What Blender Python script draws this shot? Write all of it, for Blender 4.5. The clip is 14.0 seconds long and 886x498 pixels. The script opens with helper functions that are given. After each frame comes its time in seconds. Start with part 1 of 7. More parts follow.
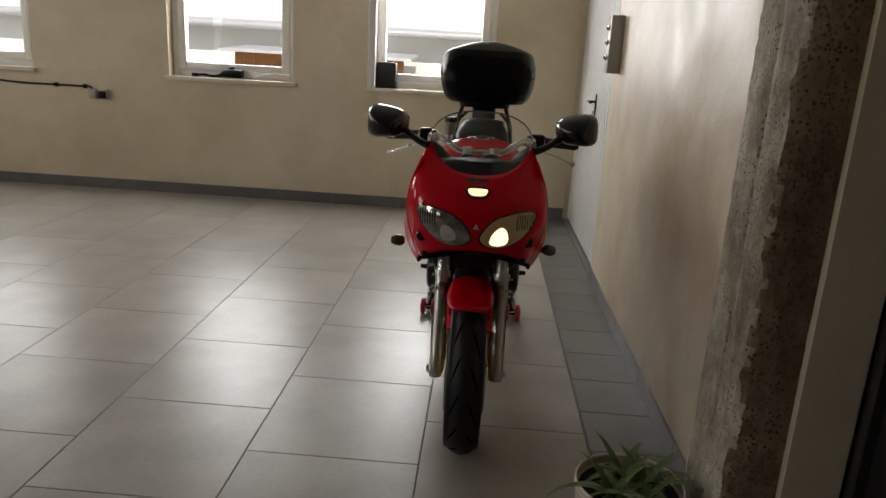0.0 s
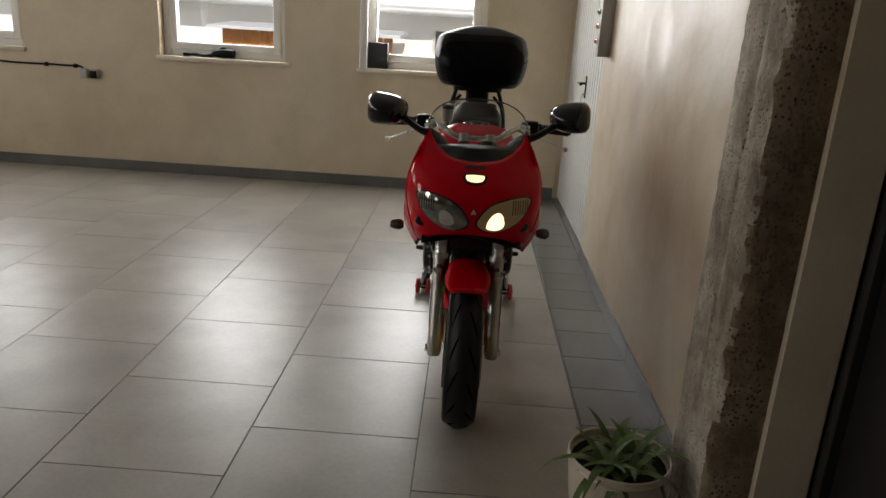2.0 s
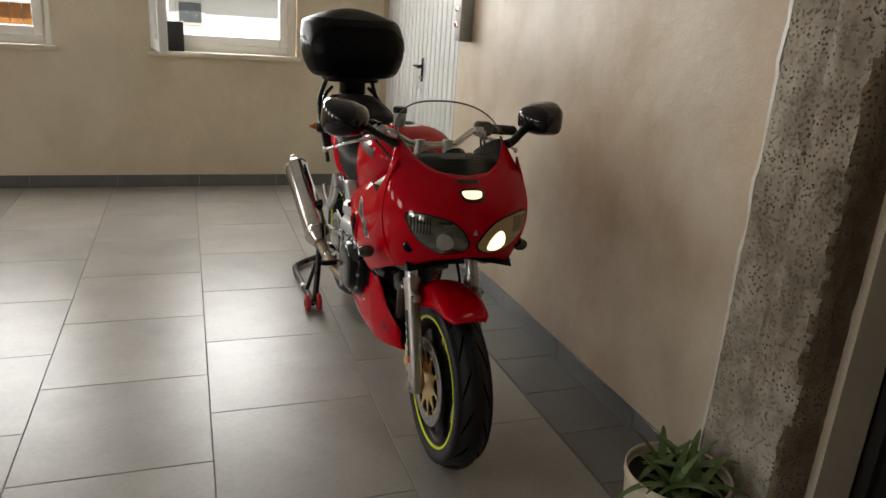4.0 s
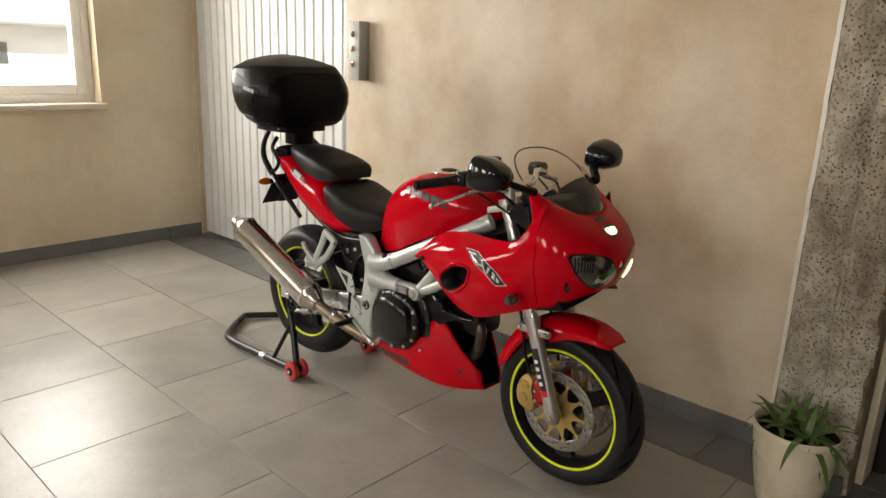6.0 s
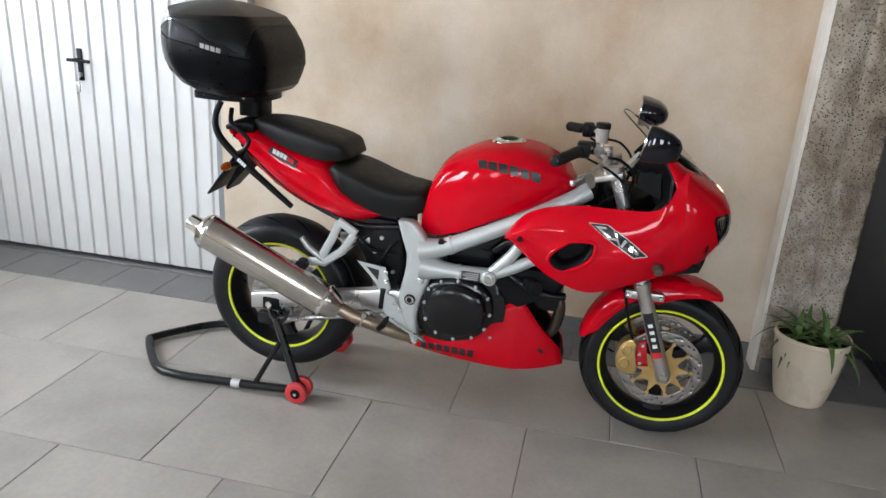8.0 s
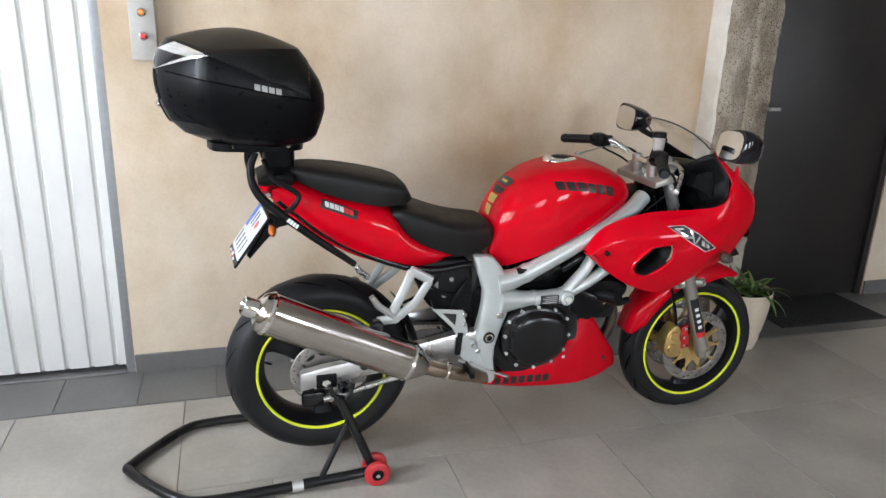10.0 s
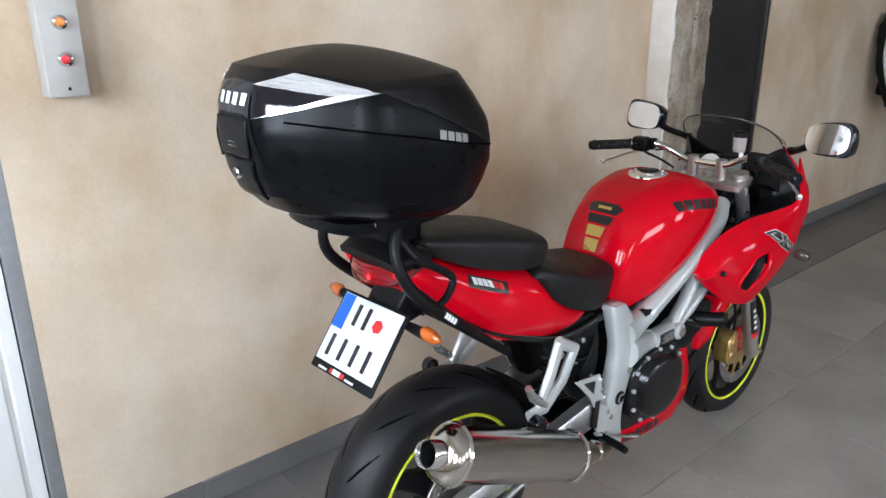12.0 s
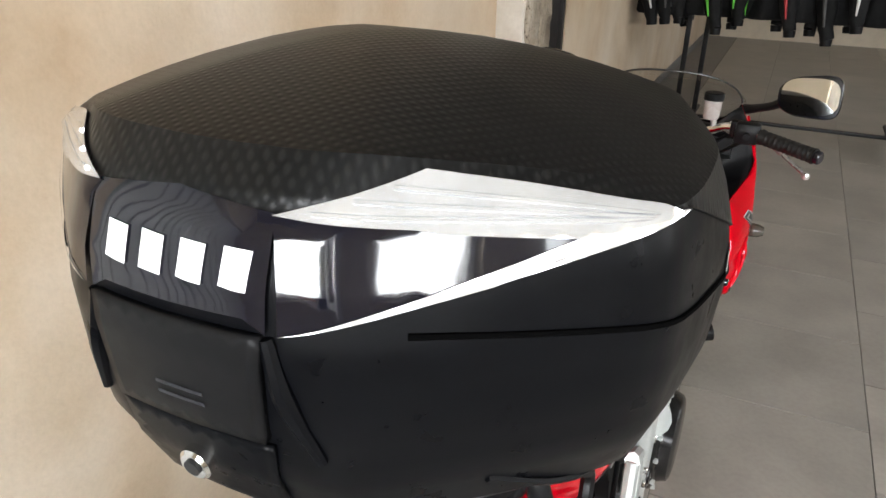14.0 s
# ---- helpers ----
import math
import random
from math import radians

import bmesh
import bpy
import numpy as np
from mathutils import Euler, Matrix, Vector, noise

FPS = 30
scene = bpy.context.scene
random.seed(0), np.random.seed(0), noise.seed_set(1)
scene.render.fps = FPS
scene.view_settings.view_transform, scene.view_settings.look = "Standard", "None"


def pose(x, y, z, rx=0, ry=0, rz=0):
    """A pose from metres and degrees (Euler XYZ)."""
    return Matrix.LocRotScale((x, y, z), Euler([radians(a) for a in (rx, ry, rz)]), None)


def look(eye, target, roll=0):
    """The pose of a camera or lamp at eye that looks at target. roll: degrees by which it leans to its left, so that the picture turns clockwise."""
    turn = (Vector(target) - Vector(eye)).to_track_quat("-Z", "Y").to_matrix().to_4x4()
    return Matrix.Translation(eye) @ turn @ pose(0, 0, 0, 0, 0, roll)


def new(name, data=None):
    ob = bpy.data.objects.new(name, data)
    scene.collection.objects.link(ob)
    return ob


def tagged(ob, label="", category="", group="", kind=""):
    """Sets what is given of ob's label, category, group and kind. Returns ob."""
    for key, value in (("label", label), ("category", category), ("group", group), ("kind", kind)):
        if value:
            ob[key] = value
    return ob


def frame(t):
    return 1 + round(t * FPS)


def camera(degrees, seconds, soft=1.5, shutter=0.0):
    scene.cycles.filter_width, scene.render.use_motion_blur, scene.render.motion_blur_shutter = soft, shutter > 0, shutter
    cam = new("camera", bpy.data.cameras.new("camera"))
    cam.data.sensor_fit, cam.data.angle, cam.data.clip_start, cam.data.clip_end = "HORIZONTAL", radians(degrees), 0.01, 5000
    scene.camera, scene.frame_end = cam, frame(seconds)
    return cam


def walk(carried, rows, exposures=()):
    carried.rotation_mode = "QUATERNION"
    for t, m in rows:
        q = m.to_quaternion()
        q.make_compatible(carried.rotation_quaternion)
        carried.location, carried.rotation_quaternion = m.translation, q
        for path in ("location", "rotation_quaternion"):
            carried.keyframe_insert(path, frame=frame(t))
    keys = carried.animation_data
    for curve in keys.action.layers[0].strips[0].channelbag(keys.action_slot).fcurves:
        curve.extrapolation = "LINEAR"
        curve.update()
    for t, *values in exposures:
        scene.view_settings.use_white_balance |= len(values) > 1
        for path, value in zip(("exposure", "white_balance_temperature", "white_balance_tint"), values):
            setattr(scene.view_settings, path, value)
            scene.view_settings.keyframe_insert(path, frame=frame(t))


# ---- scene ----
cam = camera(63.6, 14.0)
PATH = [
    (0, (0.11, -2.319, 1.357), (0.021, -0.391, 0.83), 3.3),
    (0.5, (0.13, -2.36, 1.387), (0.019, -0.419, 0.919), 2.9),
    (1, (0.124, -2.394, 1.391), (0.045, -0.463, 0.876), 3.5),
    (1.5, (0.093, -2.397, 1.4), (0.031, -0.485, 0.817), 2.9),
    (2, (0.076, -2.402, 1.404), (0.026, -0.491, 0.816), 3.5),
    (2.5, (0.029, -2.363, 1.404), (0.001, -0.452, 0.813), 3.6),
    (3, (-0.126, -2.232, 1.403), (0.024, -0.335, 0.788), 3.6),
    (5.5, (-1.64, -1.474, 1.481), (-0.359, -0.037, 0.936), 3.3),
    (6, (-1.897, -1.208, 1.472), (-0.476, 0.096, 0.941), 2.3),
    (6.5, (-2.079, -0.868, 1.467), (-0.489, 0.209, 0.909), 2.3),
    (7, (-2.272, -0.509, 1.499), (-0.539, 0.303, 0.918), 2.1),
    (7.5, (-2.276, -0.117, 1.488), (-0.465, 0.476, 0.88), 2.5),
    (8, (-2.353, 0.306, 1.468), (-0.503, 0.698, 0.818), 3.6),
    (10.5, (-1.998, 2.02, 1.461), (-0.276, 1.193, 0.869), 2.3),
    (11, (-1.791, 2.283, 1.475), (-0.209, 1.218, 0.873), 3.1),
    (11.5, (-1.452, 2.389, 1.483), (0.048, 1.217, 0.868), 1.4),
    (12, (-1.081, 2.449, 1.491), (0.357, 1.21, 0.86), -0.1),
    (12.5, (-0.747, 2.438, 1.509), (0.471, 0.98, 0.885), 1.0),
    (13, (-0.476, 2.297, 1.513), (0.683, 0.795, 0.88), 0.2),
    (13.5, (-0.259, 2.192, 1.496), (0.764, 0.598, 0.854), 1.0),
    (14, (-0.148, 2.139, 1.505), (0.618, 0.493, 0.666), 1.1),
]
EXPOSURES = [(0.0, -0.37, 6850, 10), (1.5, -0.37, 6850, 10), (3.0, -0.18, 6850, 10), (5.5, 0.25, 7300, 10), (6.5, 0.55, 7500, 10), (7.0, 0.6, 6600, 10), (7.5, 0.7, 6100, 10),
             (8.0, 0.72, 5950, 10), (10.5, 0.83, 6000, 10), (12.5, 0.76, 5700, 10), (13.5, 0.85, 5950, 10), (14.0, 0.95, 6450, 10)]
walk(cam, [(t, look(eye, target, roll)) for t, eye, target, roll in PATH], EXPOSURES)

# ---- world and light ----
world = bpy.data.worlds.new("world")
scene.world = world
world.use_nodes = True
wn, wl = world.node_tree.nodes, world.node_tree.links
wn.clear()
sky = wn.new("ShaderNodeTexSky")
sky.sky_type = "NISHITA"
sky.sun_disc = False
sky.sun_elevation, sky.sun_rotation = radians(38), radians(165)
sky_bg = wn.new("ShaderNodeBackground")
sky_bg.inputs["Strength"].default_value = 0.15
sky_out = wn.new("ShaderNodeOutputWorld")
wl.new(sky.outputs[0], sky_bg.inputs[0])
wl.new(sky_bg.outputs[0], sky_out.inputs[0])

sun_data = bpy.data.lights.new("sun", "SUN")
sun_data.energy, sun_data.angle, sun_data.color = 5.0, radians(0.5), (1.0, 0.95, 0.88)
sun = new("sun", sun_data)
sun.matrix_world = look((2.0, -8.0, 6.5), (0.0, 0.0, 0.0))


def window_light(name, eye, target, width, height, watts, colour):
    """Skylight that enters through one window opening."""
    data = bpy.data.lights.new(name, "AREA")
    data.shape, data.size, data.size_y, data.energy, data.color = "RECTANGLE", width, height, watts, colour
    ob = new(name, data)
    ob.matrix_world = look(eye, target)
    return ob


FAR_Y = 3.95
LEFT_X = -5.6
WINDOWS_FAR = [(-4.98, -3.88), (-2.66, -1.56), (-0.90, 0.17)]
# Unseen west windows; the first, at -5.9, is added to brighten the south end.
WINDOWS_LEFT = [(-5.9, -4.7), (-3.2, -2.0), (-0.5, 0.7), (1.9, 3.1)]
LEFT_WATTS = {-5.9: 20.0, -3.2: 33.0, -0.5: 40.0, 1.9: 21.0}
FAR_WATTS = {-4.98: 28.0, -2.66: 46.0, -0.90: 52.0}
SILL_Z, HEAD_Z = 1.04, 2.30
for a, b in WINDOWS_FAR:
    window_light("window_light", ((a + b) / 2, FAR_Y + 0.22, 1.75), ((a + b) / 2, 0.6, 0.4), 0.95, 1.0, FAR_WATTS[a], (0.94, 0.97, 1.0))
for a, b in WINDOWS_LEFT:
    window_light("window_light", (LEFT_X - 0.20, (a + b) / 2, 1.75), (0.0, (a + b) / 2 - 0.4, 1.0), 1.1, 1.2, LEFT_WATTS[a], (0.97, 0.98, 1.0))


# ---- materials ----
def material(name):
    m = bpy.data.materials.new(name)
    m.use_nodes = True
    nt = m.node_tree
    return m, nt, nt.nodes["Principled BSDF"]


def link(nt, a, b):
    nt.links.new(a, b)


def noise_node(nt, scale, detail=6.0, rough=0.6, coords="Object", stretch=(1, 1, 1)):
    tc = nt.nodes.new("ShaderNodeTexCoord")
    mp = nt.nodes.new("ShaderNodeMapping")
    mp.inputs["Scale"].default_value = stretch
    n = nt.nodes.new("ShaderNodeTexNoise")
    n.inputs["Scale"].default_value, n.inputs["Detail"].default_value, n.inputs["Roughness"].default_value = scale, detail, rough
    link(nt, tc.outputs[coords], mp.inputs[0])
    link(nt, mp.outputs[0], n.inputs["Vector"])
    return n


def ramp(nt, source, stops):
    r = nt.nodes.new("ShaderNodeValToRGB")
    while len(r.color_ramp.elements) < len(stops):
        r.color_ramp.elements.new(0.5)
    for e, (p, c) in zip(r.color_ramp.elements, stops):
        e.position, e.color = p, (*c, 1) if len(c) == 3 else c
    link(nt, source, r.inputs[0])
    return r


def mix(nt, kind, fac, a, b):
    m = nt.nodes.new("ShaderNodeMix")
    m.data_type, m.blend_type = "RGBA", kind
    for sock, v in ((m.inputs[0], fac), (m.inputs[6], a), (m.inputs[7], b)):
        if hasattr(v, "is_output"):
            link(nt, v, sock)
        elif isinstance(v, tuple):
            sock.default_value = (*v, 1)
        else:
            sock.default_value = v
    return m.outputs[2]


def bump(nt, bsdf, height, strength=0.2, distance=0.002):
    b = nt.nodes.new("ShaderNodeBump")
    b.inputs["Strength"].default_value, b.inputs["Distance"].default_value = strength, distance
    link(nt, height, b.inputs["Height"])
    link(nt, b.outputs[0], bsdf.inputs["Normal"])
    return b


def simple(name, colour, rough=0.5, metal=0.0, vary=0.08, scale=40.0, bumpy=0.0, coat=0.0, rough_vary=0.06, spec=0.5, coords="Object"):
    """A surface with grain at two scales in colour and gloss."""
    m, nt, b = material(name)
    fine = noise_node(nt, scale, coords=coords)
    wide = noise_node(nt, scale / 9.0, 3.0, coords=coords)
    dark = tuple(c * (1 - vary) for c in colour)
    light = tuple(min(1.0, c * (1 + vary)) for c in colour)
    r1 = ramp(nt, fine.outputs["Fac"], [(0.3, dark), (0.7, light)])
    r2 = ramp(nt, wide.outputs["Fac"], [(0.3, (1 - vary, 1 - vary, 1 - vary)), (0.7, (1, 1, 1))])
    link(nt, mix(nt, "MULTIPLY", 1.0, r1.outputs[0], r2.outputs[0]), b.inputs["Base Color"])
    rr = ramp(nt, wide.outputs["Fac"], [(0.3, (max(0.02, rough - rough_vary),) * 3), (0.7, (min(1.0, rough + rough_vary),) * 3)])
    link(nt, rr.outputs[0], b.inputs["Roughness"])
    b.inputs["Metallic"].default_value = metal
    b.inputs["Coat Weight"].default_value = coat
    b.inputs["Coat Roughness"].default_value = 0.03
    b.inputs["Specular IOR Level"].default_value = spec
    if bumpy:
        bump(nt, b, fine.outputs["Fac"], bumpy, 0.001)
    return m


def plaster_material(name, colours, scale=1.2):
    m, nt, b = material(name)
    cloud = noise_node(nt, scale, 8.0, 0.62, "Object", (1, 1, 0.8))
    patch = noise_node(nt, scale * 3.1, 5.0, 0.55)
    grain = noise_node(nt, 90.0, 4.0)
    trowel = noise_node(nt, 11.0, 4.0, 0.55, "Object", (1, 0.55, 0.8))
    c1 = ramp(nt, cloud.outputs["Fac"], [(0.32, colours[0]), (0.5, colours[1]), (0.68, colours[2])])
    c2 = ramp(nt, patch.outputs["Fac"], [(0.36, (0.84, 0.82, 0.79)), (0.60, (1, 1, 1))])
    c3 = mix(nt, "MULTIPLY", 0.7, c1.outputs[0], c2.outputs[0])
    c4 = ramp(nt, grain.outputs["Fac"], [(0.3, (0.94, 0.94, 0.94)), (0.6, (1, 1, 1))])
    link(nt, mix(nt, "MULTIPLY", 1.0, c3, c4.outputs[0]), b.inputs["Base Color"])
    rr = ramp(nt, patch.outputs["Fac"], [(0.3, (0.36,) * 3), (0.7, (0.60,) * 3)])
    link(nt, rr.outputs[0], b.inputs["Roughness"])
    add = nt.nodes.new("ShaderNodeMath")
    add.operation = "MULTIPLY_ADD"
    link(nt, grain.outputs["Fac"], add.inputs[0])
    add.inputs[1].default_value = 0.15
    link(nt, trowel.outputs["Fac"], add.inputs[2])
    bump(nt, b, add.outputs[0], 0.6, 0.007)
    return m


def tile_material(name, base, rough=0.34, veins=True):
    """Porcelain tile: cloudy cement look, each tile a little different."""
    m, nt, b = material(name)
    info = nt.nodes.new("ShaderNodeObjectInfo")
    tc = nt.nodes.new("ShaderNodeTexCoord")
    shift = nt.nodes.new("ShaderNodeVectorMath")
    shift.operation = "MULTIPLY_ADD"
    link(nt, info.outputs["Random"], shift.inputs[0])
    shift.inputs[1].default_value = (17.0, 29.0, 11.0)
    link(nt, tc.outputs["Object"], shift.inputs[2])
    cloud = nt.nodes.new("ShaderNodeTexNoise")
    cloud.inputs["Scale"].default_value, cloud.inputs["Detail"].default_value = 3.2, 7.0
    fine = nt.nodes.new("ShaderNodeTexNoise")
    fine.inputs["Scale"].default_value, fine.inputs["Detail"].default_value = 60.0, 5.0
    link(nt, shift.outputs[0], cloud.inputs["Vector"])
    link(nt, shift.outputs[0], fine.inputs["Vector"])
    dark, light = tuple(c * 0.86 for c in base), tuple(c * 1.1 for c in base)
    c1 = ramp(nt, cloud.outputs["Fac"], [(0.35, dark), (0.65, light)])
    c2 = ramp(nt, fine.outputs["Fac"], [(0.35, (0.93,) * 3), (0.6, (1.0,) * 3)])
    c3 = mix(nt, "MULTIPLY", 1.0, c1.outputs[0], c2.outputs[0])
    tone = ramp(nt, info.outputs["Random"], [(0.0, (0.94, 0.94, 0.94)), (1.0, (1.04, 1.03, 1.02))])
    link(nt, mix(nt, "MULTIPLY", 1.0, c3, tone.outputs[0]), b.inputs["Base Color"])
    rr = ramp(nt, cloud.outputs["Fac"], [(0.3, (rough - 0.02,) * 3), (0.7, (rough + 0.03,) * 3)])
    link(nt, rr.outputs[0], b.inputs["Roughness"])
    bump(nt, b, fine.outputs["Fac"], 0.08, 0.001)
    return m


def concrete_material(name, tones):
    m, nt, b = material(name)
    cloud = noise_node(nt, 3.0, 9.0, 0.65, "Object", (1, 1, 0.5))
    blot = noise_node(nt, 11.0, 6.0, 0.6)
    grain = noise_node(nt, 120.0, 5.0)
    c1 = ramp(nt, cloud.outputs["Fac"], [(0.34, tones[0]), (0.47, tones[1]), (0.62, tones[2])])
    c2 = ramp(nt, blot.outputs["Fac"], [(0.33, (0.62, 0.60, 0.57)), (0.55, (1, 1, 1))])
    vor = nt.nodes.new("ShaderNodeTexVoronoi")
    vor.inputs["Scale"].default_value = 88.0
    tc = nt.nodes.new("ShaderNodeTexCoord")
    link(nt, tc.outputs["Object"], vor.inputs["Vector"])
    pits = ramp(nt, vor.outputs["Distance"], [(0.16, (0.34, 0.285, 0.23)), (0.34, (1, 1, 1))])
    mask = ramp(nt, blot.outputs["Fac"], [(0.52, (0, 0, 0)), (0.58, (1, 1, 1))])
    c3 = mix(nt, "MULTIPLY", 0.9, c1.outputs[0], c2.outputs[0])
    c4 = mix(nt, "MULTIPLY", mask.outputs[0], c3, pits.outputs[0])
    g = ramp(nt, grain.outputs["Fac"], [(0.3, (0.85,) * 3), (0.65, (1.0,) * 3)])
    link(nt, mix(nt, "MULTIPLY", 1.0, c4, g.outputs[0]), b.inputs["Base Color"])
    b.inputs["Roughness"].default_value = 0.85
    h = mix(nt, "MULTIPLY", 1.0, blot.outputs["Fac"], pits.outputs[0])
    bump(nt, b, h, 1.0, 0.022)
    return m


def glow(name, colour, strength):
    m, nt, b = material(name)
    b.inputs["Base Color"].default_value = (*colour, 1)
    b.inputs["Emission Color"].default_value = (*colour, 1)
    b.inputs["Emission Strength"].default_value = strength
    b.inputs["Roughness"].default_value = 0.25
    return m


def clear(name, tint=(1, 1, 1), gloss=0.12, rough=0.02):
    """Thin clear sheet: see-through with a gloss that grows at grazing angles."""
    m, nt, b = material(name)
    nt.nodes.remove(b)
    tr, gl = nt.nodes.new("ShaderNodeBsdfTransparent"), nt.nodes.new("ShaderNodeBsdfGlossy")
    tr.inputs[0].default_value = (*tint, 1)
    gl.inputs["Roughness"].default_value = rough
    lw = nt.nodes.new("ShaderNodeLayerWeight")
    lw.inputs["Blend"].default_value = 0.5
    pw = nt.nodes.new("ShaderNodeMath")
    pw.operation = "POWER"
    link(nt, lw.outputs["Facing"], pw.inputs[0])
    pw.inputs[1].default_value = 4.0
    fr = nt.nodes.new("ShaderNodeMath")
    fr.operation = "MULTIPLY_ADD"
    link(nt, pw.outputs[0], fr.inputs[0])
    fr.inputs[1].default_value, fr.inputs[2].default_value = 0.5, gloss * 0.25
    ms = nt.nodes.new("ShaderNodeMixShader")
    link(nt, fr.outputs[0], ms.inputs[0])
    link(nt, tr.outputs[0], ms.inputs[1])
    link(nt, gl.outputs[0], ms.inputs[2])
    link(nt, ms.outputs[0], nt.nodes["Material Output"].inputs[0])
    return m


PLASTER = plaster_material("beige_stucco", [(0.475, 0.34, 0.21), (0.61, 0.50, 0.367), (0.70, 0.615, 0.505)])
PLASTER_PLAIN = plaster_material("cream_paint", [(0.59, 0.49, 0.35), (0.65, 0.55, 0.40), (0.69, 0.60, 0.46)], 0.7)
TILE = tile_material("grey_porcelain", (0.335, 0.313, 0.278), 0.35)
TILE_DARK = tile_material("dark_grey_porcelain", (0.145, 0.141, 0.137), 0.34)
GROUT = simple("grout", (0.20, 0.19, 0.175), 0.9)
CONCRETE = concrete_material("raw_concrete", [(0.17, 0.128, 0.086), (0.36, 0.305, 0.232), (0.61, 0.56, 0.47)])
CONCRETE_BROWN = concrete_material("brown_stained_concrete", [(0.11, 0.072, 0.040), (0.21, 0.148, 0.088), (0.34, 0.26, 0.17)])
CEILING = simple("grey_ceiling_paint", (0.42, 0.40, 0.37), 0.8, scale=6.0, vary=0.03)
PVC = simple("white_window_plastic", (0.80, 0.79, 0.76), 0.35, scale=8.0, vary=0.03)
SILL = simple("cream_sill", (0.66, 0.58, 0.47), 0.5, vary=0.05, scale=10)
DOOR_WHITE = simple("white_coated_steel", (0.66, 0.66, 0.64), 0.38, vary=0.04, scale=5.0)
DOOR_DARK = simple("dark_brown_steel", (0.022, 0.019, 0.018), 0.38, vary=0.15, scale=20)
BLACK_PLASTIC = simple("black_plastic", (0.0045, 0.0045, 0.005), 0.42, bumpy=0.03, scale=200, spec=0.16)
CASE_BLACK = simple("satin_black_plastic", (0.0028, 0.003, 0.0038), 0.32, bumpy=0.04, scale=350, vary=0.12, spec=0.10)
GLOSS_BLACK = simple("gloss_black", (0.005, 0.005, 0.009), 0.06, vary=0.05, coat=0.1, rough_vary=0.01)
GREY_PLASTIC = simple("grey_enamel", (0.42, 0.41, 0.38), 0.45, vary=0.05)
GLASS = clear("window_glass")


# ---- mesh helpers ----
def finish(name, bm, mat, angle=40.0, parent=None, label=""):
    bmesh.ops.recalc_face_normals(bm, faces=bm.faces)
    me = bpy.data.meshes.new(name)
    bm.to_mesh(me)
    bm.free()
    me.polygons.foreach_set("use_smooth", [True] * len(me.polygons))
    me.set_sharp_from_angle(angle=radians(angle))
    if mat:
        me.materials.append(mat)
    ob = new(name, me)
    if parent is not None:
        ob.parent = parent
    if label:
        ob["label"] = label
    return ob


def part(name, bm, mat, parent, label="", angle=40.0):
    return finish(name, bm, mat, angle, parent, label)


def thing(name, place, label, category, group="", rz=0.0):
    ob = new(name)
    ob.empty_display_size = 0.1
    ob.matrix_world = pose(*place, 0, 0, rz)
    return tagged(ob, label, category, group)


def add_box(bm, a, b, bev=0.0, seg=2):
    """A box between two corners, with rounded edges."""
    vs = [bm.verts.new((x, y, z)) for x in (a[0], b[0]) for y in (a[1], b[1]) for z in (a[2], b[2])]
    fs = [bm.faces.new([vs[i] for i in q]) for q in ((0, 1, 3, 2), (4, 6, 7, 5), (0, 4, 5, 1), (2, 3, 7, 6), (0, 2, 6, 4), (1, 5, 7, 3))]
    if bev:
        es = list({e for f in fs for e in f.edges})
        bmesh.ops.bevel(bm, geom=es, offset=bev, segments=seg, affect="EDGES", profile=0.5)
    return bm


def box(a, b, bev=0.0, seg=2):
    return add_box(bmesh.new(), a, b, bev, seg)


def spline(points, n):
    """n points along a smooth curve through the given ones."""
    p = np.array(points, float)
    k = len(p)
    ext = np.vstack([2 * p[0] - p[1], p, 2 * p[-1] - p[-2]])
    out = []
    for u in np.linspace(0, k - 1, n):
        i = min(int(u), k - 2)
        t = u - i
        a, b, c, d = ext[i:i + 4]
        out.append(0.5 * (2 * b + (c - a) * t + (2 * a - 5 * b + 4 * c - d) * t * t + (3 * b - a - 3 * c + d) * t ** 3))
    return np.array(out)


def interp(x, xs, ys):
    return float(np.interp(x, xs, ys))


def smooth_interp(xs, ys):
    """A smooth function through the given values."""
    xs, ys = np.array(xs, float), np.array(ys, float)
    m = np.gradient(ys, xs)

    def f(x):
        x = min(max(x, xs[0]), xs[-1])
        i = min(int(np.searchsorted(xs, x, side="right")) - 1, len(xs) - 2)
        h = xs[i + 1] - xs[i]
        t = (x - xs[i]) / h
        return float((1 + 2 * t) * (1 - t) ** 2 * ys[i] + t * (1 - t) ** 2 * h * m[i] + t * t * (3 - 2 * t) * ys[i + 1] + t * t * (t - 1) * h * m[i + 1])
    return f


def add_loft(bm, rings, closed=True, caps=True):
    rows = [[bm.verts.new(p) for p in ring] for ring in rings]
    n = len(rows[0])
    for a, b in zip(rows, rows[1:]):
        for i in range(n if closed else n - 1):
            j = (i + 1) % n
            bm.faces.new((a[i], a[j], b[j], b[i]))
    if caps and closed:
        bm.faces.new(rows[0][::-1])
        bm.faces.new(rows[-1])
    return rows


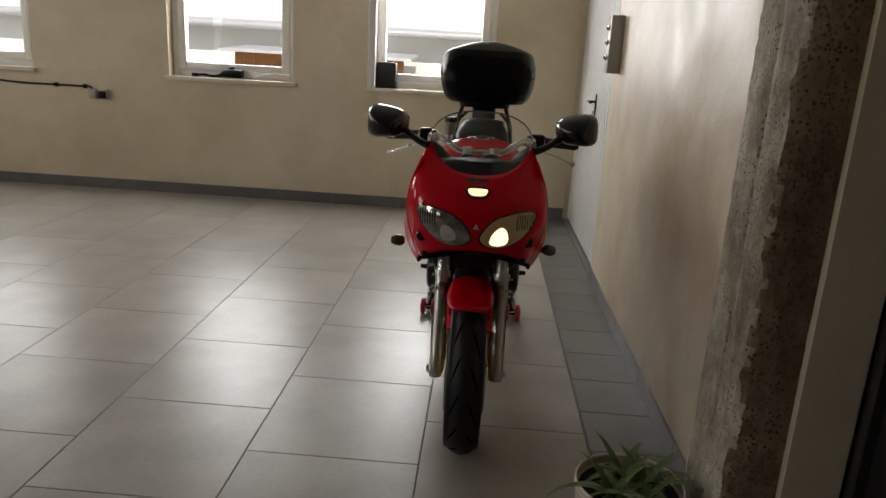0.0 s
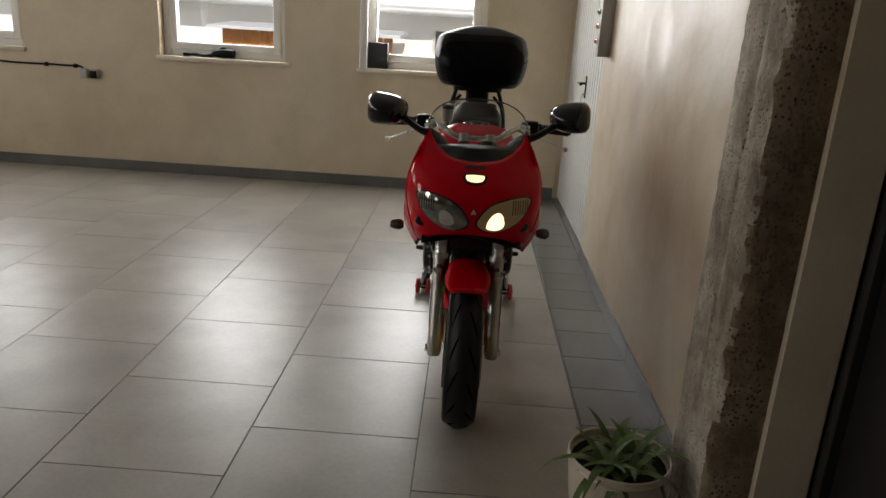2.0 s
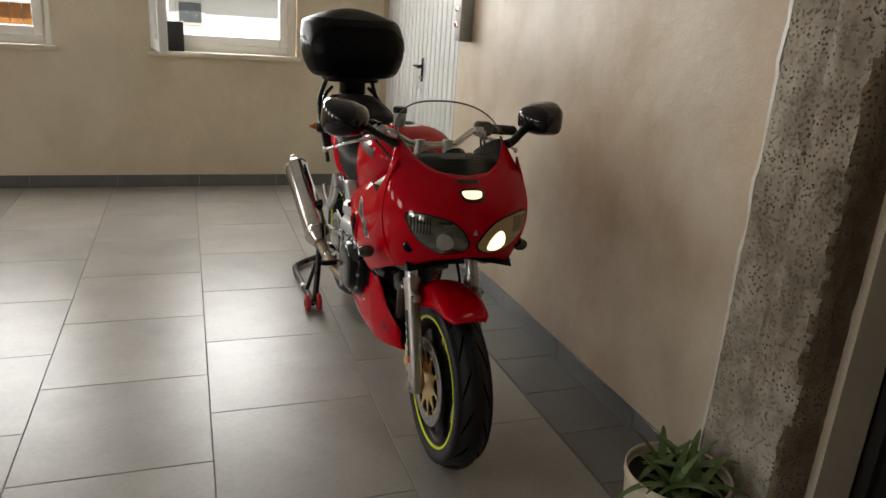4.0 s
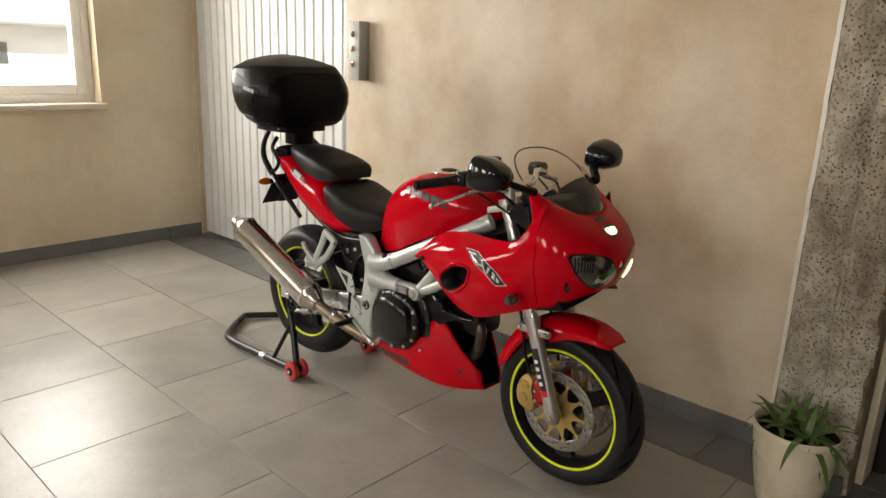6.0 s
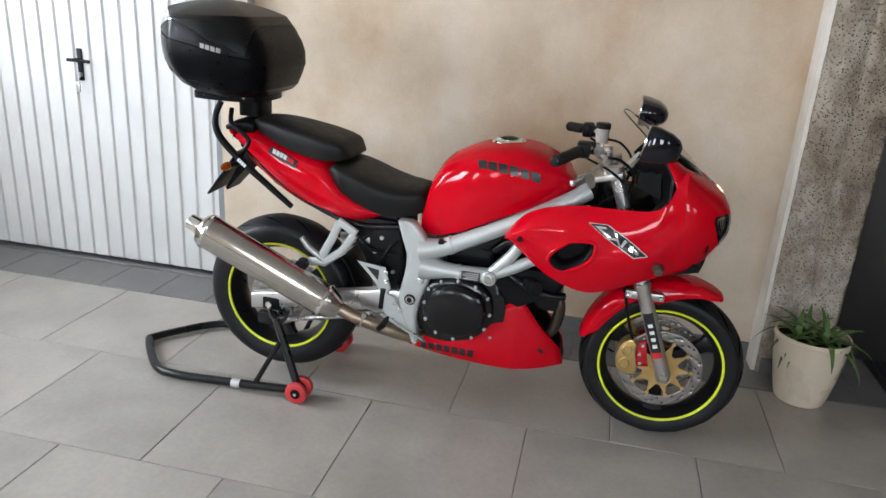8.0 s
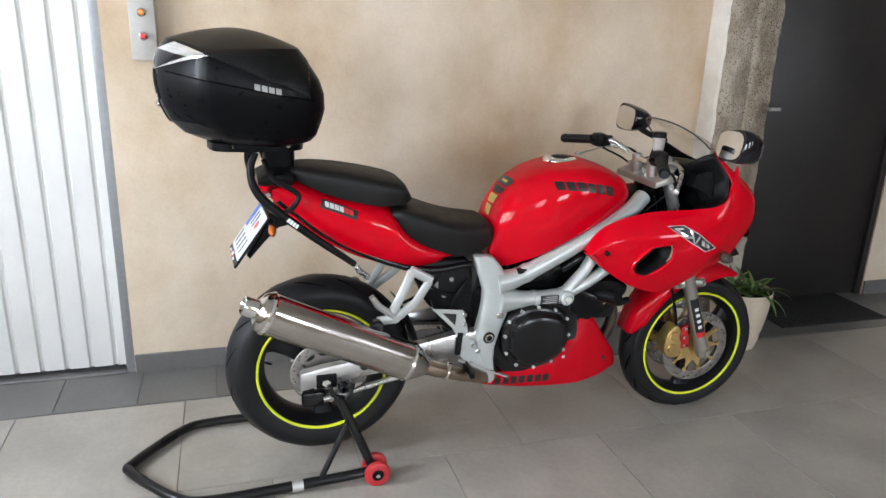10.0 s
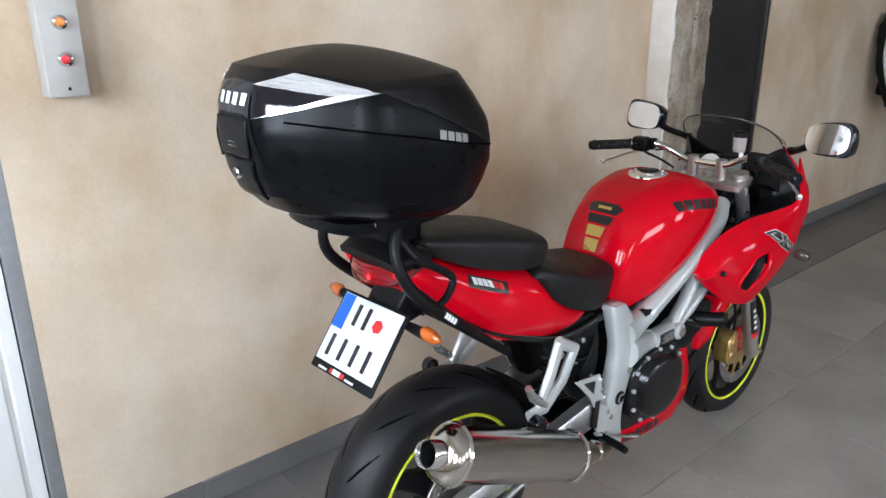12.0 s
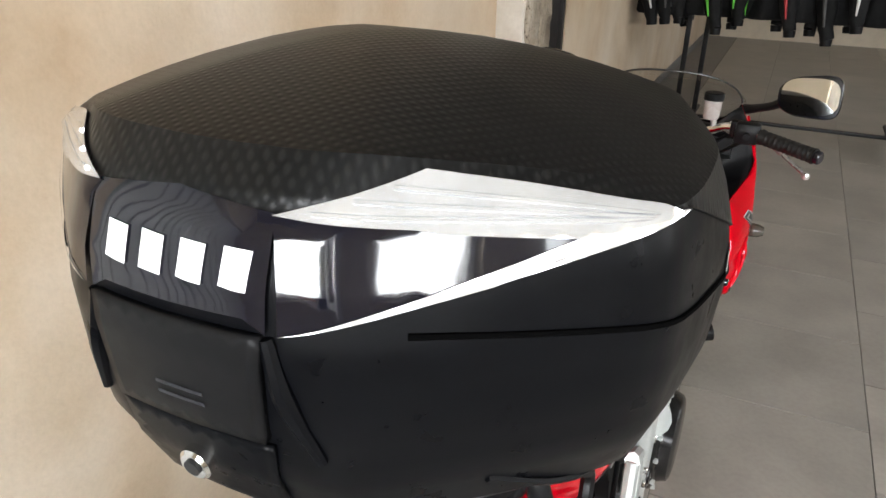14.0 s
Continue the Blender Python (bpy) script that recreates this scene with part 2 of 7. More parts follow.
def add_tube(bm, points, radius, sides=10, smooth=0, caps=True, flat=1.0):
    """A round bar along a path. radius: one value, or one for each point. flat: height against width."""
    pts = [Vector(p) for p in points]
    rad = [float(r) for r in radius] if hasattr(radius, "__len__") else [float(radius)] * len(pts)
    if smooth:
        u = np.linspace(0, 1, len(pts))
        new_pts = spline([tuple(p) for p in pts], smooth)
        rad = [float(r) for r in np.interp(np.linspace(0, 1, smooth), u, rad)]
        pts = [Vector(p) for p in new_pts]
    up = None
    rings = []
    for i, p in enumerate(pts):
        d = (pts[min(i + 1, len(pts) - 1)] - pts[max(i - 1, 0)]).normalized()
        if up is None:
            up = Vector((0, 0, 1)) if abs(d.z) < 0.9 else Vector((0, 1, 0))
        side = d.cross(up).normalized()
        up = side.cross(d).normalized()
        rings.append([p + rad[i] * (math.cos(a) * side + flat * math.sin(a) * up) for a in (2 * math.pi * k / sides for k in range(sides))])
    add_loft(bm, rings, True, caps)
    return bm


def tube(points, radius, sides=10, smooth=0, flat=1.0):
    return add_tube(bmesh.new(), points, radius, sides, smooth, True, flat)


def add_lathe(bm, profile, axis="X", centre=(0, 0, 0), steps=48, closed=False):
    """Turns a profile of (radius, height) round an axis through centre."""
    c = Vector(centre)
    rings = []
    for k in range(steps):
        a = 2 * math.pi * k / steps
        ring = []
        for r, h in profile:
            u, v = r * math.cos(a), r * math.sin(a)
            ring.append(c + Vector({"X": (h, u, v), "Y": (u, h, v), "Z": (u, v, h)}[axis]))
        rings.append(ring)
    rows = [[bm.verts.new(p) for p in ring] for ring in rings]
    n = len(profile)
    for k in range(steps):
        a, b = rows[k], rows[(k + 1) % steps]
        for i in range(n if closed else n - 1):
            j = (i + 1) % n
            bm.faces.new((a[i], a[j], b[j], b[i]))
    bmesh.ops.remove_doubles(bm, verts=bm.verts, dist=1e-6)
    return bm


def lathe(profile, axis="X", centre=(0, 0, 0), steps=48, closed=False):
    return add_lathe(bmesh.new(), profile, axis, centre, steps, closed)


def add_disc(bm, centre, axis, radius, thick, steps=24, bev=0.0):
    """A solid disc or pin along an axis vector."""
    ax, radius, thick = Vector(axis).normalized(), float(radius), float(thick)
    s = ax.orthogonal().normalized()
    t = ax.cross(s)
    c = Vector(centre)
    prof = [(radius - bev, -thick / 2), (radius, -thick / 2 + bev), (radius, thick / 2 - bev), (radius - bev, thick / 2)] if bev else [(radius, -thick / 2), (radius, thick / 2)]
    rings = [[c + ax * h + r * (math.cos(2 * math.pi * k / steps) * s + math.sin(2 * math.pi * k / steps) * t) for k in range(steps)] for r, h in prof]
    add_loft(bm, rings)
    return bm


def disc(centre, axis, radius, thick, steps=24, bev=0.0):
    return add_disc(bmesh.new(), centre, axis, radius, thick, steps, bev)


def add_plate(bm, outline, x0, x1, bev=0.0, seg=2):
    """A plate cut to an outline of (y, z), from x0 to x1, with rounded edges."""
    a = [bm.verts.new((x0, y, z)) for y, z in outline]
    b = [bm.verts.new((x1, y, z)) for y, z in outline]
    n = len(outline)
    fs = [bm.faces.new(a), bm.faces.new(b[::-1])]
    for i in range(n):
        fs.append(bm.faces.new((a[i], b[i], b[(i + 1) % n], a[(i + 1) % n])))
    if bev:
        es = list({e for f in fs[:2] for e in f.edges})
        bmesh.ops.bevel(bm, geom=es, offset=bev, segments=seg, affect="EDGES", profile=0.5)
    return bm


def plate(outline, x0, x1, bev=0.0, seg=2):
    return add_plate(bmesh.new(), outline, x0, x1, bev, seg)


def rounded(points, n=40):
    """A closed smooth outline through the points."""
    p = list(points)
    k = len(p)
    q = [p[-2], p[-1], *p, p[0], p[1], p[2]]
    s = spline(q, (len(q) - 1) * 12 + 1)
    body = s[24:24 + k * 12]
    idx = np.linspace(0, len(body), n, endpoint=False).astype(int)
    return [tuple(body[i]) for i in idx]


def solidify(ob, thick, offset=-1.0):
    m = ob.modifiers.new("solidify", "SOLIDIFY")
    m.thickness, m.offset = thick, offset
    return ob


def subdivide(ob, levels=1):
    m = ob.modifiers.new("subdivide", "SUBSURF")
    m.levels = m.render_levels = levels
    return ob


def carve(ob, bm):
    """Cuts a hole of the shape bm out of ob's mesh for good."""
    me = bpy.data.meshes.new("cutter")
    bmesh.ops.recalc_face_normals(bm, faces=bm.faces)
    bm.to_mesh(me)
    bm.free()
    cutter = new("cutter", me)
    cutter.parent = ob.parent
    m = ob.modifiers.new("cut", "BOOLEAN")
    m.operation, m.object, m.solver = "DIFFERENCE", cutter, "EXACT"
    dg = bpy.context.evaluated_depsgraph_get()
    dg.update()
    made = bpy.data.meshes.new_from_object(ob.evaluated_get(dg))
    ob.modifiers.remove(m)
    ob.data = made
    bpy.data.objects.remove(cutter)
    return ob


# ---- the room ----
def wall_mesh(along, span, height, openings, face, depth):
    """A wall with openings through it. along: "x" or "y"; face: the plane of its room side; depth: signed thickness."""
    us = sorted({span[0], span[1], *(v for o in openings for v in o[:2])})
    zs = sorted({-0.02, height, *(v for o in openings for v in o[2:])})
    bm = bmesh.new()
    lo, hi = sorted((face, face + depth))
    for u0, u1 in zip(us, us[1:]):
        for z0, z1 in zip(zs, zs[1:]):
            um, zm = (u0 + u1) / 2, (z0 + z1) / 2
            if any(o[0] < um < o[1] and o[2] < zm < o[3] for o in openings):
                continue
            if along == "x":
                add_box(bm, (u0, lo, z0), (u1, hi, z1))
            else:
                add_box(bm, (lo, u0, z0), (hi, u1, z1))
    bmesh.ops.remove_doubles(bm, verts=bm.verts, dist=1e-5)
    seen, twins = {}, []
    for f in bm.faces:
        key = tuple(sorted((round(v.co.x, 4), round(v.co.y, 4), round(v.co.z, 4)) for v in f.verts))
        if key in seen:
            twins += [f, seen[key]]
        seen[key] = f
    bmesh.ops.delete(bm, geom=list(set(twins)), context="FACES")
    return bm


ROOM_H = 3.0
WALL_X = 0.865
NEAR_Y = -9.5
BACK_WALL_X = 1.0
holes = [(a, b, SILL_Z, HEAD_Z) for a, b in WINDOWS_FAR]
tagged(finish("wall_north", wall_mesh("x", (LEFT_X - 0.4, 1.4), ROOM_H, holes, FAR_Y, 0.40), PLASTER_PLAIN, 20), "cream painted wall with three windows", "wall", kind="structure")
holes = [(a, b, 1.10, 2.40) for a, b in WINDOWS_LEFT]
tagged(finish("wall_west", wall_mesh("y", (NEAR_Y - 0.3, FAR_Y), ROOM_H, holes, LEFT_X, -0.40), PLASTER_PLAIN, 20), "cream painted wall with windows", "wall", kind="structure")
tagged(finish("wall_east", wall_mesh("y", (-0.50, FAR_Y), ROOM_H, [(2.15, 3.93, -0.02, 2.35)], WALL_X, 0.40), PLASTER, 20), "mottled beige stucco wall beside the motorcycle", "wall", kind="structure")
tagged(finish("wall_east_2", wall_mesh("y", (NEAR_Y, -0.775), ROOM_H, [(-1.88, -0.80, -0.02, 2.15)], BACK_WALL_X, 0.30), PLASTER, 20), "beige stucco wall beside the dark door", "wall", kind="structure")
# Unseen wall closing the south end, kept pale to bounce light northwards.
tagged(finish("wall_south", wall_mesh("x", (LEFT_X - 0.4, 1.4), ROOM_H, [], NEAR_Y, -0.30), simple("cream_bounce_wall_paint", (0.60, 0.53, 0.42), 0.8, scale=8), 20), "unseen plain cream end wall that bounces light", "wall", kind="structure")
tagged(finish("ceiling", box((LEFT_X - 0.4, NEAR_Y - 0.3, ROOM_H), (1.4, FAR_Y + 0.4, ROOM_H + 0.2)), CEILING), "plain grey painted concrete ceiling", "ceiling", kind="structure")
floor = tagged(finish("floor", box((LEFT_X - 0.4, NEAR_Y - 0.3, -0.12), (1.4, FAR_Y + 0.4, -0.004)), GROUT), "grey porcelain tiled floor with dark joints", "floor", kind="structure")


def column():
    """Bare concrete pillar with worn arrises, standing proud of the wall."""
    bm = bmesh.new()
    rows = []
    zs = np.linspace(-0.02, ROOM_H, 130)
    for z in zs:
        w = [0.010 * noise.noise((3.1 * k, 0, z * 14)) + 0.007 * noise.noise((k * 7, 1, z * 45)) for k in range(8)]
        c = 0.012
        rows.append([(0.90, -0.49 + w[0] * 0.15, z), (0.745 + c + 0.3 * w[1], -0.49 + w[0] * 0.15, z), (0.745 + 0.3 * w[2], -0.49 - c + 0.3 * w[3], z), (0.745 + 0.2 * w[2], -0.625, z), (0.752, -0.630, z), (0.752, -0.640, z), (0.745 + 0.2 * w[4], -0.645, z),
                     (0.745 + 0.3 * w[4], -0.66, z), (0.745 + w[4], -0.775 + c + w[5], z), (0.745 + c + w[6], -0.775 + w[5] * 0.5, z), (0.872 + 2 * w[7], -0.775, z), (0.90, -0.76, z)])
    add_loft(bm, rows)
    return bm


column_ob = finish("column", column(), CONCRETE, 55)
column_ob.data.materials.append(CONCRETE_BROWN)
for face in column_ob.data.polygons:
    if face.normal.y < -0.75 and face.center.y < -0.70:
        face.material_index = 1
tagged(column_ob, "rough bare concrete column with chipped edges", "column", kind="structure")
# plastered return between the column and the dark door
tagged(finish("wall_return", box((0.868, -0.800, -0.02), (1.30, -0.480, ROOM_H)), PLASTER_PLAIN), "narrow cream plastered wall return", "wall", kind="structure")


def plaster_edge():
    """Thin pale plaster coat with a broken edge on the side of the column that faces the motorcycle."""
    bm = bmesh.new()
    rows = []
    for z in np.linspace(-0.01, ROOM_H, 90).tolist():
        w = 0.010 * noise.noise((4.2, 0, z * 9)) + 0.006 * noise.noise((1.0, 2.0, z * 40))
        rows.append([(0.756 + w, -0.4895, z), (0.759 + w, -0.474, z), (0.868, -0.470, z), (0.868, -0.4895, z)])
    add_loft(bm, rows)
    return bm


tagged(finish("trim", plaster_edge(), plaster_material("pale_plaster", [(0.62, 0.57, 0.49), (0.72, 0.68, 0.61), (0.78, 0.75, 0.69)], 2.5), 40), "pale plaster strip along the bare concrete column", "plaster", kind="structure")


def far_window(a, b):
    """Plastic window with a sash, a handle side frame, glass and a projecting sill."""
    w = tagged(new("window_1"), "white plastic framed window out of view with a cream sill", "window", kind="structure")
    w.location = (0, 0, 0)
    y0, y1 = FAR_Y + 0.10, FAR_Y + 0.17
    for name, p, q in (("frame_side", (a, y0, SILL_Z), (a + 0.06, y1, HEAD_Z)), ("frame_side", (b - 0.06, y0, SILL_Z), (b, y1, HEAD_Z)),
                       ("frame_bottom", (a + 0.06, y0, SILL_Z), (b - 0.06, y1, SILL_Z + 0.06)), ("frame_top", (a + 0.06, y0, HEAD_Z - 0.06), (b - 0.06, y1, HEAD_Z)),
                       ("sash_side", (a + 0.06, y0 - 0.02, SILL_Z + 0.06), (a + 0.125, y1 - 0.02, HEAD_Z - 0.06)), ("sash_side", (b - 0.125, y0 - 0.02, SILL_Z + 0.06), (b - 0.06, y1 - 0.02, HEAD_Z - 0.06)),
                       ("sash_bottom", (a + 0.125, y0 - 0.02, SILL_Z + 0.06), (b - 0.125, y1 - 0.02, SILL_Z + 0.125)), ("sash_top", (a + 0.125, y0 - 0.02, HEAD_Z - 0.125), (b - 0.125, y1 - 0.02, HEAD_Z - 0.06))):
        part(name, box(p, q, 0.008), PVC, w)
    pane = part("pane", box((a + 0.12, y0 + 0.02, SILL_Z + 0.12), (b - 0.12, y0 + 0.026, HEAD_Z - 0.12)), GLASS, w)
    pane.visible_shadow = False
    part("sill", box((a - 0.03, FAR_Y - 0.035, SILL_Z - 0.035), (b + 0.03, y0 + 0.02, SILL_Z + 0.002), 0.006), SILL, w)
    return w


for a, b in WINDOWS_FAR:
    far_window(a, b)
# West windows stay out of view; the southmost is only an opening for added light.
for a, b in WINDOWS_LEFT:
    w = tagged(new("window_2"), "white plastic framed window out of view", "window", kind="structure")
    x0 = LEFT_X - 0.16
    for name, p, q in (("frame_side", (x0, a, 1.10), (x0 + 0.07, a + 0.08, 2.40)), ("frame_side", (x0, b - 0.08, 1.10), (x0 + 0.07, b, 2.40)),
                       ("frame_bottom", (x0, a + 0.08, 1.10), (x0 + 0.07, b - 0.08, 1.18)), ("frame_top", (x0, a + 0.08, 2.32), (x0 + 0.07, b - 0.08, 2.40))):
        part(name, box(p, q, 0.008), PVC, w)
    pane = part("pane", box((x0 + 0.03, a + 0.07, 1.17), (x0 + 0.036, b - 0.07, 2.33)), GLASS, w)
    pane.visible_shadow = False


def ribbed_door():
    """White steel door leaf with upright pressed ribs, and its frame."""
    d = tagged(new("door_1"), "closed white ribbed steel garage side door", "door", kind="structure")
    y0, y1, x, pitch = 2.19, 3.93, 0.905, 0.094
    pts = []
    y = y0 + 0.03
    pts.append((x, y0))
    while y < y1 - 0.06:
        pts += [(x, y), (x + 0.012, y + 0.006), (x + 0.012, y + 0.016), (x, y + 0.022)]
        y += pitch
    pts.append((x, y1))
    bm = bmesh.new()
    front = [pts_row for pts_row in ([(px, py, 0.025) for px, py in pts], [(px, py, 2.33) for px, py in pts])]
    back = [[(0.95, py, z) for px, py in pts] for z in (0.025, 2.33)]
    rows = [front[0], front[1], back[1], back[0], front[0]]
    rr = [[bm.verts.new(p) for p in r] for r in rows[:4]]
    rr.append(rr[0])
    for a, b in zip(rr, rr[1:]):
        for i in range(len(a) - 1):
            bm.faces.new((a[i], a[i + 1], b[i + 1], b[i]))
    part("leaf", bm, DOOR_WHITE, d, angle=20)
    part("frame", box((0.872, 2.150, 0.0), (0.96, 2.186, 2.35), 0.003), simple("zinc_grey_frame", (0.30, 0.31, 0.32), 0.45, 0.5), d)
    part("seal", box((0.915, 2.186, 0.0), (0.96, 2.205, 2.33)), simple("black_rubber_seal", (0.02, 0.02, 0.02), 0.7), d)
    part("threshold", box((0.868, 2.19, -0.004), (0.98, 3.93, 0.006), 0.002), simple("dull_steel", (0.3, 0.3, 0.3), 0.4, 0.8), d)
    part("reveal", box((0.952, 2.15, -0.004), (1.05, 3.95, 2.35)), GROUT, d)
    esc = bmesh.new()
    add_box(esc, (0.895, 2.935, 0.98), (0.903, 2.965, 1.14), 0.003)
    plate_ob = part("handle_plate", esc, BLACK_PLASTIC, d)
    lever = bmesh.new()
    add_tube(lever, [(0.90, 2.95, 1.085), (0.855, 2.95, 1.085), (0.85, 2.94, 1.085), (0.85, 2.88, 1.083), (0.85, 2.86, 1.082)], 0.009)
    add_tube(lever, [(0.85, 2.95, 1.085), (0.85, 2.985, 1.085)], 0.008)
    part("lever", lever, BLACK_PLASTIC, d)
    keys = bmesh.new()
    add_disc(keys, (0.89, 2.95, 1.01), (1, 0, 0), 0.012, 0.02)
    add_box(keys, (0.878, 2.946, 0.995), (0.882, 2.954, 1.015), 0.001)
    add_tube(keys, [(0.88, 2.95, 0.998), (0.875, 2.95, 0.985), (0.875, 2.955, 0.975)], 0.004)
    add_box(keys, (0.872, 2.945, 0.925), (0.878, 2.967, 0.975), 0.002)
    part("keys", keys, simple("steel_keys", (0.5, 0.5, 0.5), 0.3, 1.0), d, "bunch of keys hanging in the lock")
    return d


ribbed_door()


def dark_door():
    d = tagged(new("door_2"), "closed dark brown steel door", "door", kind="structure")
    part("leaf", box((1.03, -1.84, 0.005), (1.075, -0.84, 2.11), 0.004), DOOR_DARK, d)
    for p, q in (((1.005, -1.878, 0.0), (1.09, -1.838, 2.148)), ((1.005, -0.842, 0.0), (1.09, -0.802, 2.148)), ((1.005, -1.838, 2.112), (1.09, -0.842, 2.148))):
        part("frame", box(p, q, 0.004), DOOR_DARK, d)
    h = bmesh.new()
    add_tube(h, [(1.03, -0.92, 1.10), (0.985, -0.92, 1.10), (0.975, -0.93, 1.10), (0.975, -1.04, 1.10)], 0.010)
    part("lever", h, simple("brushed_steel_lever", (0.7, 0.7, 0.68), 0.3, 1.0), d)
    return d


dark_door()


def baseboards():
    def run(name, axis, a, b, at, side, h, step, first):
        base = tagged(new(name), "dark grey tile baseboard", "baseboard", kind="structure")
        cuts = [a] + [v for v in np.arange(first, b, step) if a < v < b] + [b]
        for u, v in zip(cuts, cuts[1:]):
            p, q = (at, u + 0.0012, 0.0005), (at + side * 0.011, v - 0.0012, h)
            if axis == "x":
                p, q = (p[1], p[0], p[2]), (q[1], q[0], q[2])
            part("tile", box(tuple(map(min, p, q)), tuple(map(max, p, q)), 0.0015, 1), TILE_DARK, base)
    run("baseboard", "y", -0.469, 2.148, WALL_X - 0.0005, -1, 0.085, 0.6, -0.023)
    run("baseboard_2", "x", LEFT_X, 0.862, FAR_Y - 0.0005, -1, 0.095, 0.6, -5.4)
    run("baseboard_3", "y", NEAR_Y, -1.882, BACK_WALL_X - 0.0005, -1, 0.085, 0.6, -6.6)
    run("baseboard_4", "y", -0.765, -0.50, 0.738, -1, 0.075, 0.6, -3.0)


baseboards()


# ---- the motorcycle: x across (its right side is -x), y from nose to tail, z up ----
from mathutils.bvhtree import BVHTree

RED = simple("red_lacquer", (0.55, 0.0004, 0.009), 0.3, vary=0.03, scale=60, coat=0.5, rough_vary=0.02, spec=0.0)
RED_DARK = simple("red_anodised", (0.45, 0.012, 0.02), 0.3, metal=0.3)
ALU = simple("silver_painted_alloy", (0.51, 0.535, 0.52), 0.34, metal=0.35, vary=0.04, scale=120, bumpy=0.05)
ALU_BARE = simple("bare_alloy", (0.60, 0.60, 0.59), 0.3, metal=0.9, vary=0.07, scale=70)
CHROME = simple("chrome", (0.78, 0.78, 0.77), 0.08, metal=1.0, vary=0.03, rough_vary=0.03)
STEEL_BRUSHED = simple("polished_stainless", (0.56, 0.53, 0.49), 0.17, metal=1.0, vary=0.10, scale=25, rough_vary=0.06)
PIPE_STEEL = simple("heat_tinted_steel", (0.40, 0.32, 0.24), 0.3, metal=1.0, vary=0.25, scale=18)
GOLD = simple("gold_anodised", (0.62, 0.43, 0.17), 0.33, metal=0.85, vary=0.08)
FORK_STEEL = simple("fork_alloy", (0.47, 0.45, 0.42), 0.32, metal=0.85, vary=0.05)
DISC_STEEL = simple("brake_disc_steel", (0.33, 0.31, 0.29), 0.36, metal=0.9, vary=0.10, scale=80)
ENGINE = simple("black_engine_enamel", (0.0045, 0.0045, 0.005), 0.22, vary=0.2, scale=30, coat=0.15, spec=0.35)
WHEEL_BLACK = simple("black_wheel_paint", (0.008, 0.008, 0.009), 0.32, vary=0.1, spec=0.3)
RUBBER = simple("tyre_rubber", (0.0085, 0.0085, 0.0095), 0.5, vary=0.18, scale=50, bumpy=0.15, spec=0.3)
GROOVE = simple("tyre_groove", (0.0015, 0.0015, 0.0015), 0.95, spec=0.02)
SEAT = simple("black_seat_vinyl", (0.008, 0.0075, 0.007), 0.52, vary=0.12, scale=260, bumpy=0.25, spec=0.28)
YELLOW = simple("fluorescent_yellow_stripe", (0.66, 0.74, 0.02), 0.4, vary=0.03)
MIRROR = simple("mirror_glass", (0.85, 0.86, 0.87), 0.015, metal=1.0, vary=0.0, rough_vary=0.005)
WHITE_INK = simple("white_print", (0.75, 0.75, 0.74), 0.4, vary=0.04)
RED_INK = simple("red_print", (0.55, 0.02, 0.02), 0.4, vary=0.04)
BLACK_INK = simple("black_print", (0.012, 0.012, 0.013), 0.35, vary=0.05)
BLUE_INK = simple("blue_print", (0.01, 0.10, 0.55), 0.4, vary=0.04)
GOLD_INK = simple("gold_print", (0.60, 0.44, 0.12), 0.3, metal=0.5)
SILVER_INK = simple("silver_reflector", (0.80, 0.81, 0.82), 0.16, metal=0.75, vary=0.06, scale=30)
ORANGE_LENS = simple("orange_lens", (0.40, 0.085, 0.006), 0.15, vary=0.06, coat=0.5)
RED_LENS = simple("red_lens", (0.17, 0.001, 0.004), 0.12, vary=0.15, scale=60, coat=0.6)
LAMP_LIT = glow("warm_lit_reflector", (0.12, 0.078, 0.036), 0.4)
LAMP_DARK = simple("lamp_reflector", (0.36, 0.35, 0.32), 0.12, metal=0.95, vary=0.6, scale=28, coat=1.0, bumpy=0.5)
SMOKE = clear("clear_screen", (0.93, 0.93, 0.92), 0.18)
WARM_GLOW = glow("lit_headlamp", (1.0, 0.76, 0.46), 2.4)
POS_GLOW = glow("lit_position_lamp", (1.0, 0.76, 0.46), 1.7)
RED_GLOW = glow("lit_tail_lamp", (1.0, 0.02, 0.02), 2.0)
CLOUDY = simple("milky_reservoir", (0.36, 0.33, 0.31), 0.25, vary=0.08)

BIKE_X = 0.107
bike = thing("motorcycle", (BIKE_X, 0, 0), "red faired sport motorcycle with silver frame standing on a paddock stand", "motorcycle")


def mirrored(bm):
    """The same shape on the other side."""
    for v in bm.verts:
        v.co.x = -v.co.x
    return bm


def both(name, make, mat, parent=None, label="", angle=40.0):
    a = part(name, make(), mat, parent or bike, label, angle)
    b = part(name, mirrored(make()), mat, parent or bike, label, angle)
    return a, b


def tree_of(ob):
    dg = bpy.context.evaluated_depsgraph_get()
    dg.update()
    ev = ob.evaluated_get(dg)
    me = ev.to_mesh()
    t = BVHTree.FromPolygons([v.co.copy() for v in me.vertices], [tuple(p.vertices) for p in me.polygons])
    ev.to_mesh_clear()
    return t


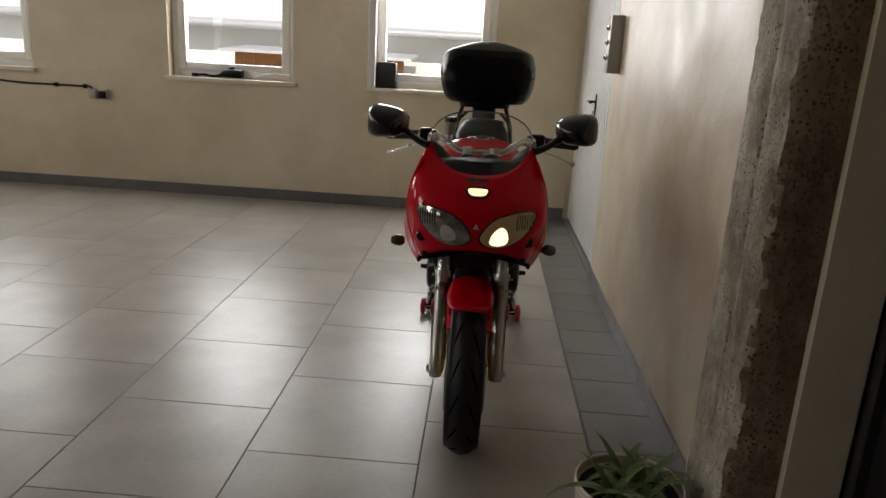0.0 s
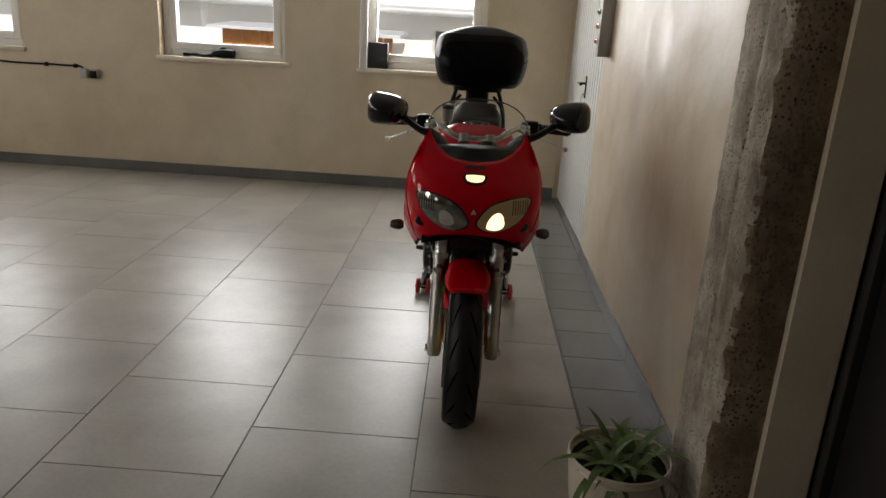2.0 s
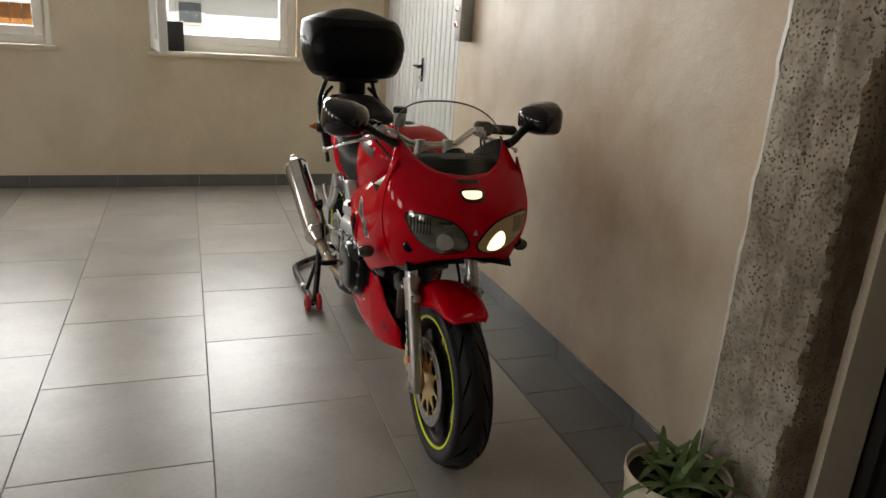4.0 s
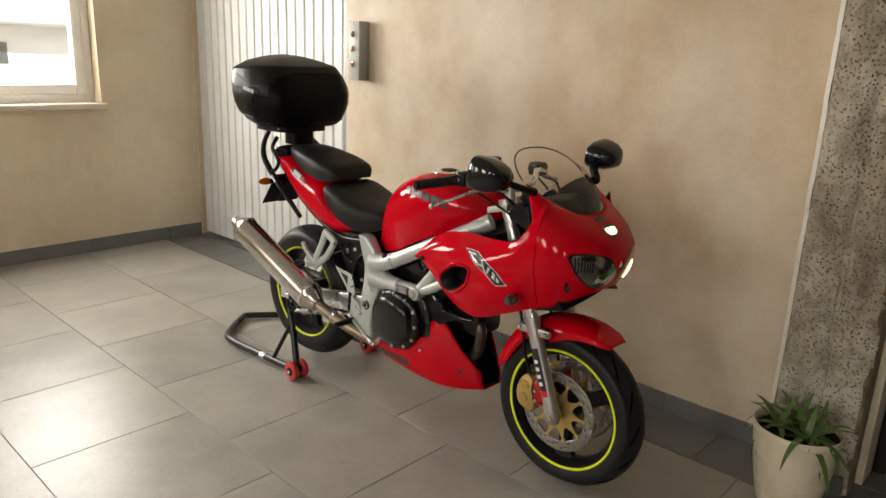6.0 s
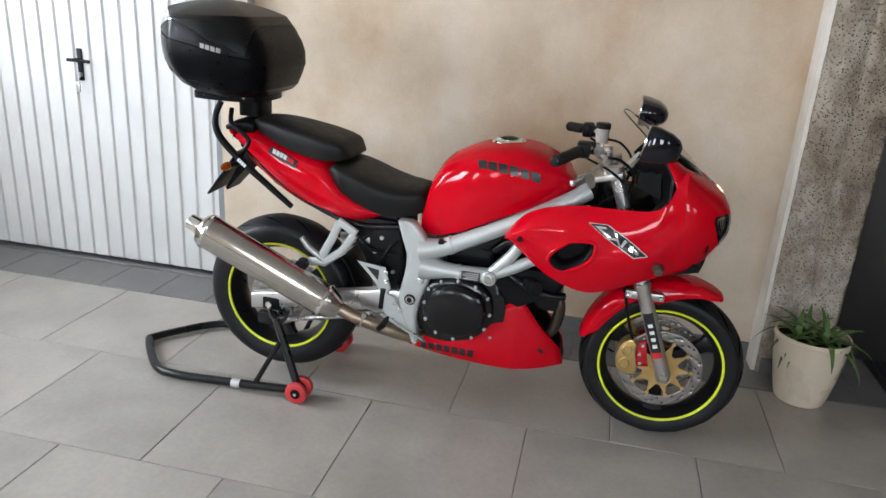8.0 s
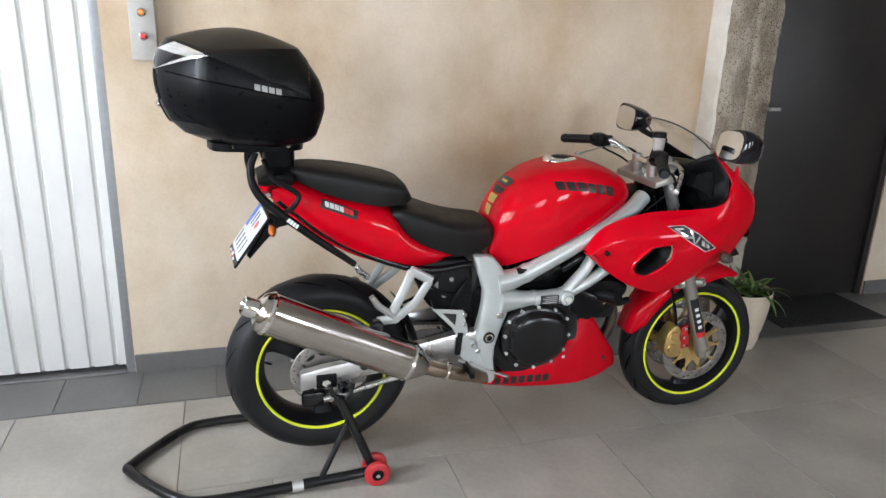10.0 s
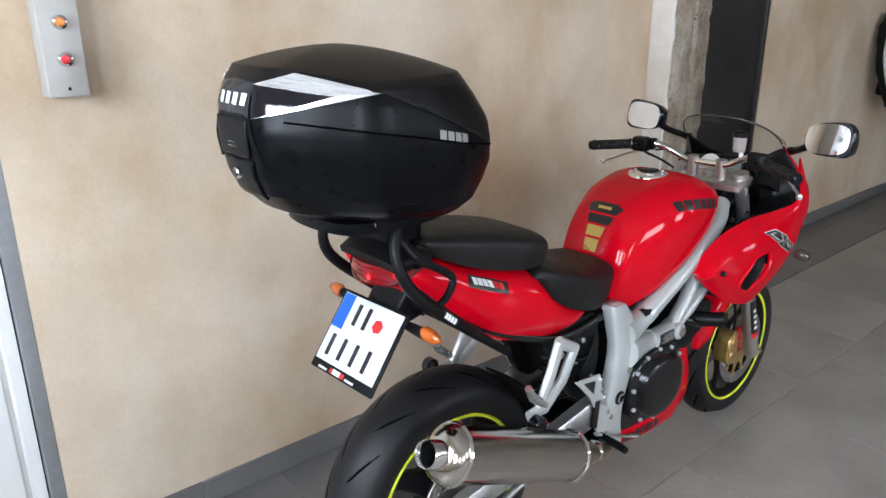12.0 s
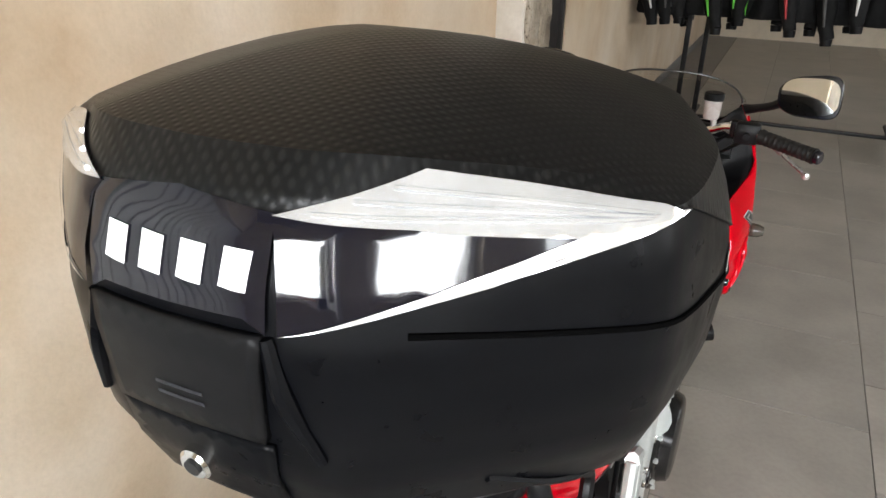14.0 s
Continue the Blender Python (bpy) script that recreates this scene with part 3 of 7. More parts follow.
def decal(name, corners, direction, tree, mat, parent, offset=0.0012, cuts=5, label="", thick=0.0):
    """A thin flat piece of any outline laid on a curved surface along a direction."""
    d = Vector(direction).normalized()
    bm = bmesh.new()
    vs = [bm.verts.new(c) for c in corners]
    f = bm.faces.new(vs)
    bmesh.ops.triangulate(bm, faces=[f])
    for _ in range(cuts):
        long_edges = [e for e in bm.edges if e.calc_length() > 0.012]
        if not long_edges:
            break
        bmesh.ops.subdivide_edges(bm, edges=long_edges, cuts=1)
        bmesh.ops.triangulate(bm, faces=bm.faces)
    for v in bm.verts:
        hit, normal, _, _ = tree.ray_cast(v.co - d * 0.6, d)
        if hit is None:
            hit, normal, _, _ = tree.find_nearest(v.co)
        if hit is not None:
            if normal.dot(d) > 0:
                normal = -normal
            v.co = hit + normal * offset
    ob = part(name, bm, mat, parent, label, 180.0)
    return ob


def bars(name, start, along, up, lengths, height, direction, tree, mat, parent, gap=0.18, offset=0.0014):
    """Unreadable writing: a row of upright bars in one print."""
    a, u = Vector(along).normalized(), Vector(up).normalized()
    p = Vector(start)
    for w in lengths:
        q = [p, p + a * w, p + a * w + u * height, p + u * height]
        decal(name, q, direction, tree, mat, parent, offset, 2)
        p = p + a * (w * (1 + gap))


# -- wheels --
def wheel(name, y, z, half, radius, label):
    w = new(name)
    w.parent = bike
    w["label"] = label
    w.location = (0, y, z)
    h = half
    prof = [(0.211, -h * 0.78), (0.2215, -h * 0.90), (0.222 + (radius - 0.222) * 0.35, -h), (0.222 + (radius - 0.222) * 0.62, -h * 0.93), (radius - 0.020, -h * 0.72), (radius - 0.007, -h * 0.42), (radius - 0.001, -h * 0.15)]
    prof = prof + [(r, -x) for r, x in prof[::-1]]
    part("tyre", lathe([tuple(p) for p in spline(prof, 36)], steps=96), RUBBER, w, "black road tyre with curved grooves")
    groove = bmesh.new()
    for k in range(15):
        a0 = 2 * math.pi * k / 15
        for side in (-1, 1):
            pts = []
            for i in range(7):
                u = i / 6
                x = side * h * (0.10 + 0.72 * u)
                a = a0 + (0.11 if side > 0 else 0.0) + 0.44 * u ** 1.3
                rr = float(np.interp(abs(x) / h, [0, 0.15, 0.42, 0.72, 0.93], [radius, radius - 0.001, radius - 0.007, radius - 0.020, radius - 0.032])) - 0.0032
                pts.append((x, rr * math.cos(a), rr * math.sin(a)))
            add_tube(groove, pts, [0.0018, 0.004, 0.005, 0.005, 0.0045, 0.0035, 0.0016], 6)
    part("tread_groove", groove, GROOVE, w)
    rim_prof = [(0.187, 0.0), (0.190, -h * 0.35), (0.203, -h * 0.62), (0.208, -h * 0.84), (0.2165, -h * 0.885), (0.2165, -h * 0.78), (0.206, -h * 0.70), (0.198, -h * 0.5), (0.196, 0.0)]
    rim_prof = rim_prof + [(r, -x) for r, x in rim_prof[::-1][1:-1]]
    rim = lathe(rim_prof, steps=72, closed=True)
    add_lathe(rim, [(0.0, -0.055), (0.030, -0.055), (0.048, -0.04), (0.052, 0.0), (0.048, 0.04), (0.030, 0.055), (0.0, 0.055)], steps=32)
    for k in range(3):
        a = 2 * math.pi * k / 3 + 0.5
        c, s = math.cos(a), math.sin(a)
        rings = []
        for r, wd, th in ((0.040, 0.040, 0.030), (0.075, 0.030, 0.024), (0.120, 0.024, 0.020), (0.165, 0.028, 0.020), (0.192, 0.044, 0.024)):
            ring = []
            for q in range(10):
                g = 2 * math.pi * q / 10
                px, pt = th * math.copysign(abs(math.cos(g)) ** 0.6, math.cos(g)), wd * math.copysign(abs(math.sin(g)) ** 0.6, math.sin(g))
                ring.append((px, r * c - pt * s, r * s + pt * c))
            rings.append(ring)
        add_loft(rim, rings)
    rim_ob = part("rim", rim, WHEEL_BLACK, w, "black three-spoke alloy wheel rim")
    for side in (-1, 1):
        part("rim_stripe", lathe([(0.2095, side * h * 0.86), (0.2110, side * h * 0.905), (0.2175, side * h * 0.925), (0.2190, side * h * 0.88), (0.2095, side * h * 0.82)], steps=72, closed=True), YELLOW, w, "fluorescent yellow rim stripe")
    part("valve", tube([(-0.01, 0.185, 0.02), (-0.025, 0.165, 0.018)], 0.004, 8), BLACK_PLASTIC, w)
    return w


def brake_disc(parent, x, r_out, r_in, carrier_mat, arms=5):
    bm = bmesh.new()
    n, rows = 90, 7
    rs = np.linspace(r_in, r_out, rows)
    vs = [[bm.verts.new((x, r * math.cos(2 * math.pi * k / n), r * math.sin(2 * math.pi * k / n))) for k in range(n)] for r in rs]
    for i in range(rows - 1):
        for k in range(n):
            if (i == 1 and k % 6 == 0) or (i == 3 and k % 6 == 2) or (i == 4 and k % 6 == 4):
                continue
            bm.faces.new((vs[i][k], vs[i][(k + 1) % n], vs[i + 1][(k + 1) % n], vs[i + 1][k]))
    d = part("brake_disc", bm, DISC_STEEL, parent, "drilled steel brake disc")
    solidify(d, 0.005, 0.0)
    star = bmesh.new()
    prof = []
    for k in range(60):
        a = 2 * math.pi * k / 60
        lobe = 0.5 + 0.5 * math.cos(arms * 2 * a)
        rr = 0.062 + (r_in + 0.004 - 0.062) * lobe ** 4
        prof.append((rr * math.cos(a), rr * math.sin(a)))
    add_plate(star, prof, x - 0.0025, x + 0.0025, 0.001, 1)
    for k in range(arms * 2):
        a = 2 * math.pi * k / (arms * 2)
        add_disc(star, (x, (r_in - 0.003) * math.cos(a), (r_in - 0.003) * math.sin(a)), (1, 0, 0), 0.008, 0.010, 12, 0.001)
    part("disc_carrier", star, carrier_mat, d, "gold disc carrier" if carrier_mat is GOLD else "")
    return d


front_wheel = wheel("front_wheel", 0.0, 0.288, 0.060, 0.288, "front wheel with twin discs")
for sx in (-0.066, 0.066):
    brake_disc(front_wheel, sx, 0.145, 0.108, GOLD)
rear_wheel = wheel("rear_wheel", 1.455, 0.346, 0.081, 0.314, "wide rear wheel lifted off the floor")
brake_disc(rear_wheel, -0.088, 0.110, 0.076, DISC_STEEL)
teeth = []
for k in range(88):
    a = 2 * math.pi * k / 88
    rr = 0.100 if k % 2 else 0.093
    teeth.append((rr * math.cos(a), rr * math.sin(a)))
part("sprocket", plate(teeth, 0.090, 0.096), ALU_BARE, rear_wheel)
chain = bmesh.new()
for k in range(30):
    y = 1.435 - k * 0.0175
    for z in (0.440 - k * 0.0012, 0.252 + k * 0.0045):
        add_disc(chain, (0.093, y, z), (1, 0, 0), 0.007, 0.016, 8)
        add_box(chain, (0.086, y - 0.012, z - 0.005), (0.100, y + 0.002, z + 0.005))
part("chain", chain, simple("oily_chain", (0.10, 0.09, 0.08), 0.4, metal=0.8), bike)

# -- fork, fender, calipers --
for side in (-1, 1):
    fk = bmesh.new()
    x = side * 0.105
    add_tube(fk, [(x, -0.010, 0.262), (x, -0.008, 0.285), (x, 0.010, 0.335), (x, 0.108, 0.605)], [0.021, 0.028, 0.0245, 0.0250], 20)
    add_tube(fk, [(x, 0.104, 0.595), (x, 0.111, 0.615)], 0.028, 20)
    fork = part("fork_slider", fk, FORK_STEEL, bike, "silver fork slider")
    part("fork_tube", tube([(x, 0.105, 0.60), (x, 0.250, 0.985)], 0.0215, 18), ALU_BARE, bike)
    part("axle_nut", disc((x + side * 0.026, -0.010, 0.288), (1, 0, 0), 0.014, 0.016, 6, 0.002), CHROME, fork)
    lug = bmesh.new()
    add_box(lug, (x - 0.012, 0.030, 0.555), (x + 0.012, 0.160, 0.585), 0.008)
    part("fender_lug", lug, FORK_STEEL, fork)
    part("bolt", disc((x + side * 0.016, 0.148, 0.571), (1, 0, 0), 0.008, 0.008, 10, 0.001), CHROME, fork)
    part("bolt", disc((x + side * 0.016, 0.042, 0.571), (1, 0, 0), 0.008, 0.008, 10, 0.001), CHROME, fork)
    t = tree_of(fork)
    a, b = Vector((x + side * 0.05, 0.028, 0.375)), Vector((x + side * 0.05, 0.078, 0.515))
    ax = (b - a).normalized()
    wd = Vector((0, 0.93, -0.34)) * 0.016
    decal("sticker", [a - wd, a + wd, b + wd, b - wd], (-side, 0, 0), t, BLACK_INK, fork, 0.0012)
    decal("sticker", [a - wd - ax * 0.022, a + wd - ax * 0.022, a + wd, a - wd], (-side, 0, 0), t, RED_INK, fork, 0.0012)
    for k in range(4):
        p = a + ax * (0.018 + 0.026 * k)
        decal("print", [p - wd * 0.45, p + wd * 0.45, p + wd * 0.45 + ax * 0.013, p - wd * 0.45 + ax * 0.013], (-side, 0, 0), t, WHITE_INK, fork, 0.0020)
    cal = bmesh.new()
    cx = side * 0.070
    add_plate(cal, rounded([(0.088, 0.265), (0.135, 0.268), (0.158, 0.300), (0.150, 0.365), (0.118, 0.395), (0.092, 0.375), (0.098, 0.330), (0.082, 0.300)], 24), cx - 0.028, cx + 0.028, 0.006)
    for yy, zz in ((0.128, 0.305), (0.124, 0.355)):
        add_disc(cal, (cx + side * 0.030, yy, zz), (1, 0, 0), 0.019, 0.010, 18, 0.003)
    caliper = part("brake_caliper", cal, GOLD, bike, "gold four-piston brake caliper")
    part("bracket", plate([(0.045, 0.30), (0.088, 0.295), (0.092, 0.335), (0.088, 0.385), (0.062, 0.395), (0.055, 0.350)], side * 0.078, side * 0.094, 0.003), RED_DARK, caliper, "red anodised caliper bracket")
    for yy, zz in ((0.075, 0.312), (0.080, 0.345), (0.075, 0.380)):
        part("bolt", disc((side * 0.097, yy, zz), (1, 0, 0), 0.006, 0.008, 8), CHROME, caliper)
    part("brake_hose", tube([(side * 0.085, 0.110, 0.395), (side * 0.095, 0.135, 0.47), (side * 0.085, 0.165, 0.58), (side * 0.07, 0.22, 0.72), (side * 0.06, 0.26, 0.9)], 0.0055, 8, 20), BLACK_PLASTIC, bike)


def fender():
    bm = bmesh.new()
    rings = []
    n = 34
    for i in range(n + 1):
        u = i / n
        a = radians(14 + (121 - 14) * u)
        crown = interp(u, [0, 0.15, 0.5, 0.85, 1.0], [0.306, 0.314, 0.332, 0.336, 0.332])
        half = interp(u, [0, 0.12, 0.35, 0.8, 0.95, 1.0], [0.050, 0.068, 0.080, 0.082, 0.072, 0.050])
        drop = interp(u, [0, 0.1, 0.25, 0.5, 0.62, 0.8, 1.0], [0.020, 0.055, 0.062, 0.055, 0.085, 0.050, 0.012])
        ring = []
        for k in range(15):
            v = -1 + 2 * k / 14
            r = crown - drop * abs(v) ** 2.6
            x = half * math.sin(v * math.pi / 2 * 0.98)
            ring.append((x, r * math.cos(a), 0.288 + r * math.sin(a)))
        rings.append(ring)
    add_loft(bm, rings, closed=False)
    return bm


front_fender = part("front_fender", fender(), RED, bike, "red front fender")
front_fender.data.materials.append(BLACK_PLASTIC)
solidify(front_fender, 0.004).modifiers[0].material_offset = 1

# -- nose and side fairing --
y0_of = smooth_interp([0.66, 0.745, 0.80, 0.875, 0.94, 0.985, 1.03, 1.075], [-0.060, -0.100, -0.132, -0.138, -0.098, -0.036, 0.030, 0.085])
w_of = smooth_interp([0.66, 0.70, 0.755, 0.875, 0.95, 1.00, 1.075], [0.182, 0.203, 0.222, 0.238, 0.226, 0.207, 0.176])
ye_of = smooth_interp([0.66, 0.75, 0.88, 0.95, 1.035, 1.075], [0.090, 0.080, 0.058, 0.056, 0.095, 0.125])


def nose_point(s, v):
    zt = interp(s, [0, 0.2, 0.4, 0.6, 0.8, 1.0], [0.985, 0.993, 1.018, 1.050, 1.073, 1.078])
    zb = interp(s, [0, 0.25, 0.6, 1.0], [0.752, 0.742, 0.700, 0.668])
    z = zb + (zt - zb) * v
    p = s * math.pi / 2
    x = w_of(z) * math.sin(p) ** 0.86 * (1 - 0.022 * s ** 6)
    y = y0_of(z) + (ye_of(z) - y0_of(z)) * (1 - math.cos(p)) ** 1.05
    return Vector((x, y, z))


def nose():
    bm = bmesh.new()
    rings = []
    for i in range(-26, 27):
        s = abs(i) / 26
        sg = -1 if i < 0 else 1
        rings.append([Vector((sg * p.x, p.y, p.z)) for p in (nose_point(s, k / 24) for k in range(25))])
    add_loft(bm, rings, closed=False)
    return bm


nose_ob = part("front_fairing", nose(), RED, bike, "red front fairing nose")
nose_ob.data.materials.append(BLACK_PLASTIC)
solidify(nose_ob, 0.006).modifiers[0].material_offset = 1
nose_ob.modifiers[0].material_offset_rim = 1
nose_tree = tree_of(nose_ob)

side_top = smooth_interp([0.03, 0.052, 0.068, 0.088, 0.118, 0.16, 0.21, 0.39, 0.47, 0.514, 0.55, 0.578], [1.030, 0.998, 0.952, 0.918, 0.898, 0.890, 0.886, 0.872, 0.850, 0.826, 0.790, 0.748])
side_low = smooth_interp([0.03, 0.10, 0.162, 0.293, 0.37, 0.438, 0.51, 0.578], [0.690, 0.660, 0.634, 0.590, 0.604, 0.634, 0.684, 0.738])
side_out = smooth_interp([0.03, 0.15, 0.3, 0.45, 0.578], [0.236, 0.252, 0.252, 0.236, 0.212])


def side_fairing():
    bm = bmesh.new()
    rings = []
    n = 40
    for i in range(n + 1):
        y = 0.03 + (0.578 - 0.03) * i / n
        zt, zb, xo = side_top(y), side_low(y), side_out(y)
        ring = []
        for k in range(23):
            v = k / 22
            tuck = 0.055 * interp(y, [0.03, 0.07, 0.18, 0.30], [0.0, 0.1, 0.7, 1.0]) * max(0.0, (v - 0.62) / 0.38) ** 2.2 + 0.048 * max(0.0, (0.5 - v) / 0.5) ** 2.0
            groove = 0.006 * math.exp(-((v - 0.60) / 0.06) ** 2) * interp(y, [0.03, 0.12, 0.4, 0.55], [0, 1, 1, 0])
            z = zb + (zt - zb) * v
            ring.append((-min(xo - tuck - groove, w_of(z) - 0.0025 + 0.45 * max(0.0, y - 0.07) if z > 0.86 else 1.0), y, z))
        rings.append(ring)
    add_loft(bm, rings, closed=False)
    return bm


def intake_cut(side):
    bm = bmesh.new()
    out = rounded([(0.424, 0.708), (0.378, 0.758), (0.320, 0.774), (0.286, 0.770), (0.290, 0.726), (0.328, 0.686), (0.374, 0.664), (0.412, 0.674)], 36)
    add_plate(bm, out, side * 0.15, side * 0.32)
    return bm


side_panels = []
for side in (-1, 1):
    bm = side_fairing() if side < 0 else mirrored(side_fairing())
    ob = part("side_fairing", bm, RED, bike, "red side fairing with an oval air hole")
    ob.data.materials.append(BLACK_PLASTIC)
    solidify(ob, 0.006).modifiers[0].material_offset = 1
    dg = bpy.context.evaluated_depsgraph_get()
    dg.update()
    solid = bpy.data.meshes.new_from_object(ob.evaluated_get(dg))
    ob.modifiers.clear()
    ob.data = solid
    carve(ob, intake_cut(side))
    ob.data.polygons.foreach_set("use_smooth", [True] * len(ob.data.polygons))
    ob.data.set_sharp_from_angle(angle=radians(50))
    side_panels.append(ob)
    tr = tree_of(ob)
    lip = []
    for y, z in rounded([(0.427, 0.708), (0.378, 0.761), (0.320, 0.777), (0.283, 0.772), (0.287, 0.725), (0.328, 0.683), (0.374, 0.661), (0.415, 0.672)], 40):
        hit, nrm, _, _ = tr.find_nearest((side * 0.252, y, z))
        lip.append(tuple(hit))
    lip.append(lip[0])
    part("hole_lip", tube(lip, 0.0065, 8), RED, ob)
    duct = bmesh.new()
    out = rounded([(0.420, 0.708), (0.378, 0.755), (0.320, 0.771), (0.288, 0.767), (0.292, 0.727), (0.328, 0.689), (0.374, 0.667), (0.409, 0.677)], 30)
    add_loft(duct, [[(side * 0.238, y, z) for y, z in out], [(side * 0.165, 0.36 + (y - 0.36) * 0.7, 0.72 + (z - 0.72) * 0.7) for y, z in out]], True, False)
    duct.verts.ensure_lookup_table()
    duct.faces.new([duct.verts[30 + k] for k in range(30)])
    dk = part("duct", duct, BLACK_PLASTIC, ob)
    solidify(dk, 0.003)
    part("fastener", disc((side * 0.226, 0.524, 0.752), (1, 0, 0.1), 0.009, 0.014, 12, 0.002), GLOSS_BLACK, ob)
    # model print: slanting silver and black stripes
    def on(y, z):
        return (side * 0.25, y, z)
    decal("print", [on(0.312, 0.838), on(0.250, 0.839), on(0.190, 0.808), on(0.116, 0.754), on(0.160, 0.744), on(0.226, 0.782)], (-side, 0, 0), tr, WHITE_INK, ob, 0.0014, 6)
    decal("print", [on(0.308, 0.836), on(0.252, 0.8375), on(0.192, 0.8065), on(0.122, 0.756), on(0.160, 0.7465), on(0.225, 0.784)], (-side, 0, 0), tr, BLACK_INK, ob, 0.0022, 6)
    for stroke in ([(0.292, 0.831), (0.256, 0.832), (0.252, 0.826), (0.282, 0.825)], [(0.282, 0.825), (0.270, 0.824), (0.238, 0.805), (0.250, 0.804)], [(0.262, 0.803), (0.224, 0.803), (0.216, 0.796), (0.248, 0.796)],
                   [(0.232, 0.823), (0.221, 0.818), (0.204, 0.776), (0.212, 0.781)], [(0.196, 0.803), (0.186, 0.797), (0.199, 0.774), (0.206, 0.777)], [(0.180, 0.790), (0.166, 0.779), (0.164, 0.760), (0.178, 0.768)], [(0.160, 0.775), (0.147, 0.765), (0.148, 0.755), (0.160, 0.760)]):
        decal("print", [on(y, z) for y, z in stroke], (-side, 0, 0), tr, SILVER_INK, ob, 0.003, 4)
    ind = bmesh.new()
    add_lathe(ind, [(0.0, -0.03), (0.012, -0.028), (0.019, -0.012), (0.020, 0.006), (0.012, 0.018), (0.0, 0.020)], "X", (side * 0.262, 0.082, 0.722), 20)
    part("front_indicator", ind, simple("smoked_lens", (0.05, 0.045, 0.035), 0.12, vary=0.1, coat=0.6), ob, "small smoked oval indicator")

# chin under the lamps, headlamps and position lamp
chin = bmesh.new()
add_loft(chin, [[(x, -0.095 + 0.6 * abs(x) ** 1.5, 0.748 - 0.30 * abs(x)), (x, -0.02 + 0.4 * abs(x), 0.722 - 0.3 * abs(x)), (x, 0.10, 0.70 - 0.2 * abs(x)), (x, 0.10, 0.73), (x, 0.0, 0.755)] for x in np.linspace(-0.17, 0.17, 13)])
part("chin", chin, BLACK_PLASTIC, bike)


def lamp_outline(side, grow=1.0):
    pts = [(0.020, 0.786), (0.017, 0.815), (0.055, 0.862), (0.115, 0.884), (0.180, 0.888), (0.186, 0.862), (0.160, 0.815), (0.110, 0.778), (0.060, 0.768)]
    c = (0.10, 0.825)
    return [(side * (c[0] + (x - c[0]) * grow), -0.3, c[1] + (z - c[1]) * grow) for x, z in rounded(pts, 28)]


for side in (-1, 1):
    rimlamp = decal("headlamp", lamp_outline(side, 1.05), (0, 1, 0), nose_tree, GLOSS_BLACK, bike, 0.0012, 6, "lit round-cornered headlamp" if side > 0 else "unlit clear headlamp")
    decal("reflector", lamp_outline(side, 0.97), (0, 1, 0), nose_tree, LAMP_DARK if side < 0 else LAMP_LIT, rimlamp, 0.0024, 6)
    lens_tree = tree_of(rimlamp)
    for k in range(7):
        x = side * (0.128 + 0.008 * k)
        decal("flute", [(x, -0.3, 0.832), (x + side * 0.003, -0.3, 0.832), (x + side * 0.003, -0.3, 0.880), (x, -0.3, 0.880)], (0, 1, 0), nose_tree, GLOSS_BLACK, rimlamp, 0.0034, 3)
    if side > 0:
        decal("bulb_glow", [(x, -0.3, z) for x, z in rounded([(0.048, 0.786), (0.056, 0.822), (0.080, 0.842), (0.098, 0.830), (0.104, 0.796), (0.082, 0.779)], 20)], (0, 1, 0), nose_tree, WARM_GLOW, rimlamp, 0.0042, 5, "glowing low beam")
    else:
        decal("bulb", [(-x, -0.3, z) for x, z in rounded([(0.060, 0.795), (0.068, 0.825), (0.095, 0.840), (0.110, 0.825), (0.105, 0.795), (0.085, 0.785)], 16)], (0, 1, 0), nose_tree, CHROME, rimlamp, 0.0036, 4)
pos = decal("position_lamp", [(x, -0.3, z) for x, z in rounded([(-0.040, 0.948), (-0.020, 0.957), (0.020, 0.957), (0.040, 0.948), (0.030, 0.928), (0.0, 0.922), (-0.030, 0.928)], 20)], (0, 1, 0), nose_tree, GLOSS_BLACK, bike, 0.0012, 5, "lit position lamp in the nose")
decal("lens", [(x, -0.3, z) for x, z in rounded([(-0.031, 0.947), (-0.016, 0.950), (0.016, 0.950), (0.031, 0.947), (0.024, 0.934), (0.0, 0.930), (-0.024, 0.934)], 20)], (0, 1, 0), nose_tree, POS_GLOW, pos, 0.0028, 4)
bars("nose_print", (-0.036, -0.3, 0.966), (1, 0, 0), (0, 0, 1), [0.010] * 6, 0.010, (0, 1, 0), nose_tree, BLACK_INK, nose_ob)
decal("nose_badge", [(-0.008, -0.3, 0.832), (0.012, -0.3, 0.832), (0.002, -0.3, 0.850)], (0, 1, 0), nose_tree, SILVER_INK, nose_ob, 0.0016, 2)
for side in (-1, 1):
    for x, z in ((0.052, 1.000), (0.120, 1.022)):
        hit, nrm, _, _ = nose_tree.ray_cast((side * x, -0.6, z), (0, 1, 0))
        if hit:
            part("screen_screw", disc(hit, nrm, 0.0055, 0.006, 10, 0.001), CHROME, nose_ob)
    hit, nrm, _, _ = nose_tree.ray_cast((side * 0.172, -0.6, 0.782), (0, 1, 0))
    if hit:
        part("air_inlet", lathe([(0.002, 0.0), (0.016, 0.0), (0.020, 0.004), (0.016, 0.006)], "Y", hit, 18), GLOSS_BLACK, nose_ob)


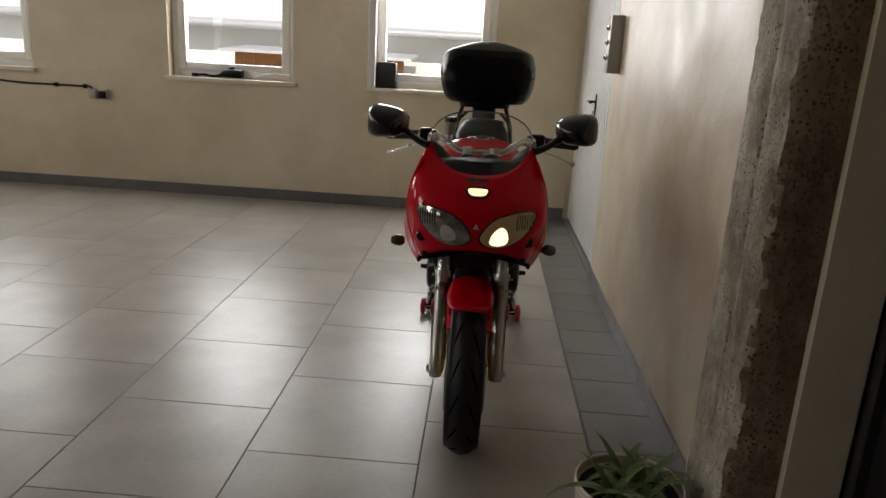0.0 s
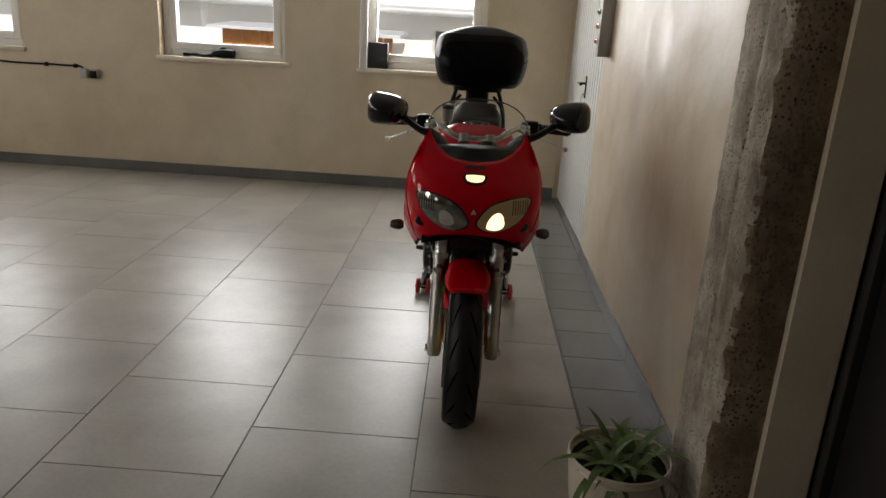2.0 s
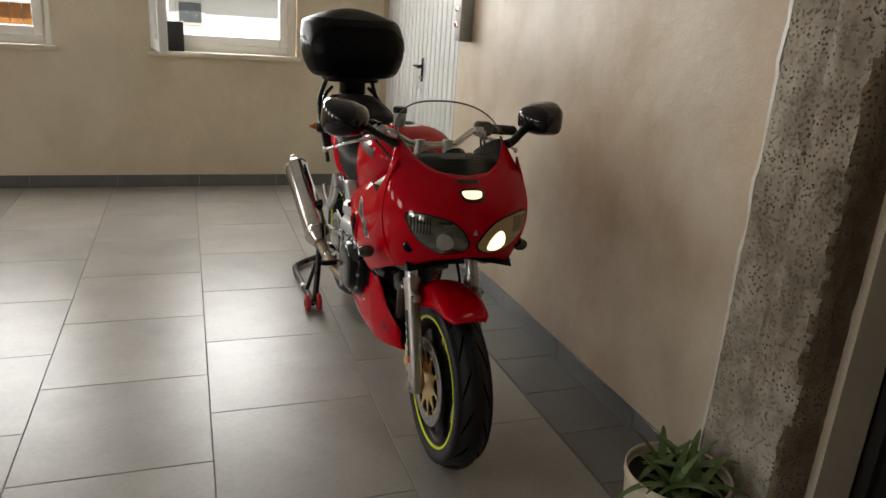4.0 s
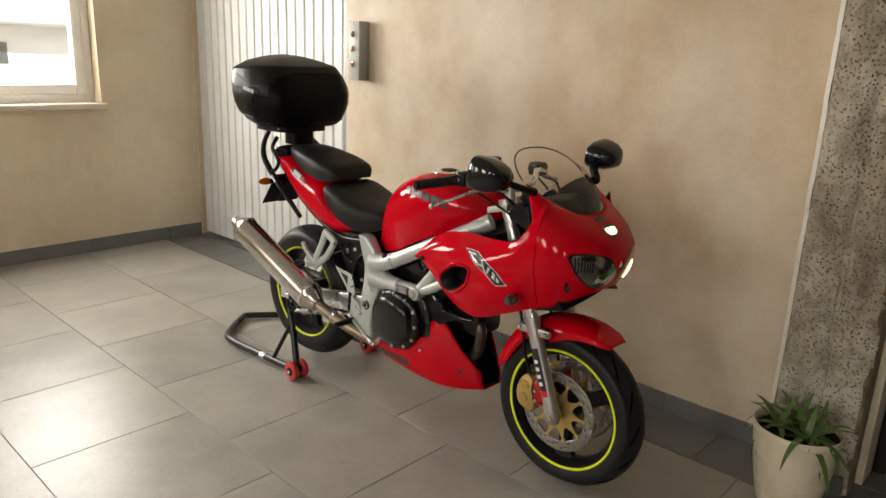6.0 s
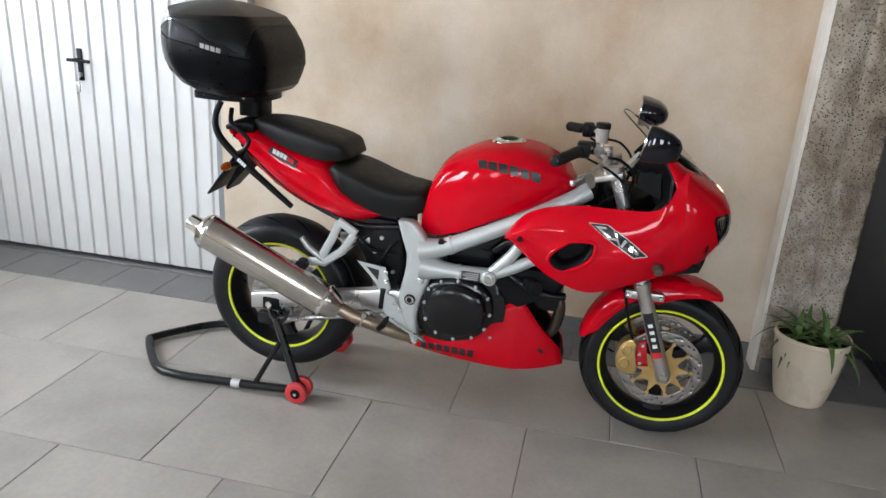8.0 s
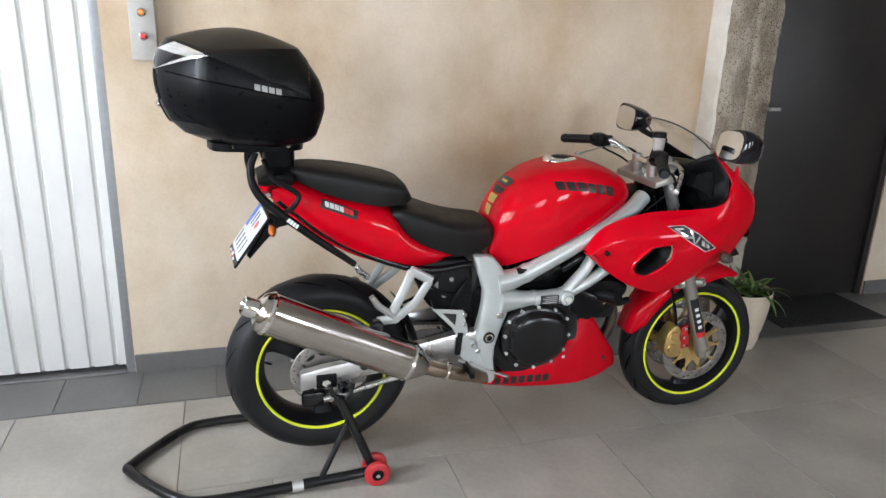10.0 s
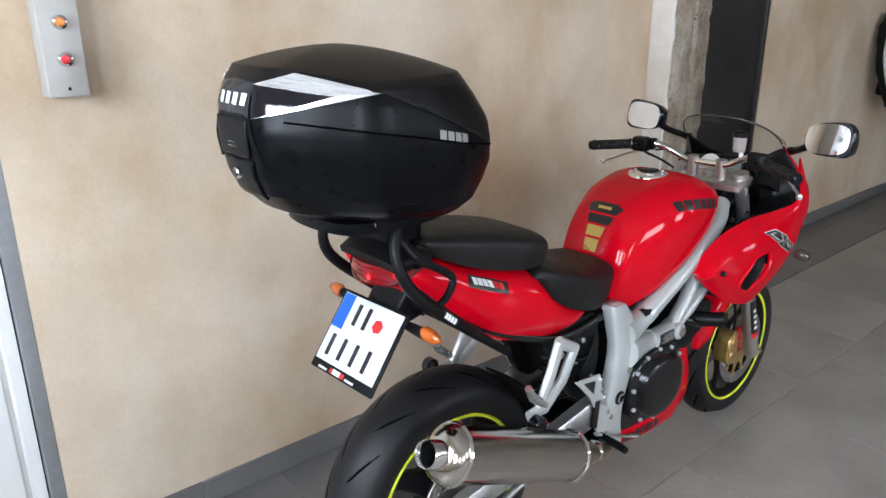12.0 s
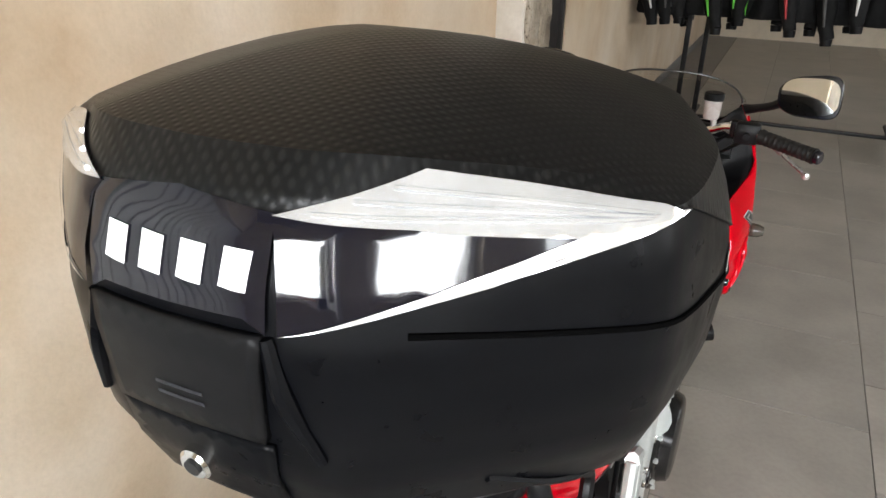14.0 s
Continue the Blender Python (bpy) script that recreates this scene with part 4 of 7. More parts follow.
def screen():
    bm = bmesh.new()
    rings = []
    for i in range(-20, 21):
        s = abs(i) / 20
        sg = -1 if i < 0 else 1
        base = nose_point(s * 0.86, 1.0)
        p = s * math.pi / 2
        tip = Vector((0.172 * math.sin(p), 0.245 - 0.105 * (1 - math.cos(p)), 1.170 - 0.082 * (1 - math.cos(p)) ** 1.2))
        ring = []
        for k in range(11):
            t = k / 10
            q = base.lerp(tip, t) + Vector((0.012 * math.sin(p), -0.022 * math.cos(p), 0.018 * math.cos(p))) * math.sin(math.pi * t)
            ring.append((sg * q.x, q.y, q.z - 0.002))
        rings.append(ring)
    add_loft(bm, rings, closed=False)
    return bm


windscreen = part("windscreen", screen(), SMOKE, bike, "clear curved windscreen")
windscreen.visible_shadow = False
edge = []
for i in range(-20, 21):
    p = abs(i) / 20 * math.pi / 2
    edge.append(((1 if i > 0 else -1) * 0.172 * math.sin(p), 0.245 - 0.105 * (1 - math.cos(p)), 1.168 - 0.082 * (1 - math.cos(p)) ** 1.2))
part("screen_edge", tube(edge, 0.0026, 6), simple("screen_edge_plastic", (0.03, 0.03, 0.028), 0.3), windscreen)
# black dash under the screen, with gauges
dash = bmesh.new()
rings = []
for i in range(-14, 15):
    x = 0.168 * i / 14
    e = 1 - (abs(i) / 14) ** 2
    rings.append([(x, 0.020 + 0.09 * (1 - e), 0.968 + 0.04 * (1 - e)), (x, 0.065 + 0.06 * (1 - e), 0.990 + 0.025 * e + 0.01 * (1 - e)), (x, 0.135, 1.008 + 0.012 * e), (x, 0.175, 0.998), (x, 0.180, 0.955), (x, 0.10, 0.92)])
add_loft(dash, rings)
dash_ob = part("dash", dash, BLACK_PLASTIC, bike, "black instrument dash")
for x, r, m in ((0.040, 0.042, WHITE_INK), (-0.045, 0.034, simple("grey_display", (0.20, 0.22, 0.20), 0.3))):
    g = part("gauge", disc((x, 0.185, 0.992), (0, 0.8, 0.6), r, 0.022, 28, 0.003), GLOSS_BLACK, dash_ob)
    part("dial", disc((x, 0.195, 0.9995), (0, 0.8, 0.6), r * 0.86, 0.004, 28), m, g)
for side in (-1, 1):
    edge_pts = [(nose_point(1.0, v), 0.11, 0.07) for v in np.linspace(0.98, 0.80, 5).tolist()]
    edge_pts += [(Vector((min(side_out(y), w_of(side_top(y)) + 0.02) - 0.012 - 0.045 * interp(y, [0.05, 0.3], [0.1, 1.0]), y, side_top(y) - 0.004)), 0.10, 0.03) for y in np.linspace(0.075, 0.34, 9).tolist()]
    rows = []
    for p, xin, back in edge_pts:
        q = Vector((xin, p.y + back, p.z - 0.055))
        rows.append([(side * (p.x + (q.x - p.x) * t), p.y + (q.y - p.y) * t, p.z + (q.z - p.z) * t ** 1.5) for t in np.linspace(0, 1, 8).tolist()])
    inner = bmesh.new()
    add_loft(inner, rows, closed=False)
    ip = part("inner_panel", inner, BLACK_PLASTIC, bike, "", 70)
    solidify(ip, 0.003)

# -- mirrors --
for side in (-1, 1):
    cx, cz = (side * 0.325, 1.122) if side < 0 else (0.322, 1.130)
    tilt = Matrix.Translation((cx, 0.165, cz)) @ Euler((radians(11 if side < 0 else 6), radians(side * -4), radians(-4 if side < 0 else 0))).to_matrix().to_4x4()
    bm = bmesh.new()
    rings = []
    for d, sc in ((-0.088, 0.08), (-0.085, 0.34), (-0.073, 0.62), (-0.048, 0.86), (-0.012, 0.985), (0.012, 1.0), (0.016, 0.96)):
        ring = []
        for k in range(32):
            g = 2 * math.pi * k / 32
            ex = 0.62
            px = 0.072 * math.copysign(abs(math.cos(g)) ** ex, math.cos(g)) * sc
            pz = 0.051 * math.copysign(abs(math.sin(g)) ** ex, math.sin(g)) * sc * (1.0 + 0.24 * side * math.cos(g))
            ring.append(tilt @ Vector((px, d, pz)))
        rings.append(ring)
    add_loft(bm, rings)
    m = part("mirror", bm, GLOSS_BLACK, bike, "black rear-view mirror")
    gl = bmesh.new()
    add_loft(gl, [[tilt @ Vector((0.065 * math.copysign(abs(math.cos(g)) ** 0.62, math.cos(g)), d, 0.045 * math.copysign(abs(math.sin(g)) ** 0.62, math.sin(g)))) for g in (2 * math.pi * k / 32 for k in range(32))] for d in (0.014, 0.019)])
    part("glass", gl, MIRROR, m, "silvered mirror glass")
    part("stalk", tube([(side * 0.178, 0.088, 1.058), (side * 0.205, 0.100, 1.066), (side * 0.245, 0.135, 1.085), (side * 0.275, 0.150, 1.105)], [0.020, 0.016, 0.015, 0.020], 12, 14, 0.7), BLACK_PLASTIC, m)


# -- tank, seats, tail --
def body_loft(ys, top, low, wide, shape=0.72, belly=0.38, under=0.80, n=40, seg=18, flat=0.0):
    """A body of smooth sections along y: crown height, lower edge and half width at each station."""
    ft, fl, fw = smooth_interp(*top), smooth_interp(*low), smooth_interp(*wide)
    bm = bmesh.new()
    rings = []
    for i in range(n + 1):
        y = ys[0] + (ys[1] - ys[0]) * i / n
        zt, zl, w = ft(y), fl(y), fw(y)
        zm = zl + belly * (zt - zl)
        half = []
        for k in range(seg + 1):
            p = k / seg * math.pi / 2
            half.append((w * math.sin(p) ** shape, zm + (zt - zm) * math.cos(p) ** shape))
        for k in range(1, 7):
            t = k / 6
            half.append((w * (1 - (1 - under) * t ** 1.6), zm + (zl - zm) * t))
        ring = [(x, y, z) for x, z in half] + [(-x, y, z) for x, z in half[:0:-1]]
        rings.append(ring)
    add_loft(bm, rings)
    return bm


tank = part("fuel_tank", body_loft((0.372, 0.892),
    ([0.372, 0.40, 0.459, 0.55, 0.648, 0.756, 0.834, 0.872, 0.892], [0.925, 0.968, 1.006, 1.034, 1.030, 0.996, 0.935, 0.862, 0.775]),
    ([0.372, 0.40, 0.504, 0.632, 0.766, 0.846, 0.892], [0.888, 0.884, 0.838, 0.778, 0.712, 0.688, 0.690]),
    ([0.372, 0.40, 0.47, 0.55, 0.64, 0.72, 0.80, 0.86, 0.892], [0.070, 0.110, 0.150, 0.168, 0.172, 0.160, 0.134, 0.112, 0.092]), 0.66, 0.42, 0.86), RED, bike, "glossy red fuel tank with black lettering bars")
tank_tree = tree_of(tank)
cap = bmesh.new()
add_lathe(cap, [(0.0, 0.010), (0.030, 0.010), (0.034, 0.006), (0.036, 0.008), (0.056, 0.006), (0.060, 0.0), (0.060, -0.012)], "Z", (0, 0.615, 1.030), 36)
cap_ob = part("fuel_cap", cap, CHROME, tank, "chrome fuel cap ring")
part("cap_lid", lathe([(0.0, 0.0145), (0.026, 0.0135), (0.032, 0.0105), (0.030, 0.008)], "Z", (0, 0.615, 1.030), 30), BLACK_PLASTIC, cap_ob)
for k in range(6):
    a = math.pi * k / 3
    part("cap_bolt", disc((0.046 * math.cos(a), 0.615 + 0.046 * math.sin(a), 1.0375), (0, 0, 1), 0.004, 0.004, 8), ALU_BARE, cap_ob)
for side in (-1, 1):
    for k in range(6):
        y0 = (0.690 - 0.036 * k) if side < 0 else (0.510 + 0.036 * k)
        step = 0.030 * side
        z0 = 1.030 - 0.0050 * ((0.690 - y0) / 0.036)
        q = [(side * 0.3, y0, z0), (side * 0.3, y0 + step, z0 + 0.0042 * side), (side * 0.3, y0 + step + 0.008, z0 + 0.034 + 0.0042 * side), (side * 0.3, y0 + 0.008, z0 + 0.034)]
        decal("tank_print", q, (-side, 0, -0.5), tank_tree, BLACK_INK, tank, 0.0012, 2)
pad = [[(-0.058, 0.0), (-0.034, 0.010), (0.034, 0.010), (0.058, 0.0), (0.046, -0.024), (-0.046, -0.024)], [(-0.044, -0.030), (0.044, -0.030), (0.036, -0.056), (-0.036, -0.056)], [(-0.030, -0.062), (0.030, -0.062), (0.026, -0.090), (-0.026, -0.090)], [(-0.024, -0.096), (0.024, -0.096), (0.021, -0.125), (-0.021, -0.125)]]
for k, q in enumerate(pad):
    pts = [(x, 0.772 + (-h) * 0.85 + 0.3, 0.992 + h + 0.3) for x, h in q]
    decal("tank_pad", [(x, 0.80 - h * 0.5 + 0.2, 0.955 + h * 1.0 + 0.25) for x, h in q], (0, -0.62, -0.78), tank_tree, BLACK_INK if k < 2 else GOLD_INK, tank, 0.0025, 4, "black and gold tank pad")
decal("tank_pad", [(x, 0.80 - h * 0.5 + 0.2, 0.955 + h + 0.25) for x, h in ((-0.022, -0.003), (0.022, -0.003), (0.022, -0.012), (-0.022, -0.012))], (0, -0.62, -0.78), tank_tree, GOLD_INK, tank, 0.0032, 3)

rider_seat = part("rider_seat", body_loft((0.868, 1.238),
    ([0.868, 0.89, 0.93, 0.98, 1.05, 1.12, 1.18, 1.222, 1.238], [0.800, 0.835, 0.846, 0.852, 0.868, 0.892, 0.908, 0.906, 0.890]),
    ([0.868, 0.89, 0.972, 1.077, 1.184, 1.238], [0.765, 0.760, 0.740, 0.762, 0.820, 0.872]),
    ([0.868, 0.89, 0.96, 1.05, 1.15, 1.21, 1.238], [0.080, 0.098, 0.128, 0.148, 0.150, 0.140, 0.115]), 0.60, 0.55, 0.93), SEAT, bike, "black vinyl rider seat")
pillion_seat = part("pillion_seat", body_loft((1.165, 1.555),
    ([1.165, 1.180, 1.215, 1.25, 1.33, 1.42, 1.50, 1.535, 1.555], [0.935, 0.968, 0.992, 1.002, 1.020, 1.034, 1.038, 1.034, 1.020]),
    ([1.165, 1.20, 1.24, 1.368, 1.498, 1.555], [0.925, 0.918, 0.916, 0.935, 0.982, 1.010]),
    ([1.165, 1.18, 1.23, 1.35, 1.45, 1.52, 1.555], [0.085, 0.106, 0.126, 0.124, 0.108, 0.085, 0.055]), 0.62, 0.5, 0.95), SEAT, bike, "black vinyl pillion seat")
tail = part("tail_cowl", body_loft((1.035, 1.630),
    ([1.035, 1.06, 1.12, 1.184, 1.235, 1.30, 1.40, 1.52, 1.60, 1.630], [0.742, 0.766, 0.792, 0.838, 0.900, 0.925, 0.945, 0.992, 0.998, 0.992]),
    ([1.035, 1.06, 1.147, 1.256, 1.365, 1.46, 1.55, 1.60, 1.630], [0.736, 0.722, 0.708, 0.724, 0.762, 0.815, 0.885, 0.940, 0.965]),
    ([1.035, 1.08, 1.18, 1.28, 1.40, 1.52, 1.60, 1.630], [0.120, 0.142, 0.156, 0.152, 0.138, 0.118, 0.105, 0.095]), 0.70, 0.55, 0.72), RED, bike, "red tail cowl")
tail_tree = tree_of(tail)
for side in (-1, 1):
    def at(y, z):
        return (side * 0.3, y, z)
    decal("sticker", [at(1.455, 0.945), at(1.345, 0.905), at(1.352, 0.880), at(1.462, 0.922)], (-side, 0, 0), tail_tree, BLACK_INK, tail, 0.0014, 4, "black sticker with white bars")
    for k in range(6):
        y = 1.446 - 0.0145 * k if side < 0 else 1.362 + 0.0145 * k
        sgn = -1 if side < 0 else 1
        z = 0.924 - (1.446 - y) * 0.37
        decal("sticker_print", [at(y, z), at(y + sgn * 0.0125, z + (sgn * 0.0125) * 0.37), at(y + sgn * 0.0125, z + 0.014 + sgn * 0.0125 * 0.37), at(y, z + 0.014)], (-side, 0, 0), tail_tree, RED_INK if (k > 3 and side < 0) or (k < 2 and side > 0) else WHITE_INK, tail, 0.0022, 1)
gap = part("tail_top", body_loft((1.535, 1.640),
    ([1.535, 1.56, 1.61, 1.640], [1.020, 1.030, 1.022, 1.006]), ([1.535, 1.60, 1.640], [0.985, 0.985, 0.988]), ([1.535, 1.58, 1.640], [0.095, 0.112, 0.100]), 0.5, 0.5, 0.95, 12, 10), BLACK_PLASTIC, bike)

# tail lamp, plate, rear indicators
lamp = bmesh.new()
rings = []
for k in range(-9, 10):
    t = k / 9
    y = 1.648 - 0.045 * t * t
    rings.append([(0.108 * t, y - 0.035, 0.993), (0.108 * t, y + 0.004, 0.990), (0.106 * t, y + 0.008, 0.970), (0.098 * t, y - 0.002, 0.945 + 0.010 * t * t), (0.090 * t, y - 0.030, 0.935 + 0.012 * t * t)])
add_loft(lamp, rings)
tail_lamp = part("tail_lamp", lamp, RED_LENS, bike, "red tail lamp, lit in part")
part("lit_bulb", lathe([(0.0, 0.003), (0.004, 0.0025), (0.006, 0.0)], "Y", (-0.030, 1.656, 0.966), 16), RED_GLOW, tail_lamp)
for k in range(4):
    part("lens_rib", tube([(-0.095 + 0.0, 1.616, 0.952 + 0.011 * k), (-0.05, 1.642, 0.950 + 0.011 * k), (0, 1.656, 0.949 + 0.011 * k), (0.05, 1.642, 0.950 + 0.011 * k), (0.095, 1.616, 0.952 + 0.011 * k)], 0.0016, 5, 16), RED_LENS, tail_lamp)
hanger = bmesh.new()
add_plate(hanger, [(1.50, 0.86), (1.575, 0.93), (1.598, 0.885), (1.680, 0.755), (1.672, 0.745), (1.585, 0.850)], -0.055, 0.055, 0.006)
add_tube(hanger, [(-0.15, 1.605, 0.862), (0.15, 1.605, 0.862)], 0.010, 10)
plate_hanger = part("plate_hanger", hanger, BLACK_PLASTIC, bike)
PL = Matrix.Translation((-0.004, 1.662, 0.818)) @ Euler((radians(36), 0, radians(3))).to_matrix().to_4x4()


def on_plate(x0, x1, z0, z1, y0, y1, bev=0.0):
    bm = box((x0, y0, z0), (x1, y1, z1), bev)
    bm.transform(PL)
    return bm


plate_frame = part("plate_frame", on_plate(-0.108, 0.108, -0.102, 0.086, 0.0, 0.008, 0.004), BLACK_PLASTIC, bike, "black number plate holder")
plate_ob = part("number_plate", on_plate(-0.100, 0.100, -0.080, 0.080, 0.0082, 0.0100, 0.0008), simple("reflective_white_plate", (0.58, 0.61, 0.64), 0.35, vary=0.03), plate_frame, "white number plate with plain black bars")
part("plate_band", on_plate(0.062, 0.098, -0.002, 0.078, 0.0101, 0.0108), BLUE_INK, plate_ob, "blue band")
for x in (0.034, 0.000):
    part("plate_bar", on_plate(x - 0.006, x + 0.006, 0.016, 0.066, 0.0101, 0.0108), BLACK_INK, plate_ob)
for x in (0.072, 0.030, -0.012, -0.054):
    part("plate_bar", on_plate(x - 0.006, x + 0.006, -0.066, -0.016, 0.0101, 0.0108), BLACK_INK, plate_ob)
seal_bm = bmesh.new()
add_disc(seal_bm, (-0.040, 0.0106, 0.036), (0, 1, 0), 0.016, 0.0012, 6)
seal_bm.transform(PL)
part("plate_seal", seal_bm, RED_INK, plate_ob, "red hexagonal sticker")
for x, w, m in ((0.040, 0.008, RED_INK), (0.030, 0.026, WHITE_INK), (0.002, 0.012, RED_INK), (0.080, 0.030, WHITE_INK), (-0.015, 0.030, WHITE_INK)):
    h = 0.011 if w < 0.03 else 0.005
    part("holder_print", on_plate(x - w, x, -0.097, -0.097 + h, 0.0081, 0.0086), m, plate_frame)
for side in (-1, 1):
    st = part("indicator_stem", tube([(side * 0.10, 1.605, 0.862), (side * 0.150, 1.607, 0.864)], [0.011, 0.013], 10), BLACK_PLASTIC, bike)
    lens = bmesh.new()
    rings = []
    for d, sc in ((0.0, 0.6), (0.010, 0.8), (0.032, 0.72), (0.050, 0.4), (0.056, 0.12)):
        rings.append([(side * (0.148 + d), 1.607 + 0.016 * sc * math.cos(g), 0.866 + 0.021 * sc * math.sin(g)) for g in (2 * math.pi * k / 16 for k in range(16))])
    add_loft(lens, rings)
    part("rear_indicator", lens, ORANGE_LENS, st, "orange indicator lens")

# -- rack --
for side in (-1, 1):
    x = side * 0.145
    arm = bmesh.new()
    add_tube(arm, [(x * 1.06, 1.36, 0.742), (x * 1.06, 1.50, 0.848), (x * 1.04, 1.612, 0.940), (x * 1.0, 1.652, 0.992), (x * 0.90, 1.660, 1.045), (x * 0.80, 1.645, 1.090)], [0.010, 0.0125, 0.0135, 0.0125, 0.011, 0.011], 10, 26, 0.7)
    add_tube(arm, [(x * 0.62, 1.620, 1.062), (x * 0.90, 1.600, 1.018), (x * 0.99, 1.548, 0.985), (x * 1.02, 1.526, 0.962), (x * 1.04, 1.545, 0.930), (x * 1.05, 1.575, 0.912)], 0.0085, 8, 24)
    a = part("rack_arm", arm, BLACK_PLASTIC, bike, "black flat steel rack arm")
    t = tree_of(a)
    bars("arm_print", (x + side * 0.1, 1.565 if side < 0 else 1.52, 0.893 if side < 0 else 0.857), (0, -0.76, -0.64) if side < 0 else (0, 0.76, 0.64), (0, -0.64, 0.76) if side < 0 else (0, -0.64, 0.76), [0.008] * 4, 0.012, (-side, 0, 0), t, WHITE_INK, a, 0.25)
rack = bmesh.new()
outline = rounded([(-0.115, 1.525), (-0.135, 1.62), (-0.12, 1.74), (-0.05, 1.775), (0.05, 1.775), (0.12, 1.74), (0.135, 1.62), (0.115, 1.525), (0.05, 1.50), (-0.05, 1.50)], 40)
add_loft(rack, [[(x, y, z) for x, y in outline] for z in (1.094, 1.098, 1.112, 1.116)])
small = [(x * 0.46, 1.565 + (y - 1.62) * 0.34) for x, y in outline]
add_loft(rack, [[(x, y, z) for x, y in small] for z in (1.036, 1.040, 1.093)])
part("rack_plate", rack, CASE_BLACK, bike, "black plastic carrier plate")
for x, y in ((-0.097, 1.55), (-0.097, 1.70), (0.097, 1.55), (0.097, 1.70)):
    part("bolt", disc((x * 1.28, y, 1.110), (1, 0, 0), 0.006, 0.012, 10), CHROME, bike)

# -- frame, swingarm --
for side in (-1, 1):
    fr = bmesh.new()
    X = side * 0.135
    add_tube(fr, [(side * 0.085, 0.325, 0.905), (side * 0.118, 0.40, 0.860), (X, 0.55, 0.782), (X, 0.78, 0.665), (X, 0.88, 0.640)], [0.030, 0.029, 0.028, 0.030, 0.044], 16, 22)
    add_tube(fr, [(X, 0.782, 0.664), (X, 0.762, 0.674)], 0.033, 16)
    add_tube(fr, [(X, 0.87, 0.580), (X, 0.79, 0.573), (X, 0.735, 0.572), (X, 0.630, 0.575)], [0.052, 0.031, 0.027, 0.027], 16)
    add_tube(fr, [(X, 0.742, 0.572), (X, 0.730, 0.572)], 0.031, 16)
    add_tube(fr, [(X, 0.630, 0.575), (X, 0.555, 0.660), (side * 0.13, 0.50, 0.745)], 0.021, 12)
    add_tube(fr, [(X, 0.640, 0.572), (X, 0.545, 0.615), (side * 0.13, 0.45, 0.670)], 0.021, 12)
    add_disc(fr, (X + side * 0.004, 0.624, 0.574), (1, 0, 0), 0.026, 0.060, 20, 0.004)
    main = part("frame_spar", fr, ALU, bike, "silver tubular alloy frame")
    cast = bmesh.new()
    rings = []
    for z, ya, yb in ((0.742, 0.912, 0.960), (0.735, 0.896, 0.963), (0.700, 0.866, 0.953), (0.660, 0.846, 0.940), (0.620, 0.836, 0.927), (0.580, 0.832, 0.927), (0.540, 0.834, 0.933), (0.500, 0.847, 0.942), (0.457, 0.864, 0.951), (0.412, 0.876, 0.947), (0.368, 0.879, 0.928), (0.330, 0.874, 0.910), (0.296, 0.870, 0.900), (0.286, 0.876, 0.894)):
        ring = []
        for k in range(24):
            g = 2 * math.pi * k / 24
            cy = math.copysign(abs(math.cos(g)) ** 0.55, math.cos(g))
            cx = math.copysign(abs(math.sin(g)) ** 0.55, math.sin(g))
            ring.append((X + 0.025 * cx, (ya + yb) / 2 + (yb - ya) / 2 * cy, z))
        rings.append(ring)
    add_loft(cast, rings)
    p2 = part("pivot_plate", cast, ALU, bike, "silver cast pivot plate", 50)
    for y, z, r, m in ((0.904, 0.452, 0.021, GLOSS_BLACK), (0.868, 0.530, 0.012, CHROME), (0.916, 0.300, 0.008, CHROME), (0.940, 0.405, 0.009, CHROME)):
        b = part("pivot_bolt", disc((X + side * 0.024, y, z), (1, 0, 0), r, 0.010, 20, 0.002), m, p2)
        if r > 0.02:
            part("bolt_ring", lathe([(0.010, side * 0.0), (0.015, side * 0.003), (0.010, side * 0.004)], "X", (X + side * 0.028, y, z), 20), CHROME, b)
    part("hub_bolt", disc((X + side * 0.036, 0.624, 0.574), (1, 0, 0), 0.016, 0.010, 6, 0.002), CHROME, main)
    stick = part("data_sticker", box((min(X + side * 0.024, X + side * 0.029), 0.655, 0.556), (max(X + side * 0.024, X + side * 0.029), 0.722, 0.590), 0.001), BLACK_INK, main)
    for k in range(4):
        part("sticker_line", box((min(X + side * 0.0292, X + side * 0.0298), 0.661, 0.562 + 0.007 * k), (max(X + side * 0.0292, X + side * 0.0298), 0.716 - 0.010 * (k % 2), 0.565 + 0.007 * k)), SILVER_INK, stick)
    part("spar_pad", box((min(X, X + side * 0.026), 0.772, 0.672), (max(X, X + side * 0.026), 0.812, 0.690), 0.004), BLACK_PLASTIC, main)
    sw = bmesh.new()
    xs = side * 0.128
    rings = []
    for y, z, h, w in ((0.90, 0.445, 0.030, 0.020), (1.00, 0.430, 0.042, 0.022), (1.20, 0.398, 0.036, 0.019), (1.38, 0.372, 0.030, 0.018), (1.47, 0.358, 0.032, 0.019), (1.535, 0.346, 0.030, 0.019)):
        rings.append([(xs + w * cx, y, z + h * cz) for cx, cz in ((-1, -0.8), (-0.8, -1), (0.8, -1), (1, -0.8), (1, 0.8), (0.8, 1), (-0.8, 1), (-1, 0.8))])
    add_loft(sw, rings)
    arm = part("swingarm", sw, ALU_BARE, bike, "silver box-section swingarm")
    part("axle_block", box((min(xs, xs + side * 0.024), 1.420, 0.322), (max(xs, xs + side * 0.024), 1.486, 0.370), 0.004), BLACK_PLASTIC, arm)
